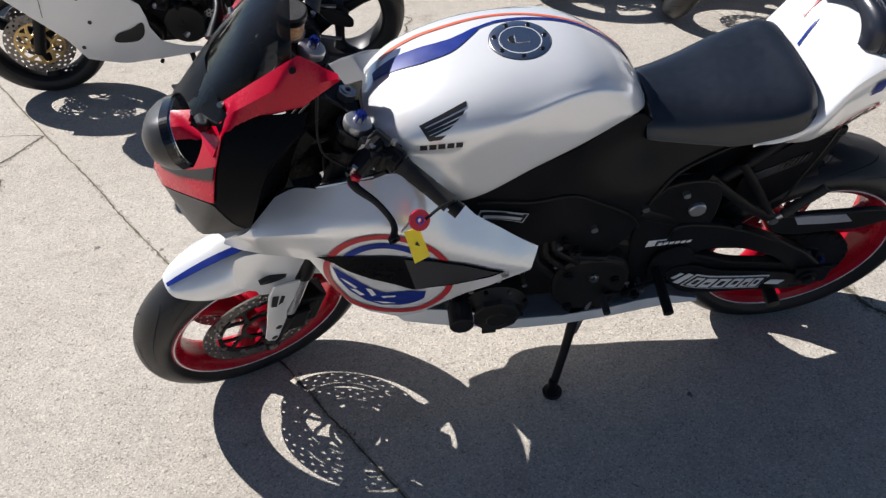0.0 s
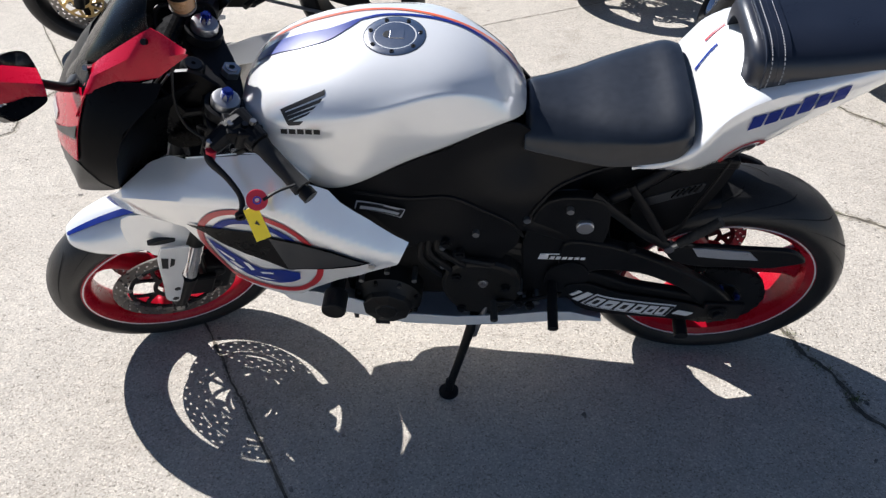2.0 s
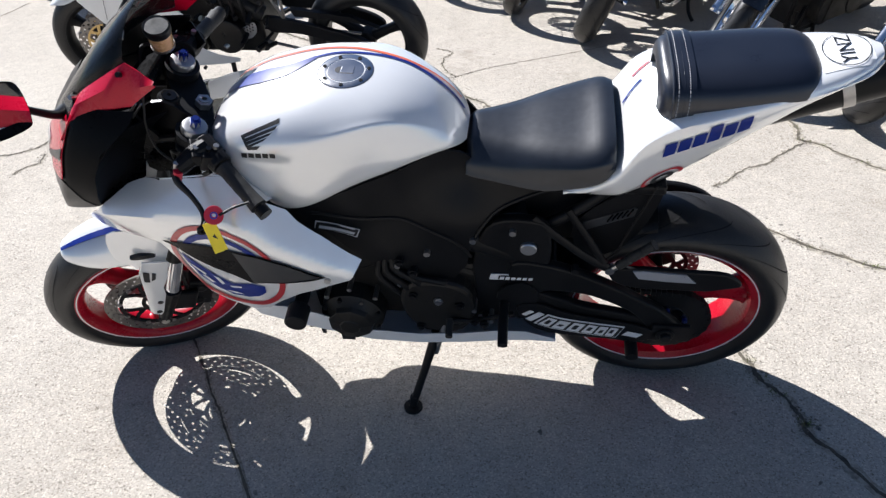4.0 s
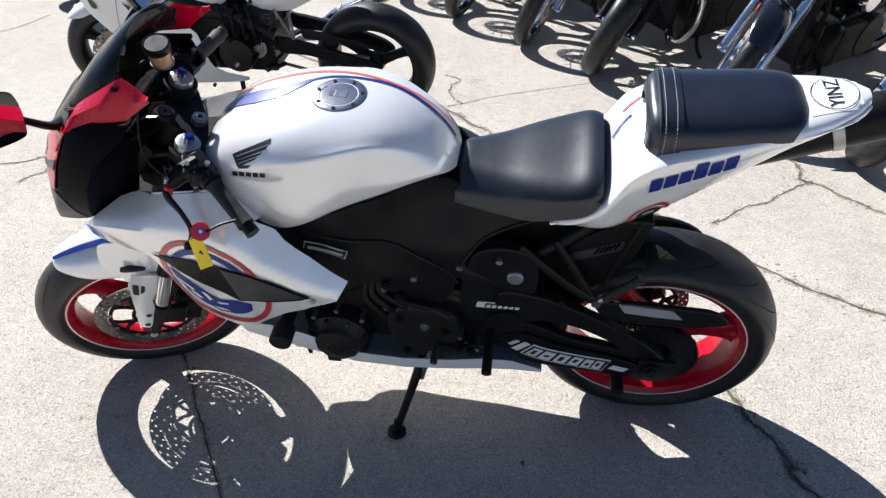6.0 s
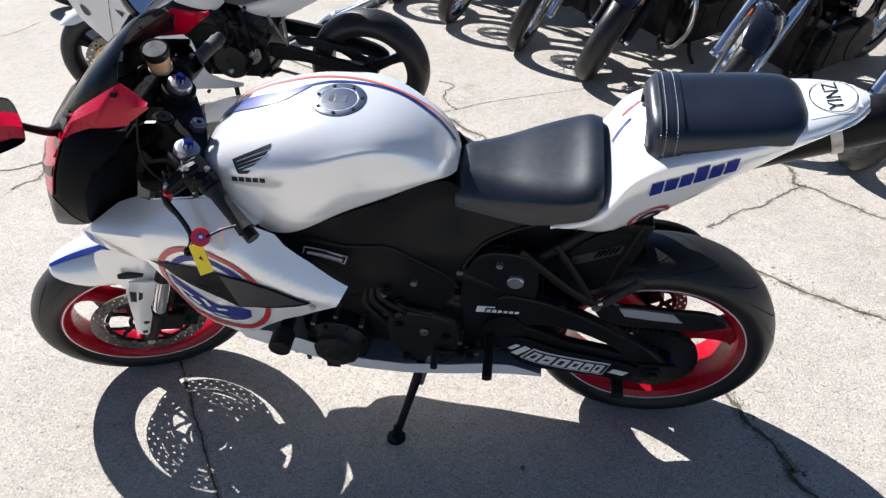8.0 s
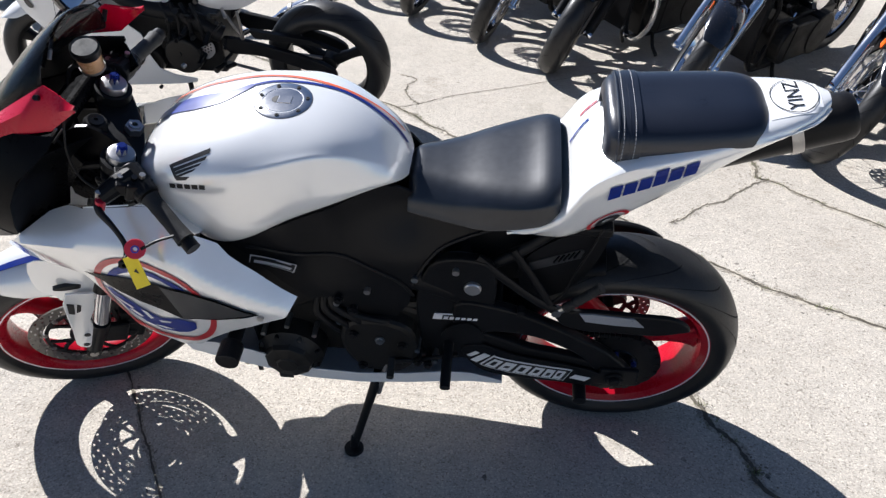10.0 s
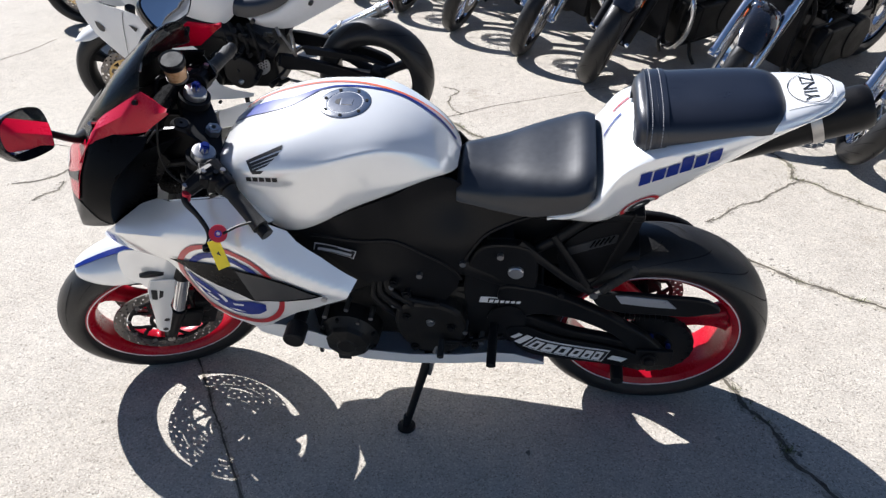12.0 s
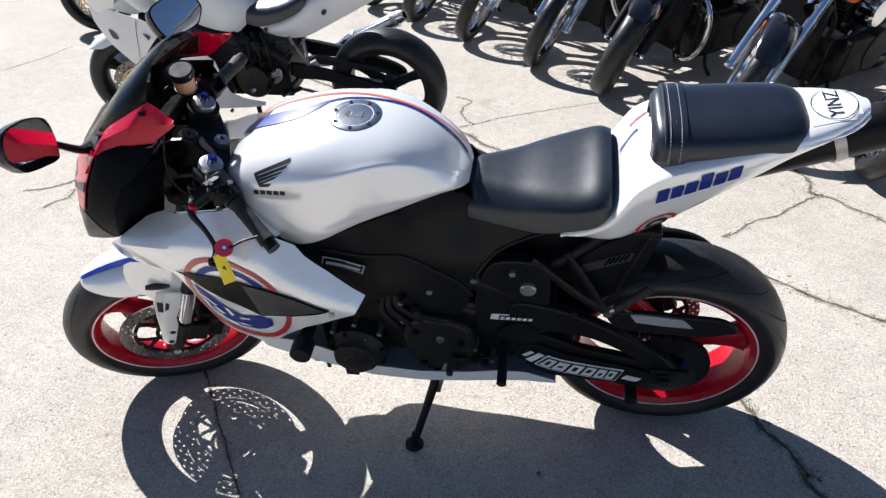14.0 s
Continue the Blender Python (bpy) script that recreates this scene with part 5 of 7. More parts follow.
part("axle_block", merge(box((0.65, -0.150, 0.285), (0.745, -0.138, 0.350)), rod((0.686, -0.168, 0.316), (0.686, 0.165, 0.316), 0.016, 6), rod((0.686, -0.157, 0.316), (0.686, -0.150, 0.316), 0.023, 20)), BLACK_METAL, swing, "axle nut and block", bevel=0.003, smooth=False)
# lower guard with pale lettering shapes
dg = smooth2([(0.305, 0.405), (0.36, 0.420), (0.44, 0.385), (0.57, 0.358), (0.64, 0.336), (0.67, 0.305), (0.62, 0.276), (0.55, 0.282), (0.46, 0.288), (0.38, 0.302), (0.335, 0.335)], 4)
low_guard = part("lower_guard", plate(dg, -0.150, -0.144), BLACK_SATIN, swing, "black lower guard with pale shapes", bevel=0.002, smooth=False)


def along_guard(t, v):
    """A place on the lower guard: t from front to rear, v from -1 to 1 across."""
    c0 = spline([(0.325, 0, 0.388), (0.40, 0, 0.348), (0.50, 0, 0.328), (0.575, 0, 0.318), (0.65, 0, 0.300)], 10)
    i = min(int(t * (len(c0) - 1)), len(c0) - 2)
    f = t * (len(c0) - 1) - i
    p, d = c0[i].lerp(c0[i + 1], f), (c0[i + 1] - c0[i]).normalized()
    n = Vector((-d.z, 0, d.x))
    q = p + n * v
    return (q.x, q.z)


def guard_patch(t0, t1, v0, v1, y, n=10, skew=0.0):
    up_ = [along_guard(t0 + (t1 - t0) * i / n + skew, v1) for i in range(n + 1)]
    dn_ = [along_guard(t0 + (t1 - t0) * i / n, v0) for i in range(n + 1)]
    return plate(up_ + dn_[::-1], y, -0.1495)


part("pale_border", guard_patch(0.14, 0.73, -0.027, 0.025, -0.1515, 10, 0.03), DECAL_WHITE, low_guard, "pale border", smooth=False)
part("dark_field", guard_patch(0.152, 0.720, -0.0225, 0.0205, -0.1530, 10, 0.03), DECAL_BLACK, low_guard, "", smooth=False)
for k in range(6):
    t0 = 0.168 + k * 0.0905
    part("pale_bar", guard_patch(t0, t0 + 0.070, -0.0185, 0.0165, -0.1545, 4, 0.028), DECAL_WHITE, low_guard, "plain pale bar", smooth=False)
    part("dark_core", guard_patch(t0 + 0.024, t0 + 0.050, -0.009 + 0.004 * (k % 2), 0.009 - 0.006 * (k % 3 == 1), -0.1560, 2, 0.014), DECAL_BLACK, low_guard, "", smooth=False)
part("pale_mark", guard_patch(0.0, 0.035, -0.012, 0.014, -0.1515, 4, 0.03), DECAL_WHITE, low_guard, "plain pale mark", smooth=False)
part("pale_mark", guard_patch(0.055, 0.11, -0.024, 0.020, -0.1515, 4, 0.04), DECAL_WHITE, low_guard, "plain pale mark", smooth=False)
part("pale_mark", guard_patch(0.77, 0.90, -0.012, 0.006, -0.1515, 4, 0.03), DECAL_WHITE, low_guard, "plain pale mark", smooth=False)
# chain
path = []
for i in range(60):
    f = i / 60
    if f < 0.34:
        t = f / 0.34
        path.append((0.17 + (0.686 - 0.17) * t, 0.455 + (0.428 - 0.455) * t))
    elif f < 0.52:
        a = radians(90 - 180 * (f - 0.34) / 0.18)
        path.append((0.686 + 0.112 * math.cos(a), 0.316 + 0.112 * math.sin(a)))
    elif f < 0.9:
        t = (f - 0.52) / 0.38
        path.append((0.686 + (0.17 - 0.686) * t, 0.204 + (0.365 - 0.204) * t - 0.02 * math.sin(math.pi * t)))
    else:
        a = radians(270 - 180 * (f - 0.9) / 0.1)
        path.append((0.17 + 0.045 * math.cos(a), 0.41 + 0.045 * math.sin(a)))
chain_bm = bmesh.new()
dense = [Vector((x, 0, z)) for x, z in path]
links = []
for i, p in enumerate(dense):
    q = dense[(i + 1) % len(dense)]
    n = max(1, round((q - p).length / 0.0159))
    for k in range(n):
        a_, b_ = p.lerp(q, k / n), p.lerp(q, (k + 0.92) / n)
        d = (b_ - a_).normalized()
        nn = Vector((-d.z, 0, d.x)) * 0.0072
        yy = -0.108 if k % 2 else -0.106
        rows = [[c + nn * sx + Vector((0, sy, 0)) for sx, sy in ((-1, yy), (1, yy), (1, yy + 0.018), (-1, yy + 0.018))] for c in (a_, b_)]
        links.append(grid(rows, True, True))
part("chain", merge(*links), BLACK_METAL, swing, "steel drive chain", smooth=False)
# rear mudguard over the tyre
rows = []
for i in range(13):
    a = radians(100 + 62 * i / 12)
    hw = 0.075 - 0.01 * i / 12
    rows.append([(0.335 * math.cos(a) - 0.0 + 0.686, hw * math.sin(u * radians(90)), 0.316 + (0.342 - 0.03 * (1 - math.cos(u * radians(90)))) * math.sin(a)) for u in [-1 + j / 5 for j in range(11)]])
hug = part("rear_mudguard", grid(rows), BLACK_SATIN, bike, "black rear tyre hugger", solid=0.004)
part("hugger_side", panel(smooth2([(0.43, 0.66), (0.50, 0.75), (0.60, 0.795), (0.615, 0.77), (0.585, 0.66), (0.53, 0.58), (0.46, 0.56)], 4), lambda x, z: -0.095, 0.03), BLACK_SATIN, hug, "black hugger side with ribs", solid=0.005)
plaque = part("hugger_plaque", plate([(0.452, 0.680), (0.560, 0.730), (0.567, 0.728), (0.562, 0.704), (0.463, 0.657), (0.455, 0.660)], -0.1035, -0.098), DECAL_GREY, hug, "dark grey moulded plaque", bevel=0.001, smooth=False)
for k in range(5):
    x, z = 0.505 + 0.0105 * k, 0.687 + 0.0048 * k
    part("rib", rod((x, -0.105, z), (x + 0.010, -0.105, z + 0.022), 0.0024, 6), BLACK_GLOSS, hug)
# Black plate added so the gap above the wheel reads as dark.
part("inner_fender", panel(smooth2([(0.32, 0.79), (0.45, 0.80), (0.61, 0.80), (0.60, 0.70), (0.52, 0.62), (0.42, 0.58), (0.34, 0.62)], 3), lambda x, z: -0.062, 0.03), BLACK_SATIN, hug, "black plate added for the dark gap under the seat", solid=0.004)
part("brake_hose", tube([(0.598, -0.103, 0.80), (0.578, -0.112, 0.740), (0.553, -0.120, 0.672), (0.530, -0.130, 0.606), (0.49, -0.130, 0.565)], 0.0030, 8), BLACK_SATIN, hug, "thin black cable")
part("shock_absorber", merge(rod((0.38, 0, 0.42), (0.40, 0, 0.78), 0.03, 16)), BLACK_METAL, bike, "black rear shock absorber")
for s_ in (-1, 1):
    hanger = part("pillion_bracket", tube([(0.335, s_ * 0.120, 0.705), (0.40, s_ * 0.128, 0.650), (0.46, s_ * 0.133, 0.598), (0.515, s_ * 0.136, 0.562)], 0.013, 10, 5, [0.016, 0.012, 0.012, 0.014], 0.6), BLACK_METAL, bike, "black pillion peg bracket")
    part("bracket_strut", tube([(0.415, s_ * 0.105, 0.720), (0.46, s_ * 0.122, 0.655), (0.505, s_ * 0.136, 0.580)], 0.011, 10, 5, None, 0.6), BLACK_METAL, hanger, "black bracket strut")
    part("peg_joint", merge(rod((0.522, s_ * 0.126, 0.556), (0.522, s_ * 0.146, 0.556), 0.011, 12), rod((0.520, s_ * 0.137, 0.553), (0.545, s_ * 0.139, 0.578), 0.008, 10)), STEEL, hanger, "steel peg joint", smooth=False)
    part("bracket_bolt", rod((0.443, s_ * 0.125, 0.548), (0.443, s_ * 0.145, 0.548), 0.010, 6), BLACK_METAL, hanger, "", smooth=False)
    peg_ = [Vector((0.540, s_ * 0.139, 0.572)).lerp(Vector((0.612, s_ * 0.139, 0.652)), q / 8) for q in range(9)]
    part("pillion_peg", tube(peg_, 0.011, 12, 3, [0.010, 0.0125] * 9), GRIP, hanger, "folded black rubber pillion peg")
part("rear_stand_bobbin", rod((0.608, -0.14, 0.258), (0.608, -0.185, 0.254), 0.017, 16), BLACK_SATIN, bike, "black paddock stand bobbin")

# ---- seat and tail ----
SEAT = [(0.190, 0.058, 0.862, 0.098, 0.814), (0.205, 0.064, 0.871, 0.104, 0.812), (0.245, 0.076, 0.874, 0.114, 0.811), (0.30, 0.095, 0.879, 0.130, 0.812), (0.36, 0.117, 0.890, 0.147, 0.818), (0.43, 0.138, 0.903, 0.156, 0.838), (0.475, 0.138, 0.916, 0.156, 0.855), (0.500, 0.125, 0.918, 0.140, 0.875)]
rows = []
for x, yt, zt, yb, zb in SEAT:
    half = spline([(x, 0, zt + 0.006), (x, yt * 0.55, zt + 0.004), (x, yt * 0.88, zt - 0.004), (x, yt + (yb - yt) * 0.30, zt - 0.018), (x, yt + (yb - yt) * 0.64, zt + (zb - zt) * 0.50), (x, yt + (yb - yt) * 0.88, zt + (zb - zt) * 0.80), (x, yb - 0.002, zb), (x, yb * 0.6, zb - 0.012)], 3)
    rows.append([Vector((p.x, -p.y, p.z)) for p in half[::-1]] + half[1:])
cols = [spline([r[j] for r in rows], 4) for j in range(len(rows[0]))]
rows = [[c[i] for c in cols] for i in range(len(cols[0]))]
sb = grid(rows)
bmesh.ops.holes_fill(sb, edges=[e for e in sb.edges if e.is_boundary])
seat = part("rider_seat", sb, SEAT_VINYL, bike, "black vinyl rider seat", bevel=0.008)
rows = []
TAIL = [(0.40, 0.135, 0.815, 0.118, 0.80), (0.45, 0.150, 0.835, 0.13, 0.80), (0.50, 0.157, 0.875, 0.14, 0.805), (0.525, 0.155, 0.916, 0.140, 0.812), (0.55, 0.150, 0.954, 0.137, 0.825), (0.60, 0.143, 0.986, 0.130, 0.850), (0.68, 0.132, 1.008, 0.120, 0.905), (0.76, 0.118, 1.027, 0.108, 0.960), (0.84, 0.098, 1.046, 0.090, 1.010), (0.90, 0.080, 1.058, 0.072, 1.036), (0.945, 0.056, 1.065, 0.048, 1.052), (0.972, 0.024, 1.066, 0.020, 1.061)]
for x, yt, zt, yb, zb in TAIL:
    lip = 0.0 if x < 0.52 else 0.012
    half = spline([(x, 0, zt + lip), (x, yt * 0.6, zt + lip * 0.8), (x, yt * 0.9, zt + 0.002), (x, yt, zt - 0.010), (x, (yt + yb) / 2 + 0.006, (zt + zb) / 2), (x, yb, zb), (x, yb - 0.03 * min(1, yb / 0.06), zb - 0.004)], 3)
    rows.append([Vector((p.x, -p.y, p.z)) for p in half[::-1]] + half[1:])
cols = [spline([r[j] for r in rows], 3) for j in range(len(rows[0]))]
rows = [[c[i] for c in cols] for i in range(len(cols[0]))]
tail_bm = grid(rows)
bmesh.ops.triangulate(tail_bm, faces=tail_bm.faces[:])
TAIL_TREE = BVHTree.FromBMesh(tail_bm)
tail = part("tail_fairing", tail_bm, WHITE, bike, "white tail fairing with blue lettering shapes", solid=0.003, offset=-1)


def on_tail(bm, start, d, lift=0.0025):
    for v in bm.verts:
        o = v.co + Vector(start)
        hit, nrm, _, _ = TAIL_TREE.ray_cast(o, Vector(d))
        if hit is None:
            hit, nrm, _, _ = TAIL_TREE.find_nearest(v.co)
        v.co = hit + (nrm if nrm.dot(Vector(d)) < 0 else -nrm) * lift
    return bm


for k in range(6):
    x0 = 0.584 + k * 0.0262
    z0 = 0.922 + k * 0.0100
    tall = (0.032, 0.030, 0.030, 0.038, 0.030, 0.030)[k]
    part("name_bar", on_tail(panel([(x0, z0), (x0 + 0.0225, z0 + 0.008), (x0 + 0.0245, z0 + 0.008 + tall), (x0 + 0.002, z0 + tall)], lambda x, z: -0.3, 0.01), (0, 0, 0), (0, 1, 0)), DECAL_BLUE, tail, "plain blue bar", smooth=False)
for k0, k1, m_ in ((0.82, 1.0, DECAL_RED), (0.30, 0.58, DECAL_BLACK)):
    bm = bmesh.new()
    c = (0.594, 0.858)
    n = 24
    for i in range(n):
        a0, a1 = 2 * math.pi * i / n, 2 * math.pi * (i + 1) / n
        q = [(c[0] + 0.039 * k * math.cos(a), c[1] + 0.024 * k * math.sin(a) + 0.5 * 0.039 * k * math.cos(a)) for k, a in ((k0, a0), (k1, a0), (k1, a1), (k0, a1))]
        q = [p for j, p in enumerate(q) if p not in q[:j]]
        if all(TAIL_TREE.ray_cast(Vector((x, -0.4, z)), Vector((0, 1, 0)))[0] is not None for x, z in q):
            bm.faces.new([bm.verts.new((x, -0.3, z)) for x, z in q])
    part("round_mark", on_tail(bm, (0, 0, 0), (0, 1, 0)), m_, tail, "small round red and blue mark", smooth=False)
for x_, off, m_ in ((0.520, 0.0, DECAL_BLUE), (0.538, 0.046, DECAL_RED)):
    rws = [[(x_ + 0.032 * k / 3, 0.026 + off + 0.014 * k / 3 + e, 1.3) for e in (-0.003, 0.003)] for k in range(4)]
    part("stripe", on_tail(grid(rws), (0, 0, 0), (0, 0, -1)), m_, tail, "painted stripe")
# Added plate: hides the far tail, and its wide right side shades the tyre.
part("undertray", box((0.34, -0.105, 0.772), (0.62, 0.140, 0.797)), BLACK_SATIN, tail, "black undertray added to block view and sun under the tail", smooth=False, bevel=0.006)
# white sticker with a dark oval and plain bars on the tail top
rws = [[(0.862 + 0.092 * i / 8, (-0.062 + 0.124 * j / 8) * (1 - 0.25 * i / 8), 1.3) for j in range(9)] for i in range(9)]
oval_white = part("oval_sticker", on_tail(grid(rws), (0, 0, 0), (0, 0, -1), 0.001), DECAL_WHITE, tail, "crinkled white sticker")
bm = bmesh.new()
for i in range(36):
    a0, a1 = 2 * math.pi * i / 36, 2 * math.pi * (i + 1) / 36
    bm.faces.new([bm.verts.new((0.910 + 0.041 * k * math.cos(a), 0.050 * k * math.sin(a), 1.3)) for k, a in ((0.96, a0), (1.0, a0), (1.0, a1), (0.96, a1))])
part("oval_line", on_tail(bm, (0, 0, 0), (0, 0, -1), 0.0025), DECAL_BLACK, oval_white, "black oval line", smooth=False)


def words(text, size):
    """Flat letters of the built-in font as a bmesh, centred."""
    cu = bpy.data.curves.new("letters", "FONT")
    cu.body, cu.size, cu.align_x, cu.align_y = text, size, "CENTER", "CENTER"
    ob = new("letters", cu)
    bpy.context.view_layer.update()
    me = bpy.data.meshes.new_from_object(ob.evaluated_get(bpy.context.evaluated_depsgraph_get()))
    bpy.data.objects.remove(ob)
    bm = bmesh.new()
    bm.from_mesh(me)
    bpy.data.meshes.remove(me)
    return bm


letters = put(words("YINZ", 0.037), pose(0.910, 0, 1.3, 0, 0, 90))
bmesh.ops.subdivide_edges(letters, edges=letters.edges[:], cuts=1)
part("oval_word", on_tail(letters, (0, 0, 0), (0, 0, -1), 0.0025), DECAL_BLACK, oval_white, "black word YINZ", smooth=False)

# pillion pad with a stitched strap
PIL = [(0.568, 0.070, 1.026), (0.575, 0.096, 1.046), (0.60, 0.110, 1.054), (0.68, 0.112, 1.059), (0.77, 0.109, 1.066), (0.825, 0.103, 1.068), (0.852, 0.092, 1.062), (0.866, 0.066, 1.052)]


def pad_rows(table, grow=0.0, per=4):
    rows = []
    for x, w, z in table:
        base = 0.985 + (x - 0.568) * 0.155
        w += grow
        z += grow
        half = spline([(x, 0, z + 0.006), (x, w * 0.5, z + 0.004), (x, w * 0.85, z - 0.010), (x, w, z - 0.035), (x, w, base)], 4)
        rows.append([Vector((p.x, -p.y, p.z)) for p in half[::-1]] + half[1:])
    cols = [spline([r[j] for r in rows], per) for j in range(len(rows[0]))]
    return [[c[i] for c in cols] for i in range(len(cols[0]))]


pb = grid(pad_rows(PIL))
bmesh.ops.holes_fill(pb, edges=[e for e in pb.edges if e.is_boundary])
pillion = part("pillion_seat", pb, LEATHER, bike, "black vinyl pillion seat with a stitched strap", bevel=0.004)
part("seat_strap", grid(pad_rows([(0.588, 0.1065, 1.0510), (0.600, 0.110, 1.054), (0.632, 0.1115, 1.0565)], 0.0016, 3)), LEATHER, pillion, "black stitched strap", solid=0.002)
for xs in (0.592, 0.612, 0.630):
    ridge = pad_rows([(xs - 0.001, 0.1085, 1.0528), (xs, 0.1100, 1.0540), (xs + 0.001, 0.1108, 1.0546)], 0.0026, 1)[1]
    part("strap_fold", tube(ridge, 0.0026, 6, 1), LEATHER, pillion, "sewn fold of the strap")
for xs in (0.600, 0.621):
    st_bm = bmesh.new()
    row = pad_rows([(xs - 0.001, 0.1085, 1.053), (xs, 0.1105, 1.0545), (xs + 0.001, 0.111, 1.055)], 0.0042, 1)[1]
    dense = []
    for a_, b_ in zip(row, row[1:]):
        n = max(1, round((b_ - a_).length / 0.006))
        dense += [(a_.lerp(b_, k / n), a_.lerp(b_, (k + 0.62) / n)) for k in range(n)]
    stitches = [rod(a_, b_, 0.0011, 5) for a_, b_ in dense]
    part("stitching", merge(*stitches), THREAD, pillion, "pale stitching", smooth=False)

# exhaust can, right side
ex0, ex1 = Vector((0.60, 0.12, 0.758)), Vector((1.10, 0.125, 0.945))
ed = (ex1 - ex0).normalized()
exm = Matrix.Translation(ex0) @ ed.to_track_quat("Y", "Z").to_matrix().to_4x4()
Lx = (ex1 - ex0).length
can = part("exhaust", put(lathe([(0.025, 0.0), (0.035, 0.03), (0.049, 0.10), (0.052, 0.14), (0.052, Lx - 0.03), (0.050, Lx - 0.01), (0.042, Lx), (0.030, Lx - 0.002), (0.030, Lx - 0.06)], 40), exm), BLACK_SATIN, bike, "matt black exhaust can with a steel band")
part("exhaust_band", put(merge(ring(0.0525, 0.0555, Lx - 0.130, Lx - 0.107, 40)), exm), STEEL, can, "steel band")
part("band_lug", put(box((-0.072, Lx - 0.128, -0.012), (-0.052, Lx - 0.109, 0.012)), exm), STEEL, can, "", smooth=False)
part("link_pipe", tube([(0.15, 0.02, 0.27), (0.35, 0.09, 0.32), (0.50, 0.12, 0.55), (0.60, 0.12, 0.758)], 0.026, 14), STEEL, can)

# key tags hung on the clutch lever
hang = Vector((-0.286, -0.318, 0.900))
tag_m = Matrix.Translation(hang) @ Vector((-0.35, 0.75, -0.55)).to_track_quat("Y", "Z").to_matrix().to_4x4()
tag = part("key_tag", put(ring(0.004, 0.019, -0.003, 0.003, 28), tag_m), PINK, bike, "round red key tag with a yellow card")
part("tag_mark", put(ring(0.005, 0.0075, -0.0042, -0.0030, 18), tag_m), BLUE_ANO, tag, "", smooth=False)
part("key_ring", put(ring(0.010, 0.0115, -0.001, 0.001, 20), Matrix.Translation((-0.312, -0.308, 0.872)) @ pose(0, 0, 0, 30, 0, 60)), STEEL, tag, "steel key ring")
part("key", tube([(-0.275, -0.318, 0.90), (-0.25, -0.30, 0.905), (-0.222, -0.285, 0.905)], 0.003, 6, 3), BLACK_METAL, tag, "dark key")
part("yellow_card", put(plate([(-0.016, -0.074), (0.014, -0.068), (0.012, 0.0), (-0.016, -0.004)], -0.0008, 0.0008), Matrix.Translation((-0.300, -0.322, 0.885)) @ pose(0, 0, 0, -18, -9, 8)), YELLOW, tag, "yellow price card", smooth=False)
part("card_mark", put(plate([(-0.005, -0.034), (0.003, -0.040), (0.001, -0.028)], -0.0020, -0.0012), Matrix.Translation((-0.300, -0.322, 0.885)) @ pose(0, 0, 0, -18, -9, 8)), DECAL_BLACK, tag, "", smooth=False)

# ---- ground ----
gb = bmesh.new()
N = 300.0
ks = [-N, -60, -15, -6, -3, 0, 3, 6, 15, 60, N]
gv = [[gb.verts.new((x, y, 0)) for x in ks] for y in ks]
for a_, b_ in zip(gv, gv[1:]):
    for j in range(len(ks) - 1):
        gb.faces.new((a_[j], a_[j + 1], b_[j + 1], b_[j]))
ground = part("ground", gb, CONCRETE, None, smooth=False)
tagged(ground, "worn pale concrete paving with cracks and joints", "ground", kind="structure")

rnd = random.Random(7)
JOINTS = [
    ([(-3.2, 3.4), (-1.93, 1.64), (-1.634, 1.241), (-1.446, 0.977), (-1.207, 0.647), (-0.71, 0.033), (-0.562, -0.182), (-0.378, -0.446), (0.45, -1.65), (1.8, -3.6)], 0.006, 0.007),
    ([(-1.93, 1.64), (-1.99, 1.521), (-2.045, 1.409), (-2.10, 1.30), (-2.25, 1.22)], 0.008, 0.014),
    ([(-2.021, 1.066), (-2.01, 1.14), (-1.96, 1.18), (-1.995, 1.278)], 0.007, 0.012),
    ([(-1.4, 3.1), (-0.9, 2.72), (-0.244, 2.254), (-0.037, 2.035), (0.146, 1.866), (0.55, 1.50), (0.95, 1.08), (1.229, 0.814), (1.36, 0.707), (1.56, 0.588), (2.2, 0.2)], 0.013, 0.012),
    ([(-0.244, 2.254), (-0.123, 2.335), (0.062, 2.481), (0.544, 2.746), (1.2, 3.15)], 0.004, 0.003),
    ([(-0.123, 2.335), (-0.20, 2.42), (-0.24, 2.60), (-0.20, 2.72), (-0.30, 2.80)], 0.006, 0.02),
    ([(1.065, 1.145), (1.13, 1.20), (1.215, 1.301), (1.34, 1.38), (1.42, 1.47), (1.531, 1.568)], 0.006, 0.012),
    ([(1.35, 2.15), (1.525, 1.804), (1.531, 1.60), (1.581, 1.575), (1.801, 1.322), (2.4, 0.85)], 0.013, 0.014),
    ([(0.55, 0.75), (0.85, 0.35), (0.967, 0.128), (1.017, 0.01), (1.09, -0.133), (1.124, -0.219), (1.6, -0.95), (2.2, -1.9)], 0.013, 0.014),
    ([(-3.8, 3.122), (-3.70, 3.45), (-3.67, 3.78)], 0.006, 0.012),
    ([(-4.4, 2.2), (-3.3, 2.05), (-2.5, 1.75), (-1.93, 1.64)], 0.003, 0.01)]
grit, weeds, chips = [], [], []
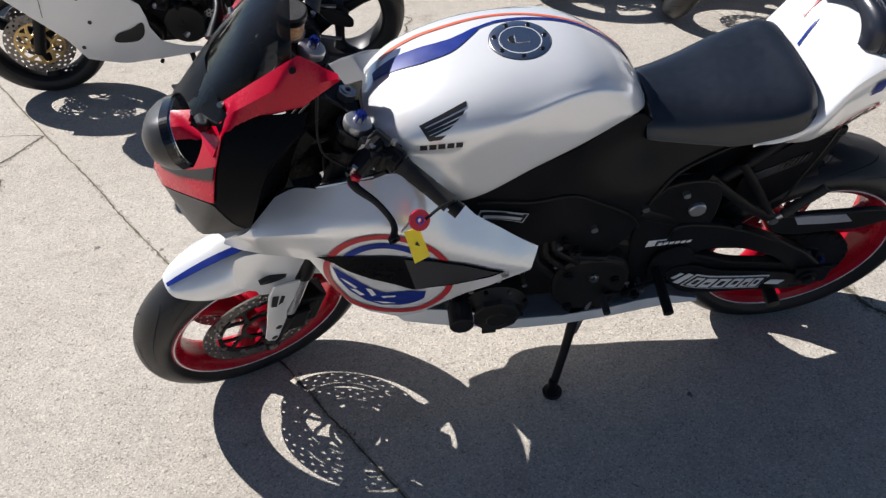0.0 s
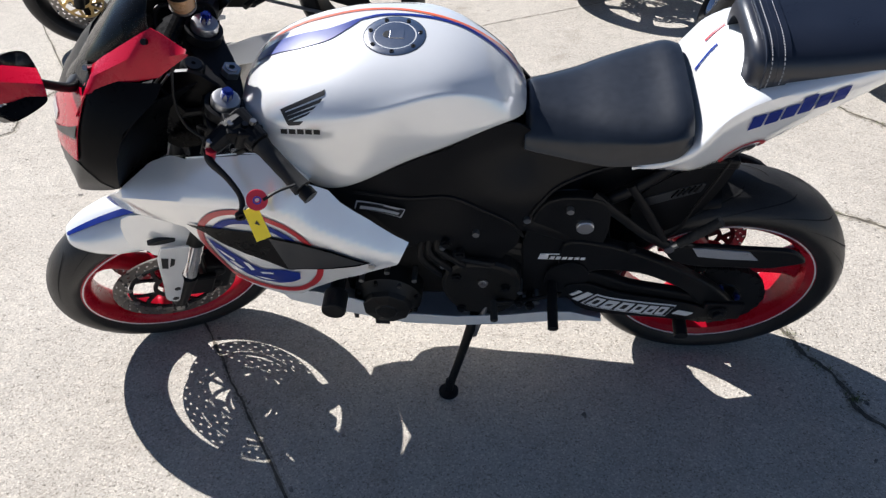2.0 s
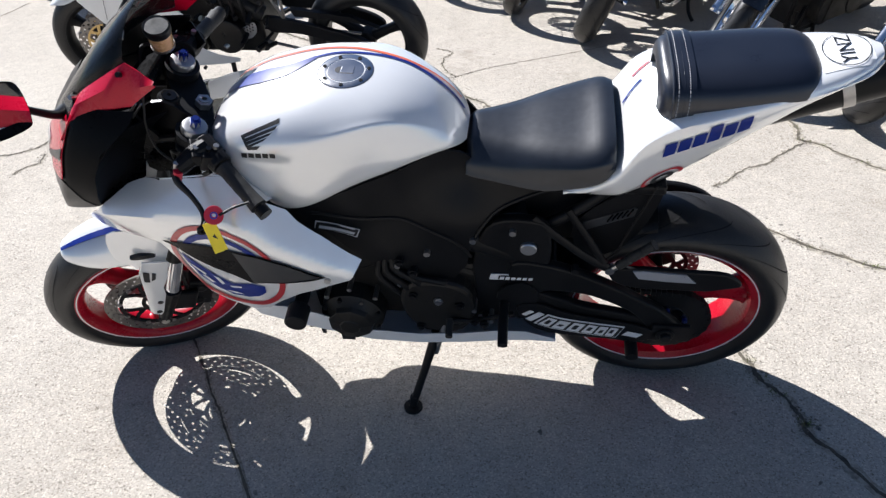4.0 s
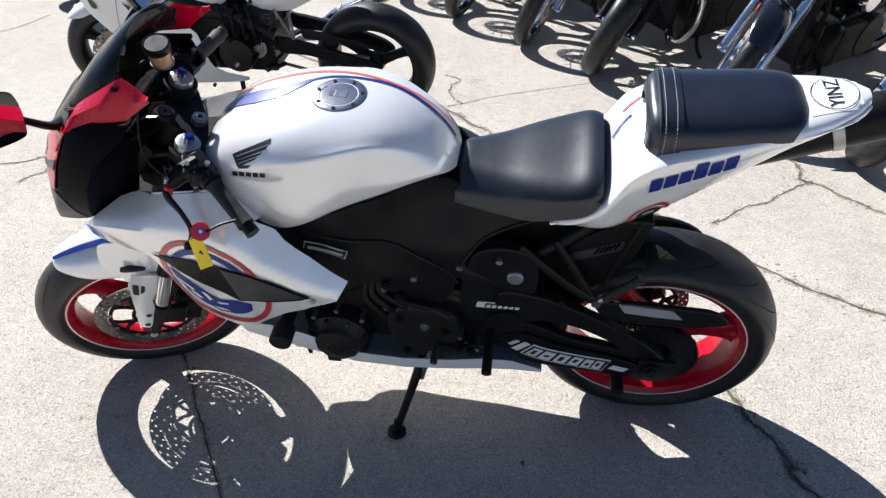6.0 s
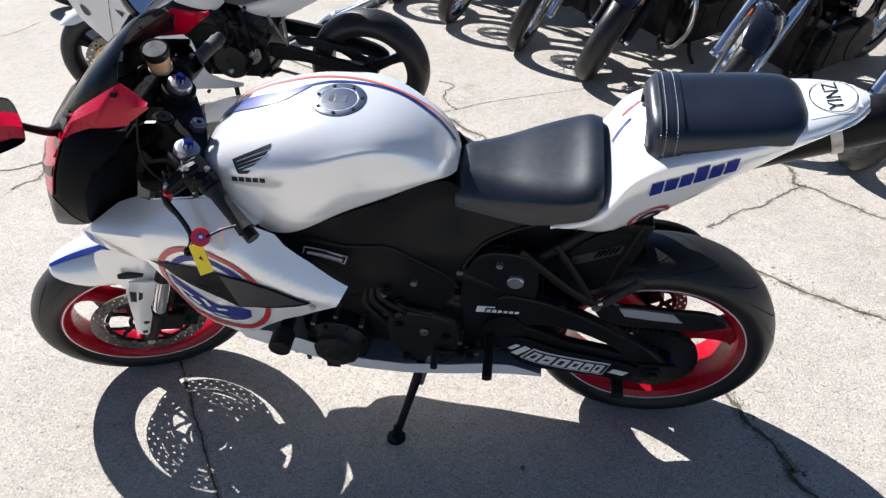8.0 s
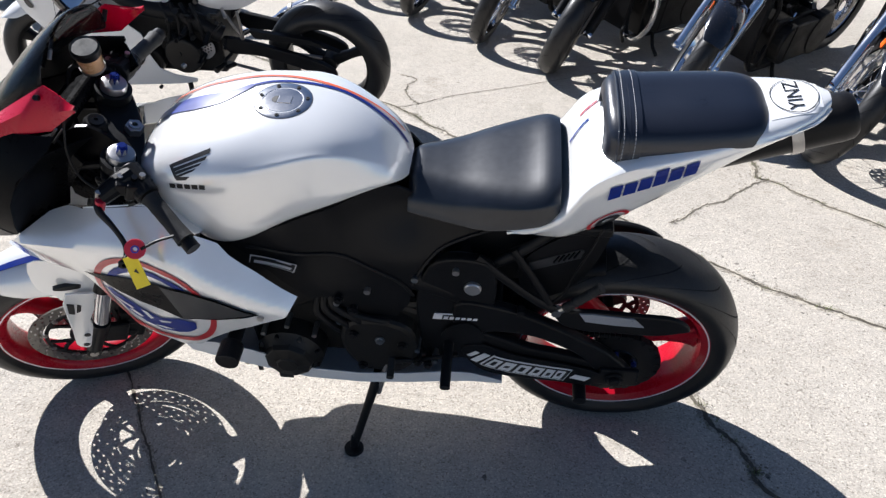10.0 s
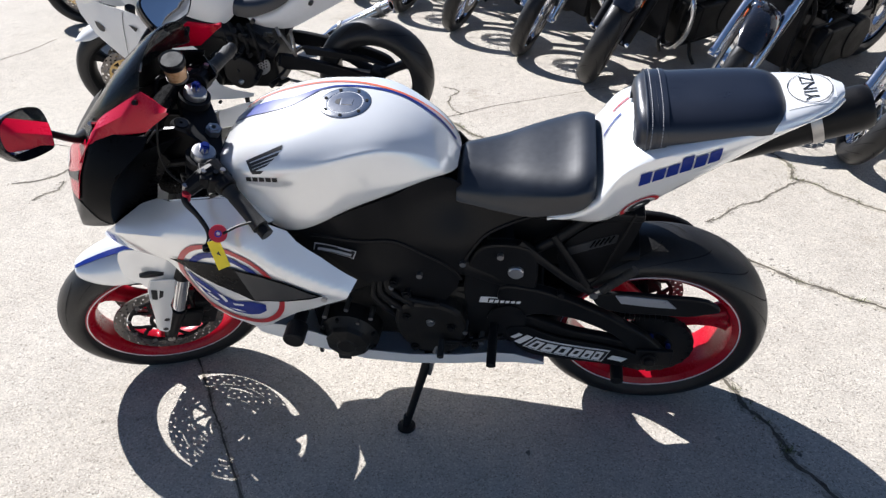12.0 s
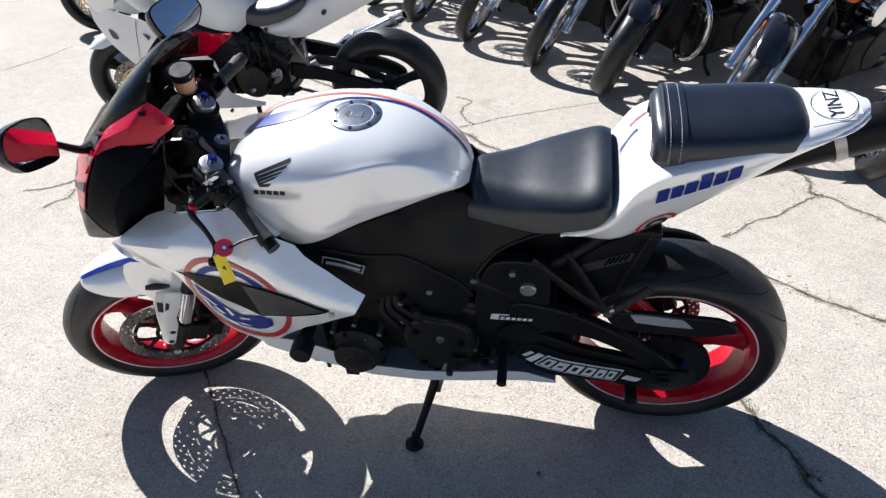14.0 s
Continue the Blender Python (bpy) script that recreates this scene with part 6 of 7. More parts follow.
for pts, w, wob in JOINTS:
    path = spline([(x, y, 0) for x, y in pts], 26)
    rows, edge_rows = [], []
    for i, p in enumerate(path):
        d = (path[min(i + 1, len(path) - 1)] - path[max(i - 1, 0)]).normalized()
        n = Vector((-d.y, d.x, 0))
        off = (noise.noise(p * 9) + 0.5 * noise.noise(p * 31) + 0.3 * noise.noise(p * 75)) * wob
        ww = w * (0.40 + 1.0 * abs(noise.noise(p * 14 + Vector((3, 1, 0)))) + 0.45 * rnd.random())
        eg = [w * (0.9 + 1.3 * abs(noise.noise(p * 22 + Vector((k, 5, 0)))) + 0.7 * rnd.random()) for k in (0, 9)]
        if i in (0, len(path) - 1):
            ww, eg = 0.0008, (0.001, 0.001)
        rows.append([p + n * (off + ww * q) + Vector((0, 0, 0.0022)) for q in (-0.6, 0.6)])
        edge_rows.append([p + n * (off - eg[0]) + Vector((0, 0, 0.0003)), p + n * off + Vector((0, 0, 0.0012)), p + n * (off + eg[1]) + Vector((0, 0, 0.0003))])
        for _ in range(2):
            if rnd.random() < 0.45 * w / 0.006:
                grit.append((p + n * (off + rnd.gauss(0, w * 1.3)) + d * rnd.uniform(-0.03, 0.03), rnd.uniform(0.0012, 0.0046)))
        if w >= 0.012 and rnd.random() < 0.11:
            weeds.append(p + n * off)
        if rnd.random() < 0.10 * w / 0.006:
            chips.append((p + n * (off + rnd.gauss(0, w * 3)), rnd.uniform(0.004, 0.011)))
    part("joint", grid(rows), CRACK, ground, "", smooth=False)
    if w > 0.005:
        part("joint_edge", grid(edge_rows), JOINT_EDGE, ground, "", smooth=False)


def chip_bm(spots):
    """Spalled hollows and dark stones, each a low ragged facet of its own."""
    bm = bmesh.new()
    for p, r in spots:
        a0, long = rnd.uniform(0, 6.28), rnd.uniform(0.35, 0.9)
        ax = Vector((math.cos(a0), math.sin(a0), 0))
        ay = Vector((-ax.y, ax.x, 0))
        mid = bm.verts.new(Vector((p.x, p.y, 0.0021)))
        rim = []
        for k in range(9):
            a = 2 * math.pi * k / 9
            q = rnd.uniform(0.65, 1.2)
            rim.append(bm.verts.new(Vector((p.x, p.y, 0.0004)) + ax * math.cos(a) * r * q + ay * math.sin(a) * r * long * q))
        for k in range(9):
            bm.faces.new((mid, rim[k], rim[(k + 1) % 9]))
    return bm


for _ in range(260):
    chips.append((Vector((rnd.uniform(-3.2, 3.0), rnd.uniform(-1.3, 3.6), 0)), 0.0025 + 0.009 * rnd.random() ** 3))
tagged(part("spalled_chips", chip_bm(chips), CHIP, None, smooth=False), "dark spalled chips in the worn concrete", "chips", kind="stuff")


def pebbles(spots):
    bm = bmesh.new()
    for p, r in spots:
        q = Vector((p.x, p.y, r * 0.3))
        vs = []
        for dx, dy, dz in ((1, 0, 0), (-1, 0, 0), (0, 1, 0), (0, -1, 0), (0, 0, 1), (0, 0, -1)):
            vs.append(bm.verts.new(q + Vector((dx, dy, dz * 0.7)) * r * rnd.uniform(0.6, 1.2)))
        for a_, b_, c_ in ((0, 2, 4), (2, 1, 4), (1, 3, 4), (3, 0, 4), (2, 0, 5), (1, 2, 5), (3, 1, 5), (0, 3, 5)):
            bm.faces.new((vs[a_], vs[b_], vs[c_]))
    return bm


for _ in range(650):
    grit.append((Vector((rnd.uniform(-4, 3), rnd.uniform(-1.2, 4), 0)), rnd.uniform(0.0008, 0.0026)))
g_ob = part("loose_grit", pebbles(grit), PEBBLE, None, smooth=False)
tagged(g_ob, "loose grit scattered over the concrete joints", "grit", kind="stuff")
wb = bmesh.new()
for p in weeds:
    for _ in range(rnd.randint(4, 9)):
        a = rnd.uniform(0, 6.28)
        h, l = rnd.uniform(0.004, 0.016), rnd.uniform(0.006, 0.022)
        q = p + Vector((rnd.gauss(0, 0.012), rnd.gauss(0, 0.008), 0.001))
        tip = q + Vector((math.cos(a) * l, math.sin(a) * l, h))
        side = Vector((-math.sin(a), math.cos(a), 0)) * rnd.uniform(0.001, 0.0022)
        wb.faces.new([wb.verts.new(v) for v in (q - side, q + side, tip)])
tagged(part("weeds", wb, WEED, None, smooth=False), "dry weeds growing in the concrete joints", "weeds", kind="stuff")


GOLD = mat("gold_anodised", (0.50, 0.36, 0.16), 0.35, 0.9, 0.1)


# ---- the second white sport motorcycle behind ----
def simple_wheel(parent, m, R, half, bead, rim_half, rim_mat, name="wheel", spokes=3, disc_y=None, disc_mat=None):
    w = part(name, put(tyre_bm(R, half, bead, 64), m), RUBBER, parent, "black tyre")
    part("tread_groove", put(grooves_bm(R, half, bead, 14, 0.004, 0.5), m), GROOVE, w, "", smooth=False)
    part("rim", put(rim_bm(bead, rim_half, 0.05, spokes, 0.4, 0.034), m), rim_mat, w, "black cast rim" if rim_mat is BLACK_METAL else "cast rim")
    for y in disc_y or ():
        part("brake_disc", put(rotor_bm(0.11, 0.155, 40, 3, y), m), disc_mat or DISC, w, "drilled brake disc", smooth=False, solid=0.005, offset=0)
        part("disc_carrier", put(carrier_bm(0.055, 0.105, y, 6, 0.008), m), disc_mat or GOLD, w, "", smooth=False)
    return w


B2 = pose(-1.295, 2.165, 0, 0, 0, -1.5) @ pose(0, 0, 0, 12.5, 0, 0)
other = thing("motorcycle", B2, "older white sport motorcycle with black wheels and chrome exhaust", "motorcycle")
simple_wheel(other, pose(0.74, 0, 0.316), 0.316, 0.09, 0.219, 0.07, BLACK_METAL, "rear_wheel", 3)
simple_wheel(other, pose(-0.71, 0, 0.30) @ pose(0, 0, 0, 0, 0, 14), 0.30, 0.06, 0.218, 0.046, BLACK_METAL, "front_wheel", 3, (-0.065, 0.065))
for s in (-1, 1):
    part("fork_leg", rod((-0.69, s * 0.105, 0.28), (-0.50, s * 0.105, 0.74), 0.026, 16), BLACK_METAL, other, "black fork leg")
rows = []
for i in range(19):
    a = radians(42 + 92 * i / 18)
    tip = math.sin(min(1, i / 4) * math.pi / 2) * math.sin(min(1, (18 - i) / 4) * math.pi / 2)
    rows.append([((0.322 - 0.05 * tip * (1 - math.cos(u * radians(90)))) * math.cos(a), (0.045 + 0.035 * tip) * math.sin(u * radians(90)), (0.322 - 0.05 * tip * (1 - math.cos(u * radians(90)))) * math.sin(a)) for u in [-1 + j / 4 for j in range(9)]])
part("front_mudguard", put(grid(rows), pose(-0.71, 0, 0.30) @ pose(0, 0, 0, 0, 0, 14)), WHITE_OLD, other, "white front mudguard", solid=0.003)


def flank2(x, z):
    return -(lerp_table([(-0.85, 0.12), (-0.6, 0.21), (-0.3, 0.255), (0, 0.25), (0.2, 0.22)], x) - (0.9 * (z - 0.66) ** 2 if z > 0.66 else 0.22 * (z - 0.66) ** 2))


F2 = [(-0.79, 0.85), (-0.70, 0.825), (-0.56, 0.790), (-0.46, 0.775), (-0.36, 0.750), (-0.26, 0.690), (-0.15, 0.620), (-0.09, 0.565), (-0.083, 0.500), (-0.086, 0.450), (-0.062, 0.372), (0.003, 0.338), (0.108, 0.306), (0.100, 0.286), (-0.06, 0.272), (-0.25, 0.258), (-0.434, 0.289), (-0.482, 0.399), (-0.616, 0.548), (-0.710, 0.620), (-0.775, 0.720)]
VENT = smooth2([(-0.258, 0.388), (-0.235, 0.431), (-0.167, 0.452), (-0.106, 0.480), (-0.119, 0.419), (-0.167, 0.382)], 4)
f2 = part("side_fairing", panel(F2, flank2, 0.04), WHITE_OLD, other, "white full fairing with a dark vent", solid=0.004, offset=-1)
part("side_fairing", put(panel(F2, flank2, 0.04), flip), WHITE_OLD, other, "white full fairing", solid=0.004)
part("vent", panel(VENT, flank2, 0.03, 0.004), DECAL_BLACK, f2, "dark vent opening")
part("vent", panel(smooth2([(-0.672, 0.700), (-0.640, 0.695), (-0.618, 0.668), (-0.630, 0.652), (-0.660, 0.658)], 4), flank2, 0.03, 0.004), DECAL_BLACK, f2, "dark vent opening")
part("vent", panel([(-0.455, 0.705), (-0.405, 0.692), (-0.425, 0.668)], flank2, 0.03, 0.004), DECAL_BLACK, f2, "dark vent opening")
part("panel_joint", panel([(-0.540, 0.520), (-0.537, 0.520), (-0.4725, 0.765), (-0.4755, 0.766)], flank2, 0.03, 0.003), DECAL_BLACK, f2, "panel joint")
for x, z in ((-0.34, 0.62), (-0.33, 0.50), (-0.10, 0.25), (-0.35, 0.74), (-0.42, 0.36)):
    part("fairing_bolt", rod((x, flank2(x, z) - 0.005, z), (x, flank2(x, z) + 0.01, z), 0.009, 10), DECAL_BLACK, f2)
rows = nose_rows([(0.70, -0.80, -0.60, 0.17), (0.78, -0.86, -0.58, 0.19), (0.825, -0.88, -0.56, 0.20)], n=18)
part("front_cowl", grid(rows), WHITE_OLD, other, "white front cowl", solid=0.004)
rows = nose_rows([(0.825, -0.875, -0.56, 0.195), (0.90, -0.86, -0.52, 0.185), (0.98, -0.80, -0.50, 0.16)], n=18)
part("upper_cowl", grid(rows), BLACK_GLOSS, other, "gloss black upper cowl", solid=0.004)
part("tank_shell", grid([[(x, s_ * y, z) for s_, y, z in ((-1, w * 0.85, zl), (-1, w, zl * 0.6 + zt * 0.4), (-1, w * 0.72, zt - 0.018), (1, 0.0, zt), (1, w * 0.72, zt - 0.018), (1, w, zl * 0.6 + zt * 0.4), (1, w * 0.85, zl))] for x, w, zl, zt in ((-0.40, 0.13, 0.80, 0.92), (-0.29, 0.175, 0.770, 0.97), (-0.17, 0.185, 0.722, 0.99), (-0.06, 0.180, 0.664, 0.97), (0.02, 0.165, 0.660, 0.91), (0.075, 0.13, 0.71, 0.85), (0.12, 0.07, 0.76, 0.80))]), WHITE_OLD, other, "white fuel tank", sub=2)
rows2 = []
for x, w, zt, zb in ((0.03, 0.10, 0.79, 0.71), (0.145, 0.145, 0.79, 0.695), (0.263, 0.150, 0.81, 0.735), (0.353, 0.145, 0.85, 0.769), (0.41, 0.13, 0.88, 0.81)):
    rows2.append([(x, -w, zb), (x, -w, zt - 0.03), (x, -w * 0.8, zt), (x, 0, zt + 0.005), (x, w * 0.8, zt), (x, w, zt - 0.03), (x, w, zb)])
part("seat", grid(rows2), LEATHER, other, "black vinyl seat", sub=1)
rows2 = []
for x, w, zt, zb in ((0.135, 0.135, 0.713, 0.700), (0.17, 0.150, 0.710, 0.655), (0.272, 0.155, 0.742, 0.640), (0.368, 0.155, 0.80, 0.640), (0.434, 0.150, 0.865, 0.672), (0.549, 0.140, 0.90, 0.730), (0.70, 0.115, 0.92, 0.80), (0.86, 0.06, 0.94, 0.88)):
    rows2.append([(x, -w * 0.8, zb), (x, -w, (zt + zb) / 2), (x, -w * 0.85, zt), (x, 0, zt + 0.01), (x, w * 0.85, zt), (x, w, (zt + zb) / 2), (x, w * 0.8, zb)])
t2 = part("tail_fairing", grid(rows2), WHITE_OLD, other, "white tail fairing", sub=1)
for x, y, z in ((0.179, -0.152, 0.690), (0.506, -0.152, 0.790)):
    part("tail_bolt", rod((x, y - 0.004, z), (x, y + 0.02, z), 0.011, 12), DECAL_BLACK, t2)
part("frame", merge(tube([(-0.36, -0.08, 0.80), (-0.15, -0.135, 0.67), (0.08, -0.13, 0.61), (0.25, -0.11, 0.50)], 0.045, 10), tube([(-0.36, 0.08, 0.80), (-0.15, 0.135, 0.67), (0.08, 0.13, 0.61), (0.25, 0.11, 0.50)], 0.045, 10)), BLACK_METAL, other, "black frame")
e2 = part("engine", merge(box((-0.26, -0.13, 0.30), (0.24, 0.13, 0.60)), rod((0.06, -0.20, 0.42), (0.06, 0.2, 0.42), 0.095, 22), rod((-0.14, -0.19, 0.38), (-0.14, 0.19, 0.38), 0.08, 22)), ENGINE, other, "dark engine block", bevel=0.012, smooth=False)
rnd = random.Random(11)
for k in range(34):
    x, z = rnd.uniform(-0.06, 0.30), rnd.uniform(0.36, 0.66)
    if 0.10 < x < 0.24 and z < 0.51:
        continue
    part("engine_detail", merge(rod((x, -0.15, z), (x + rnd.uniform(-0.05, 0.05), -0.19 - rnd.random() * 0.02, z + rnd.uniform(-0.04, 0.04)), rnd.uniform(0.006, 0.016), 8)), rnd.choice((BLACK_METAL, BLACK_METAL, STEEL, ENGINE)), e2)
for k in range(4):
    part("hose", tube([(0.0 + 0.05 * k, -0.15, 0.68), (0.03 + 0.05 * k, -0.18, 0.60), (0.0 + 0.06 * k, -0.17, 0.50)], 0.010, 8), BLACK_SATIN, e2)
arm2 = smooth2([(0.26, 0.50), (0.45, 0.47), (0.70, 0.40), (0.80, 0.345), (0.80, 0.30), (0.70, 0.325), (0.45, 0.405), (0.28, 0.42)], 4)
part("swingarm", merge(plate(arm2, -0.14, -0.11), plate(arm2, 0.11, 0.14)), BLACK_METAL, other, "black swingarm", bevel=0.006, smooth=False)
part("chain_guard", plate([(0.40, 0.54), (0.70, 0.50), (0.84, 0.44), (0.70, 0.475), (0.42, 0.50)], -0.13, -0.10), BLACK_SATIN, other, "black chain guard", smooth=False)
part("chain", merge(rod((0.2, -0.11, 0.46), (0.74, -0.11, 0.40), 0.009, 6), rod((0.2, -0.11, 0.36), (0.74, -0.11, 0.225), 0.009, 6)), STEEL, other, "steel chain", smooth=False)
hp = part("heel_plate", plate(smooth2([(0.13, 0.440), (0.17, 0.466), (0.212, 0.482), (0.214, 0.43), (0.175, 0.395), (0.140, 0.400)], 4), -0.162, -0.156), ALU, other, "perforated silver heel plate", bevel=0.002, smooth=False)
for i in range(4):
    for j in range(3):
        x, z = 0.150 + 0.016 * i + 0.002 * j, 0.418 + 0.008 * i + 0.016 * j
        part("hole", rod((x, -0.1635, z), (x, -0.1622, z), 0.0045, 8), DECAL_BLACK, hp)
part("foot_peg", rod((0.16, -0.15, 0.42), (0.16, -0.25, 0.41), 0.012), BLACK_METAL, other, "black foot peg")
part("footrest_hanger", merge(tube([(0.292, -0.13, 0.64), (0.335, -0.15, 0.58), (0.370, -0.152, 0.505)], 0.007, 8), tube([(0.362, -0.13, 0.64), (0.373, -0.15, 0.575), (0.372, -0.152, 0.505)], 0.007, 8)), DISC, other, "silver footrest hanger")
for s_ in (-1,):
    part("side_stand", tube([(0.02, -0.13, 0.26), (0.04, -0.19, 0.12), (0.05, -0.245, 0.050)], 0.013, 8), BLACK_METAL, other, "black side stand")
c2 = Matrix.Translation((0.30, 0.17, 0.385)) @ Vector((0.50, 0.0, 0.236)).to_track_quat("Y", "Z").to_matrix().to_4x4()
can2 = part("exhaust", put(lathe([(0.020, -0.2), (0.020, 0.15), (0.036, 0.21), (0.037, 0.24), (0.037, 0.55), (0.032, 0.575), (0.022, 0.575)], 32), c2), CHROME, other, "polished chrome exhaust can")
part("exhaust_band", put(ring(0.037, 0.041, 0.50, 0.53, 32), c2), STEEL, can2)
part("exhaust_strap", put(ring(0.037, 0.041, 0.25, 0.27, 32), c2), STEEL, can2)
for s_ in (-1, 1):
    ms = part("mirror", tube([(-0.72, s_ * 0.14, 1.02), (-0.68, s_ * 0.26, 1.08)], 0.008, 8, 2), BLACK_SATIN, other, "black mirror")
    part("mirror_shell", put(lathe([(0.0, 0.03), (0.05, 0.02), (0.06, 0.0), (0.0, -0.004)], 20), Matrix.Translation((-0.66, s_ * 0.31, 1.10)) @ pose(0, 0, 0, 10, 0, 80)), BLACK_GLOSS, ms)
part("windscreen", grid([[(x, y, z + zz) for y, zz in ((-w, 0), (-w * 0.7, h * 0.7), (0, h), (w * 0.7, h * 0.7), (w, 0))] for x, z, w, h in ((-0.74, 1.04, 0.14, 0.03), (-0.62, 1.07, 0.15, 0.07), (-0.50, 1.09, 0.14, 0.10))]), SCREEN, other, "smoked windscreen", solid=0.003, sub=1)


copy_thing(other, pose(-2.95, 4.30, 0, 0, 0, -1.5) @ pose(0, 0, 0, 12.5, 0, 0))


# ---- the row of dark cruisers ----
def spoke_wheel(parent, m, R, half, bead, n=24, label="black tyre on a wire wheel"):
    w = part("wheel", put(tyre_bm(R, half, bead, 56), m), RUBBER, parent, label)
    part("tread_groove", put(grooves_bm(R, half, bead, 22, 0.004, 0.25), m), GROOVE, w, "", smooth=False)
    prof = [(bead + 0.008, -half * 0.62), (bead - 0.004, -half * 0.64), (bead - 0.014, -half * 0.3), (bead - 0.018, 0), (bead - 0.014, half * 0.3), (bead - 0.004, half * 0.64), (bead + 0.008, half * 0.62)]
    part("rim", put(lathe(prof, 56), m), CHROME, w, "chrome rim")
    part("hub", put(lathe([(0.0, -0.05), (0.035, -0.05), (0.04, -0.035), (0.025, -0.02), (0.025, 0.02), (0.04, 0.035), (0.035, 0.05), (0.0, 0.05)], 24), m), CHROME, w, "chrome hub")
    sp = []
    for k in range(n):
        a = 2 * math.pi * k / n
        s_ = 1 if k % 2 else -1
        b = a + (0.5 if (k // 2) % 2 else -0.5)
        sp.append(rod((0.037 * math.cos(a), s_ * 0.036, 0.037 * math.sin(a)), ((bead - 0.012) * math.cos(b), 0, (bead - 0.012) * math.sin(b)), 0.0024, 5))
    part("spokes", put(merge(*sp), m), CHROME, w, "wire spokes", smooth=False)
    part("brake_disc", put(rotor_bm(0.09, 0.145, 36, 3, -0.062), m), DISC, w, "", smooth=False, solid=0.005, offset=0)
    return w


def cast_wheel(parent, m, R, half, bead):
    return simple_wheel(parent, m, R, half, bead, half * 0.65, BLACK_METAL, "wheel", 5, (-0.07,), DISC)


STEM, TURN = Vector((0.50, 0, 0.86)), 28.0


def cruiser(label, cast, fender, paint, guard, boxy):
    """A cruiser whose front axle stands over the origin; x runs to its rear."""
    c = thing("cruiser_motorcycle", Matrix.Identity(4), label, "motorcycle", "row of parked cruisers")
    R, half, bead = (0.325, 0.055, 0.245) if not cast else (0.32, 0.068, 0.225)
    fm = pose(0, 0, R) @ pose(0, 0, 0, 0, 0, 4)
    (cast_wheel if cast else spoke_wheel)(c, fm, R, half, bead)
    front = list(c.children)
    (cast_wheel if cast else spoke_wheel)(c, pose(1.62, 0, 0.32), 0.32, 0.075, 0.215)
    rake = Vector((0.53, 0, 0.85)).normalized()
    for s in (-1, 1):
        y = s * 0.105
        base = Vector((0.0, y, R - 0.02))
        part("fork_slider", rod(base, base + rake * 0.40, 0.031, 18), CHROME if not guard else BLACK_METAL, c, "fork slider")
        part("fork_tube", rod(base + rake * 0.38, base + rake * 0.82, 0.0235, 16), CHROME, c, "chrome fork tube")
        part("fork_cover", rod(base + rake * 0.56, base + rake * 0.74, 0.034, 16), CHROME if boxy else BLACK_METAL, c, "fork cover")
        part("axle_nut", rod((0, s * 0.085, R), (0, s * 0.135, R), 0.02, 12), CHROME, c)
    part("fork_clamp", merge(put(box((-0.04, -0.15, -0.02), (0.05, 0.15, 0.02)), Matrix.Translation(Vector((0, 0, R)) + rake * 0.80) @ pose(0, 0, 0, 0, 32, 0)), put(box((-0.04, -0.15, -0.02), (0.05, 0.15, 0.02)), Matrix.Translation(Vector((0, 0, R)) + rake * 0.58) @ pose(0, 0, 0, 0, 32, 0))), BLACK_METAL, c, "", bevel=0.006, smooth=False)
    if fender:
        rows = []
        for i in range(17):
            a = radians(15 + fender * i / 16)
            tip = math.sin(min(1, i / 3) * math.pi / 2) * math.sin(min(1, (16 - i) / 3) * math.pi / 2)
            rows.append([((R + 0.02 - 0.045 * tip * (1 - math.cos(u * radians(90)))) * math.cos(a), (0.05 + 0.03 * tip) * math.sin(u * radians(90)), (R + 0.02 - 0.045 * tip * (1 - math.cos(u * radians(90)))) * math.sin(a)) for u in [-1 + j / 4 for j in range(9)]])
        fg = part("front_mudguard", put(grid(rows), fm), paint, c, "front mudguard", solid=0.003)
        for s in (-1, 1):
            part("reflector", put(box((-0.02, s * 0.084, 0.255), (0.025, s * 0.090, 0.285)), fm), AMBER, fg, "amber reflector", smooth=False)
    top = Vector((0, 0, R)) + rake * 0.86
    hl = Vector((0.30, 0, R + 0.50))
    part("headlight", put(lathe([(0.0, -0.10), (0.04, -0.098), (0.08, -0.06), (0.092, 0.0), (0.090, 0.03)], 28), Matrix.Translation(hl) @ pose(0, 0, 0, 0, 0, 90)), CHROME if not boxy else BLACK_GLOSS, c, "headlight shell")
    part("lens", put(lathe([(0.0, 0.045), (0.05, 0.04), (0.086, 0.03)], 28), Matrix.Translation(hl) @ pose(0, 0, 0, 0, 0, 90)), LENS, c.children[-1], "glass lens")
    for s in (-1, 1):
        part("turn_signal", put(lathe([(0.0, -0.04), (0.03, -0.03), (0.036, 0.0), (0.0, 0.006)], 18), Matrix.Translation(hl + Vector((0.02, s * 0.20, -0.02))) @ pose(0, 0, 0, 0, 0, 90)), AMBER, c, "amber turn signal")
        part("signal_stalk", rod(hl + Vector((0.03, s * 0.09, -0.02)), hl + Vector((0.03, s * 0.19, -0.02)), 0.008, 8), CHROME, c)
    part("handlebar", tube([top + Vector((0.28, -0.42, 0.13)), top + Vector((0.14, -0.32, 0.17)), top + Vector((0.02, -0.10, 0.06)), top + Vector((0.02, 0.10, 0.06)), top + Vector((0.14, 0.32, 0.17)), top + Vector((0.28, 0.42, 0.13))], 0.0125, 10), CHROME, c, "wide chrome handlebar")
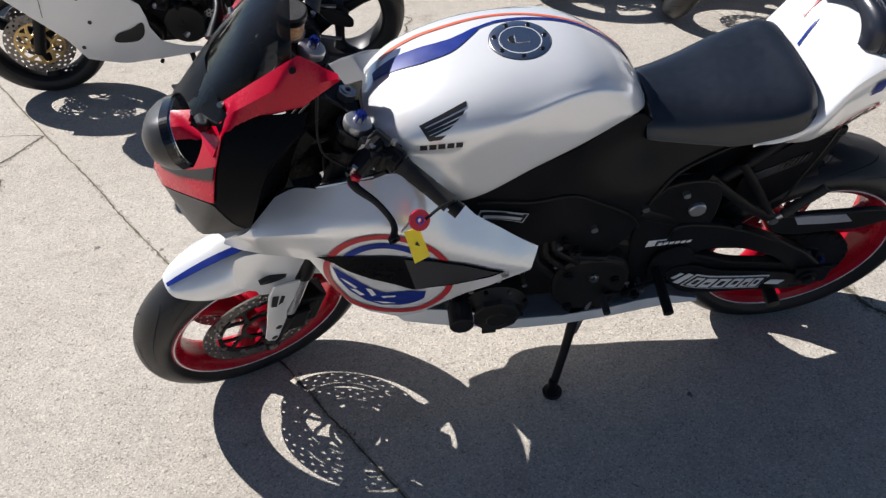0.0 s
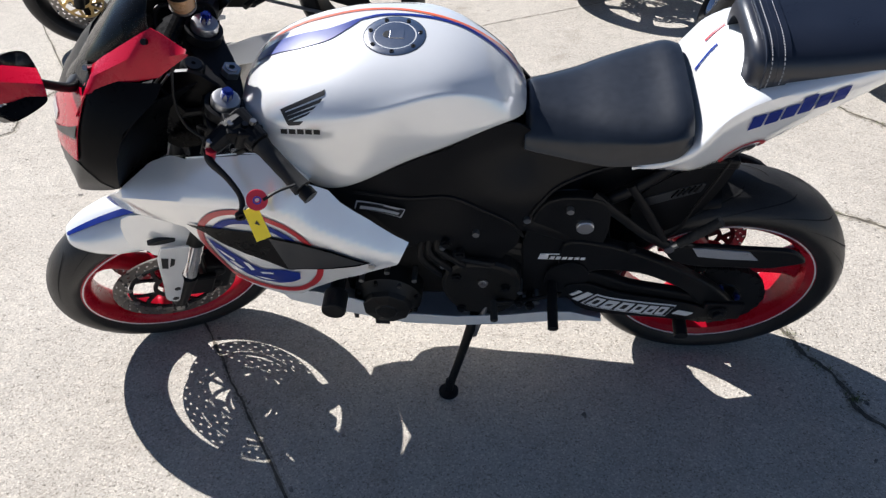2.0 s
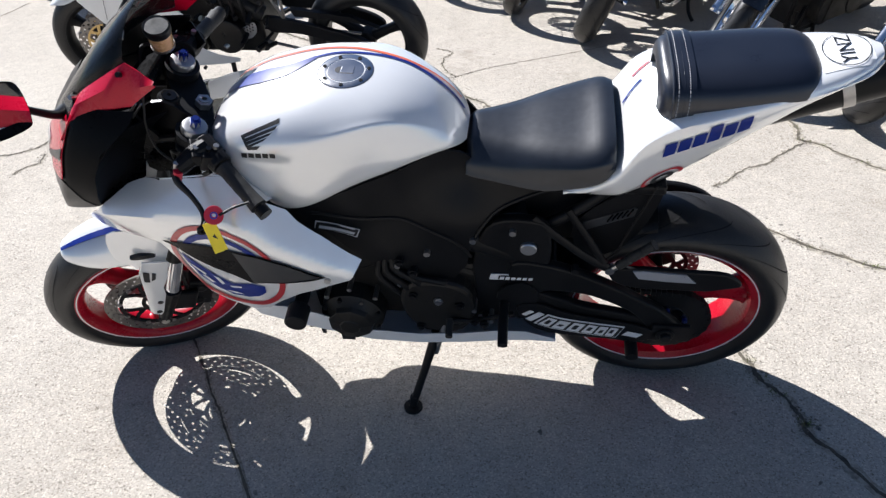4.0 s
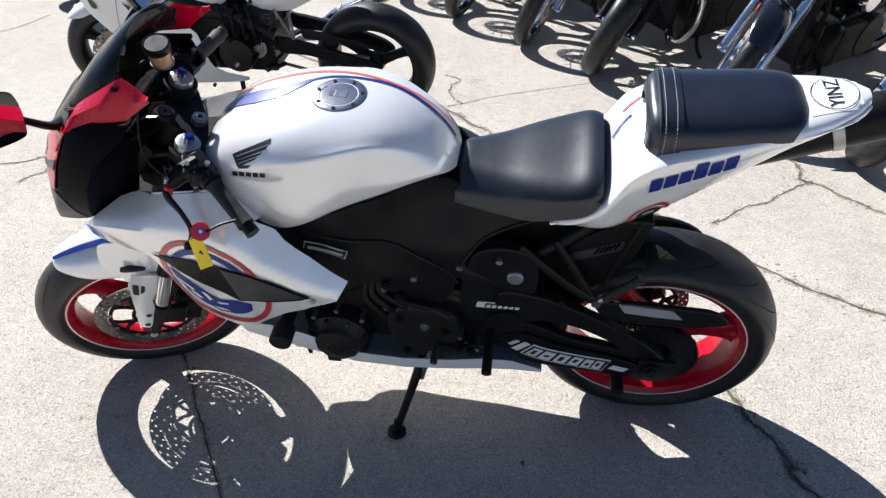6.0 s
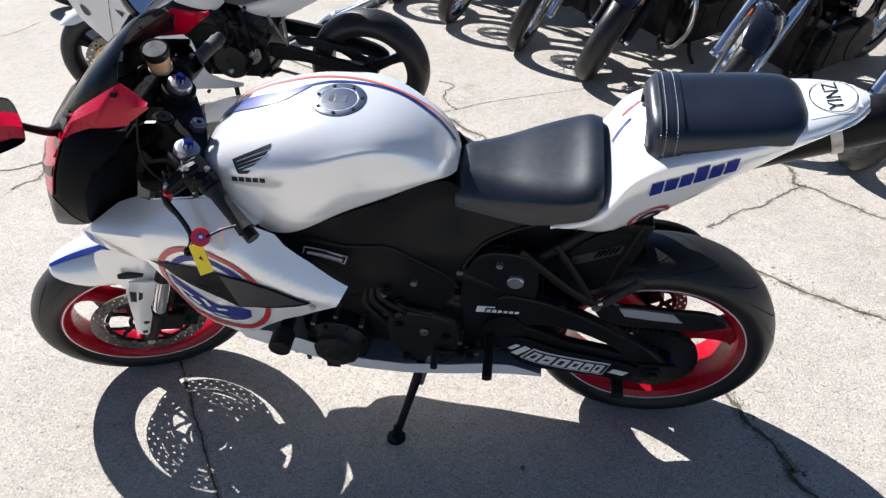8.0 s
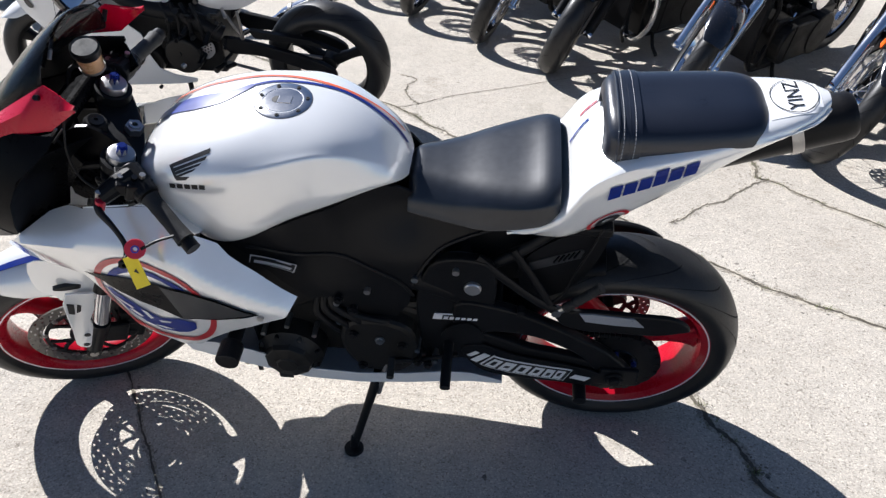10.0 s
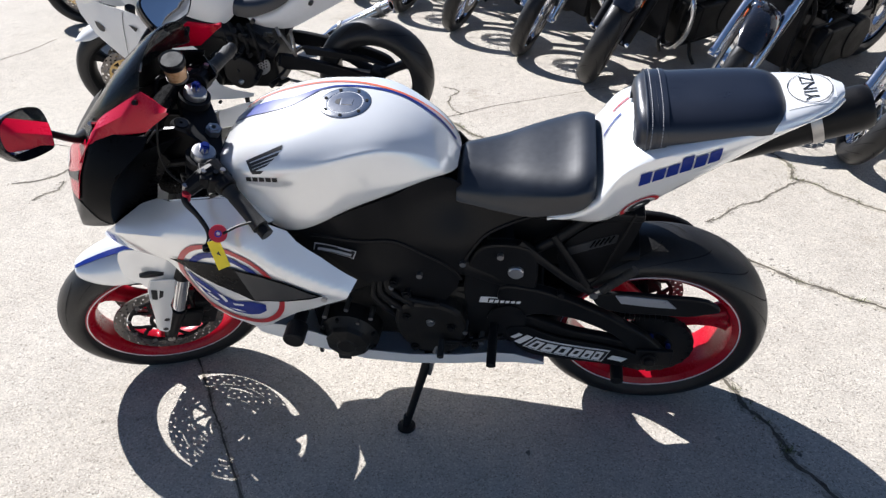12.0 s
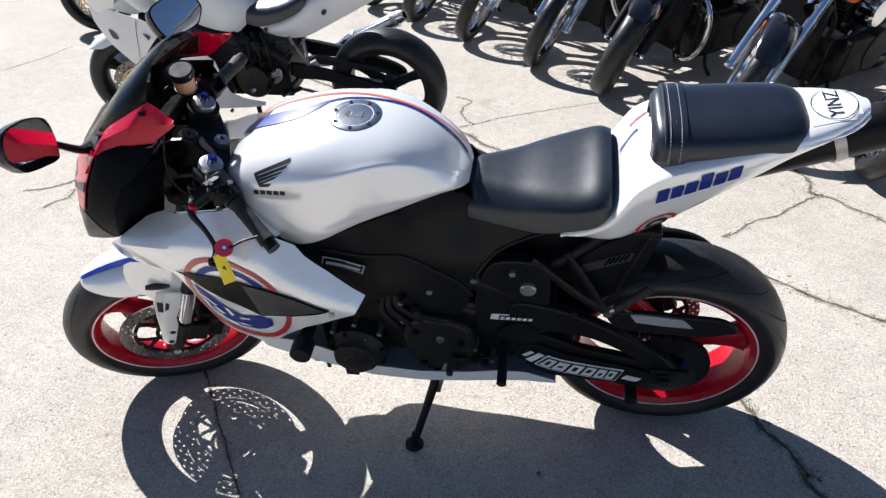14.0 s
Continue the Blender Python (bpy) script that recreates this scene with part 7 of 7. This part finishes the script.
    for s in (-1, 1):
        part("grip", rod(top + Vector((0.20, s * 0.365, 0.152)), top + Vector((0.29, s * 0.428, 0.128)), 0.018, 12), GRIP, c, "black grip")
    rows = []
    for x, w, zl, zt in ((0.50, 0.06, 0.76, 0.86), (0.60, 0.13, 0.74, 0.95), (0.75, 0.155, 0.73, 0.97), (0.90, 0.13, 0.72, 0.93), (1.02, 0.07, 0.72, 0.84)):
        rows.append([(x, -w * 0.6, zl), (x, -w, (zl * 1.4 + zt) / 2.4), (x, -w * 0.7, zt - 0.02), (x, 0, zt), (x, w * 0.7, zt - 0.02), (x, w, (zl * 1.4 + zt) / 2.4), (x, w * 0.6, zl)])
    part("fuel_tank", grid(rows), paint, c, "teardrop fuel tank", sub=2)
    rows = []
    for x, w, zt, zb in ((1.0, 0.10, 0.74, 0.66), (1.15, 0.15, 0.71, 0.64), (1.35, 0.16, 0.75, 0.66), (1.50, 0.12, 0.82, 0.72), (1.75, 0.10, 0.84, 0.76)):
        rows.append([(x, -w, zb), (x, -w, zt - 0.03), (x, -w * 0.75, zt), (x, 0, zt), (x, w * 0.75, zt), (x, w, zt - 0.03), (x, w, zb)])
    part("seat", grid(rows), LEATHER, c, "black seat", sub=1)
    rows = []
    for i in range(15):
        a = radians(5 + 150 * i / 14)
        rows.append([(1.62 + (0.36 - 0.05 * (1 - math.cos(u * radians(90)))) * math.cos(a), 0.10 * math.sin(u * radians(90)), 0.32 + (0.36 - 0.05 * (1 - math.cos(u * radians(90)))) * math.sin(a)) for u in [-1 + j / 4 for j in range(9)]])
    part("rear_mudguard", grid(rows), paint, c, "rear mudguard", solid=0.003)
    fr = part("frame", merge(tube([(0.50, 0, 0.86), (0.42, -0.12, 0.55), (0.46, -0.14, 0.22), (0.65, -0.14, 0.16), (1.15, -0.14, 0.20), (1.30, -0.12, 0.50)], 0.019, 10), tube([(0.50, 0, 0.86), (0.42, 0.12, 0.55), (0.46, 0.14, 0.22), (0.65, 0.14, 0.16), (1.15, 0.14, 0.20), (1.30, 0.12, 0.50)], 0.019, 10), tube([(0.48, 0, 0.84), (0.9, 0, 0.76), (1.3, 0, 0.62), (1.62, 0, 0.34)], 0.024, 10)), BLACK_METAL, c, "black tube frame")
    en = part("engine", merge(box((0.56, -0.17, 0.18), (1.20, 0.17, 0.46)), rod((0.98, -0.24, 0.34), (0.98, 0.24, 0.34), 0.13, 22), rod((0.68, -0.23, 0.32), (0.68, 0.23, 0.32), 0.115, 22), box((0.66, -0.235, 0.22), (1.0, 0.235, 0.44))), ENGINE, c, "dark engine case", bevel=0.012, smooth=False)
    for lean_ in (-26, 24):
        # one casting whose outline steps out at every fin
        barrel, rings = bmesh.new(), []
        for k in range(9):
            z = 0.02 + 0.030 * k
            for w, d, zz in ((0.065, 0.075, z), (0.085, 0.10, z), (0.085, 0.10, z + 0.016), (0.065, 0.075, z + 0.016)):
                rings.append([barrel.verts.new(q) for q in ((-w, -d, zz), (w, -d, zz), (w, d, zz), (-w, d, zz))])
        for lo, hi in zip(rings, rings[1:]):
            for q in range(4):
                barrel.faces.new((lo[q], lo[(q + 1) % 4], hi[(q + 1) % 4], hi[q]))
        barrel.faces.new(rings[0][::-1])
        barrel.faces.new(rings[-1])
        part("cylinder", put(barrel, pose(0.86, 0, 0.42, 0, lean_, 0)), ENGINE, en, "finned cylinder", smooth=False)
    part("air_cleaner", put(lathe([(0.0, -0.22), (0.08, -0.22), (0.095, -0.205), (0.095, -0.12)], 28), pose(0.86, 0, 0.58)), CHROME, en, "round chrome cover")
    for k in (0, 1):
        part("exhaust_pipe", tube([(0.75 + 0.2 * k, 0.10, 0.60), (0.62 + 0.28 * k, 0.20, 0.45), (0.75 + 0.28 * k, 0.22, 0.22 + 0.06 * k), (1.3, 0.22, 0.20 + 0.07 * k), (1.95, 0.22, 0.24 + 0.08 * k)], 0.03, 12), CHROME, c, "chrome exhaust pipe")
    for k in range(14):
        x, z, y = rnd.uniform(0.38, 1.2), rnd.uniform(0.18, 0.75), rnd.choice((-1, 1)) * rnd.uniform(0.12, 0.17)
        part("engine_detail", merge(tube([(x, y, z), (x + rnd.uniform(-0.08, 0.08), y * 1.1, z + rnd.uniform(-0.1, 0.1)), (x + rnd.uniform(-0.14, 0.14), y, z + rnd.uniform(-0.14, 0.14))], rnd.uniform(0.006, 0.013), 7, 4)), rnd.choice((BLACK_METAL, BLACK_SATIN, STEEL, CHROME)), en)
    part("side_stand", tube([(0.75, -0.14, 0.20), (0.72, -0.20, 0.10), (0.70, -0.265, 0.058)], 0.012, 8), BLACK_METAL, c, "side stand")
    if guard:
        part("engine_guard", tube([(0.44, 0, 0.74), (0.36, -0.20, 0.70), (0.33, -0.36, 0.58), (0.33, -0.38, 0.40), (0.38, -0.28, 0.25), (0.46, -0.12, 0.20)], 0.016, 10), CHROME, c, "chrome engine guard")
        part("engine_guard", tube([(0.44, 0, 0.74), (0.36, 0.20, 0.70), (0.33, 0.36, 0.58), (0.33, 0.38, 0.40), (0.38, 0.28, 0.25), (0.46, 0.12, 0.20)], 0.016, 10), CHROME, c, "chrome engine guard")
    for s in (-1, 1):
        part("mirror", merge(tube([top + Vector((0.16, s * 0.33, 0.16)), top + Vector((0.14, s * 0.40, 0.32))], 0.006, 8, 2), put(lathe([(0.0, 0.025), (0.04, 0.018), (0.055, 0.0), (0.0, -0.004)], 20), Matrix.Translation(top + Vector((0.14, s * 0.42, 0.36))) @ pose(0, 0, 0, 0, 0, 90))), CHROME, c, "round chrome mirror")
        part("radiator_hose", tube([(0.46, s * 0.10, 0.70), (0.50, s * 0.16, 0.55), (0.52, s * 0.14, 0.40)], 0.013, 8), BLACK_SATIN, c)
    part("horn", put(lathe([(0.0, -0.02), (0.045, -0.02), (0.05, 0.0), (0.03, 0.03)], 20), pose(0.40, -0.06, 0.62, 0, 0, 90)), CHROME, c, "chrome horn")
    part("radiator", box((0.40, -0.15, 0.24), (0.45, 0.15, 0.66)), BLACK_METAL, c, "black radiator", bevel=0.004, smooth=False)
    # the front end turned to the left about the steering axis
    turn = Matrix.Translation(STEM) @ Matrix.Rotation(radians(TURN), 4, rake) @ Matrix.Translation(-STEM)
    for ob in c.children:
        if ob.name.split(".")[0] in ("fork_slider", "fork_tube", "fork_cover", "axle_nut", "fork_clamp", "front_mudguard", "headlight", "turn_signal", "signal_stalk", "handlebar", "grip", "mirror") or ob in front:
            ob.matrix_basis = turn @ ob.matrix_basis
    return c


BLACK_CAR = mat("gloss_black_paint", (0.008, 0.008, 0.010), 0.15, 0, 0.2, coat=1.0)
HEAD = 45.0
SPOTS = [((-1.44, 5.36), 1), ((-0.90, 4.76), 0), ((-0.36, 4.16), 2), ((0.205, 3.53), 0), ((0.665, 2.97), 1), ((1.28, 2.42), 2), ((1.88, 1.86), 2), ((2.47, 1.27), 0)]
kinds = [cruiser("black cruiser with wire wheels and a chrome fork", False, 0, BLACK_CAR, False, False),
         cruiser("black cruiser with cast wheels, mudguard and chrome engine guard", True, 110, BLACK_CAR, True, True),
         cruiser("black cruiser with wire wheels and a deep front mudguard", False, 125, BLACK_CAR, False, True)]
used = set()
for (x, y), k in SPOTS:
    m = pose(x, y, 0, 0, 0, HEAD) @ pose(0, 0, 0, 12, 0, 0) @ pose(-0.014, 0.066, 0)
    if k in used:
        copy_thing(kinds[k], m)
    else:
        kinds[k].matrix_basis = m
        used.add(k)


# ---- a far building that the mirror shows ----
SIDING = mat("grey_metal_siding", (0.30, 0.31, 0.33), 0.5, 0.2, 0.08, 2, 20, spec=0.4)
ROOFING = mat("dark_sheet_roof", (0.13, 0.13, 0.14), 0.55, 0.1, 0.1, 2, 20)
shed = thing("building", pose(14.5, 12.5, 0, 0, 0, 30), "grey metal-sided building with a gabled roof", "building")
w_, d_, e_, r_ = 7.0, 5.0, 7.6, 9.4
body = bmesh.new()
for x in (-d_, d_):
    body.faces.new([body.verts.new(p) for p in ((x, -w_, 0), (x, w_, 0), (x, w_, e_), (x, 0, r_), (x, -w_, e_))])
for y in (-w_, w_):
    body.faces.new([body.verts.new(p) for p in ((-d_, y, 0), (d_, y, 0), (d_, y, e_), (-d_, y, e_))])
part("wall", body, SIDING, shed, "grey sheet siding", smooth=False, solid=0.15, offset=-1)
for s_ in (-1, 1):
    slab = grid([[(-d_ - 0.4, s_ * (w_ + 0.5), e_ - 0.1), (d_ + 0.4, s_ * (w_ + 0.5), e_ - 0.1)], [(-d_ - 0.4, 0, r_ + 0.03), (d_ + 0.4, 0, r_ + 0.03)]])
    part("roof", slab, ROOFING, shed, "dark sheet roof", smooth=False, solid=0.12)
for k in range(14):
    y = -w_ + 0.5 + k
    part("batten", box((-d_ - 0.05, y - 0.03, 0.0), (-d_ - 0.002, y + 0.03, e_ + (r_ - e_) * (1 - abs(y) / w_) - 0.05)), SIDING, shed, "", smooth=False)
part("door", box((-d_ - 0.06, -1.9, 0.0), (-d_ - 0.003, 1.9, 3.6)), WHITE_OLD, shed, "white roller door", smooth=False)
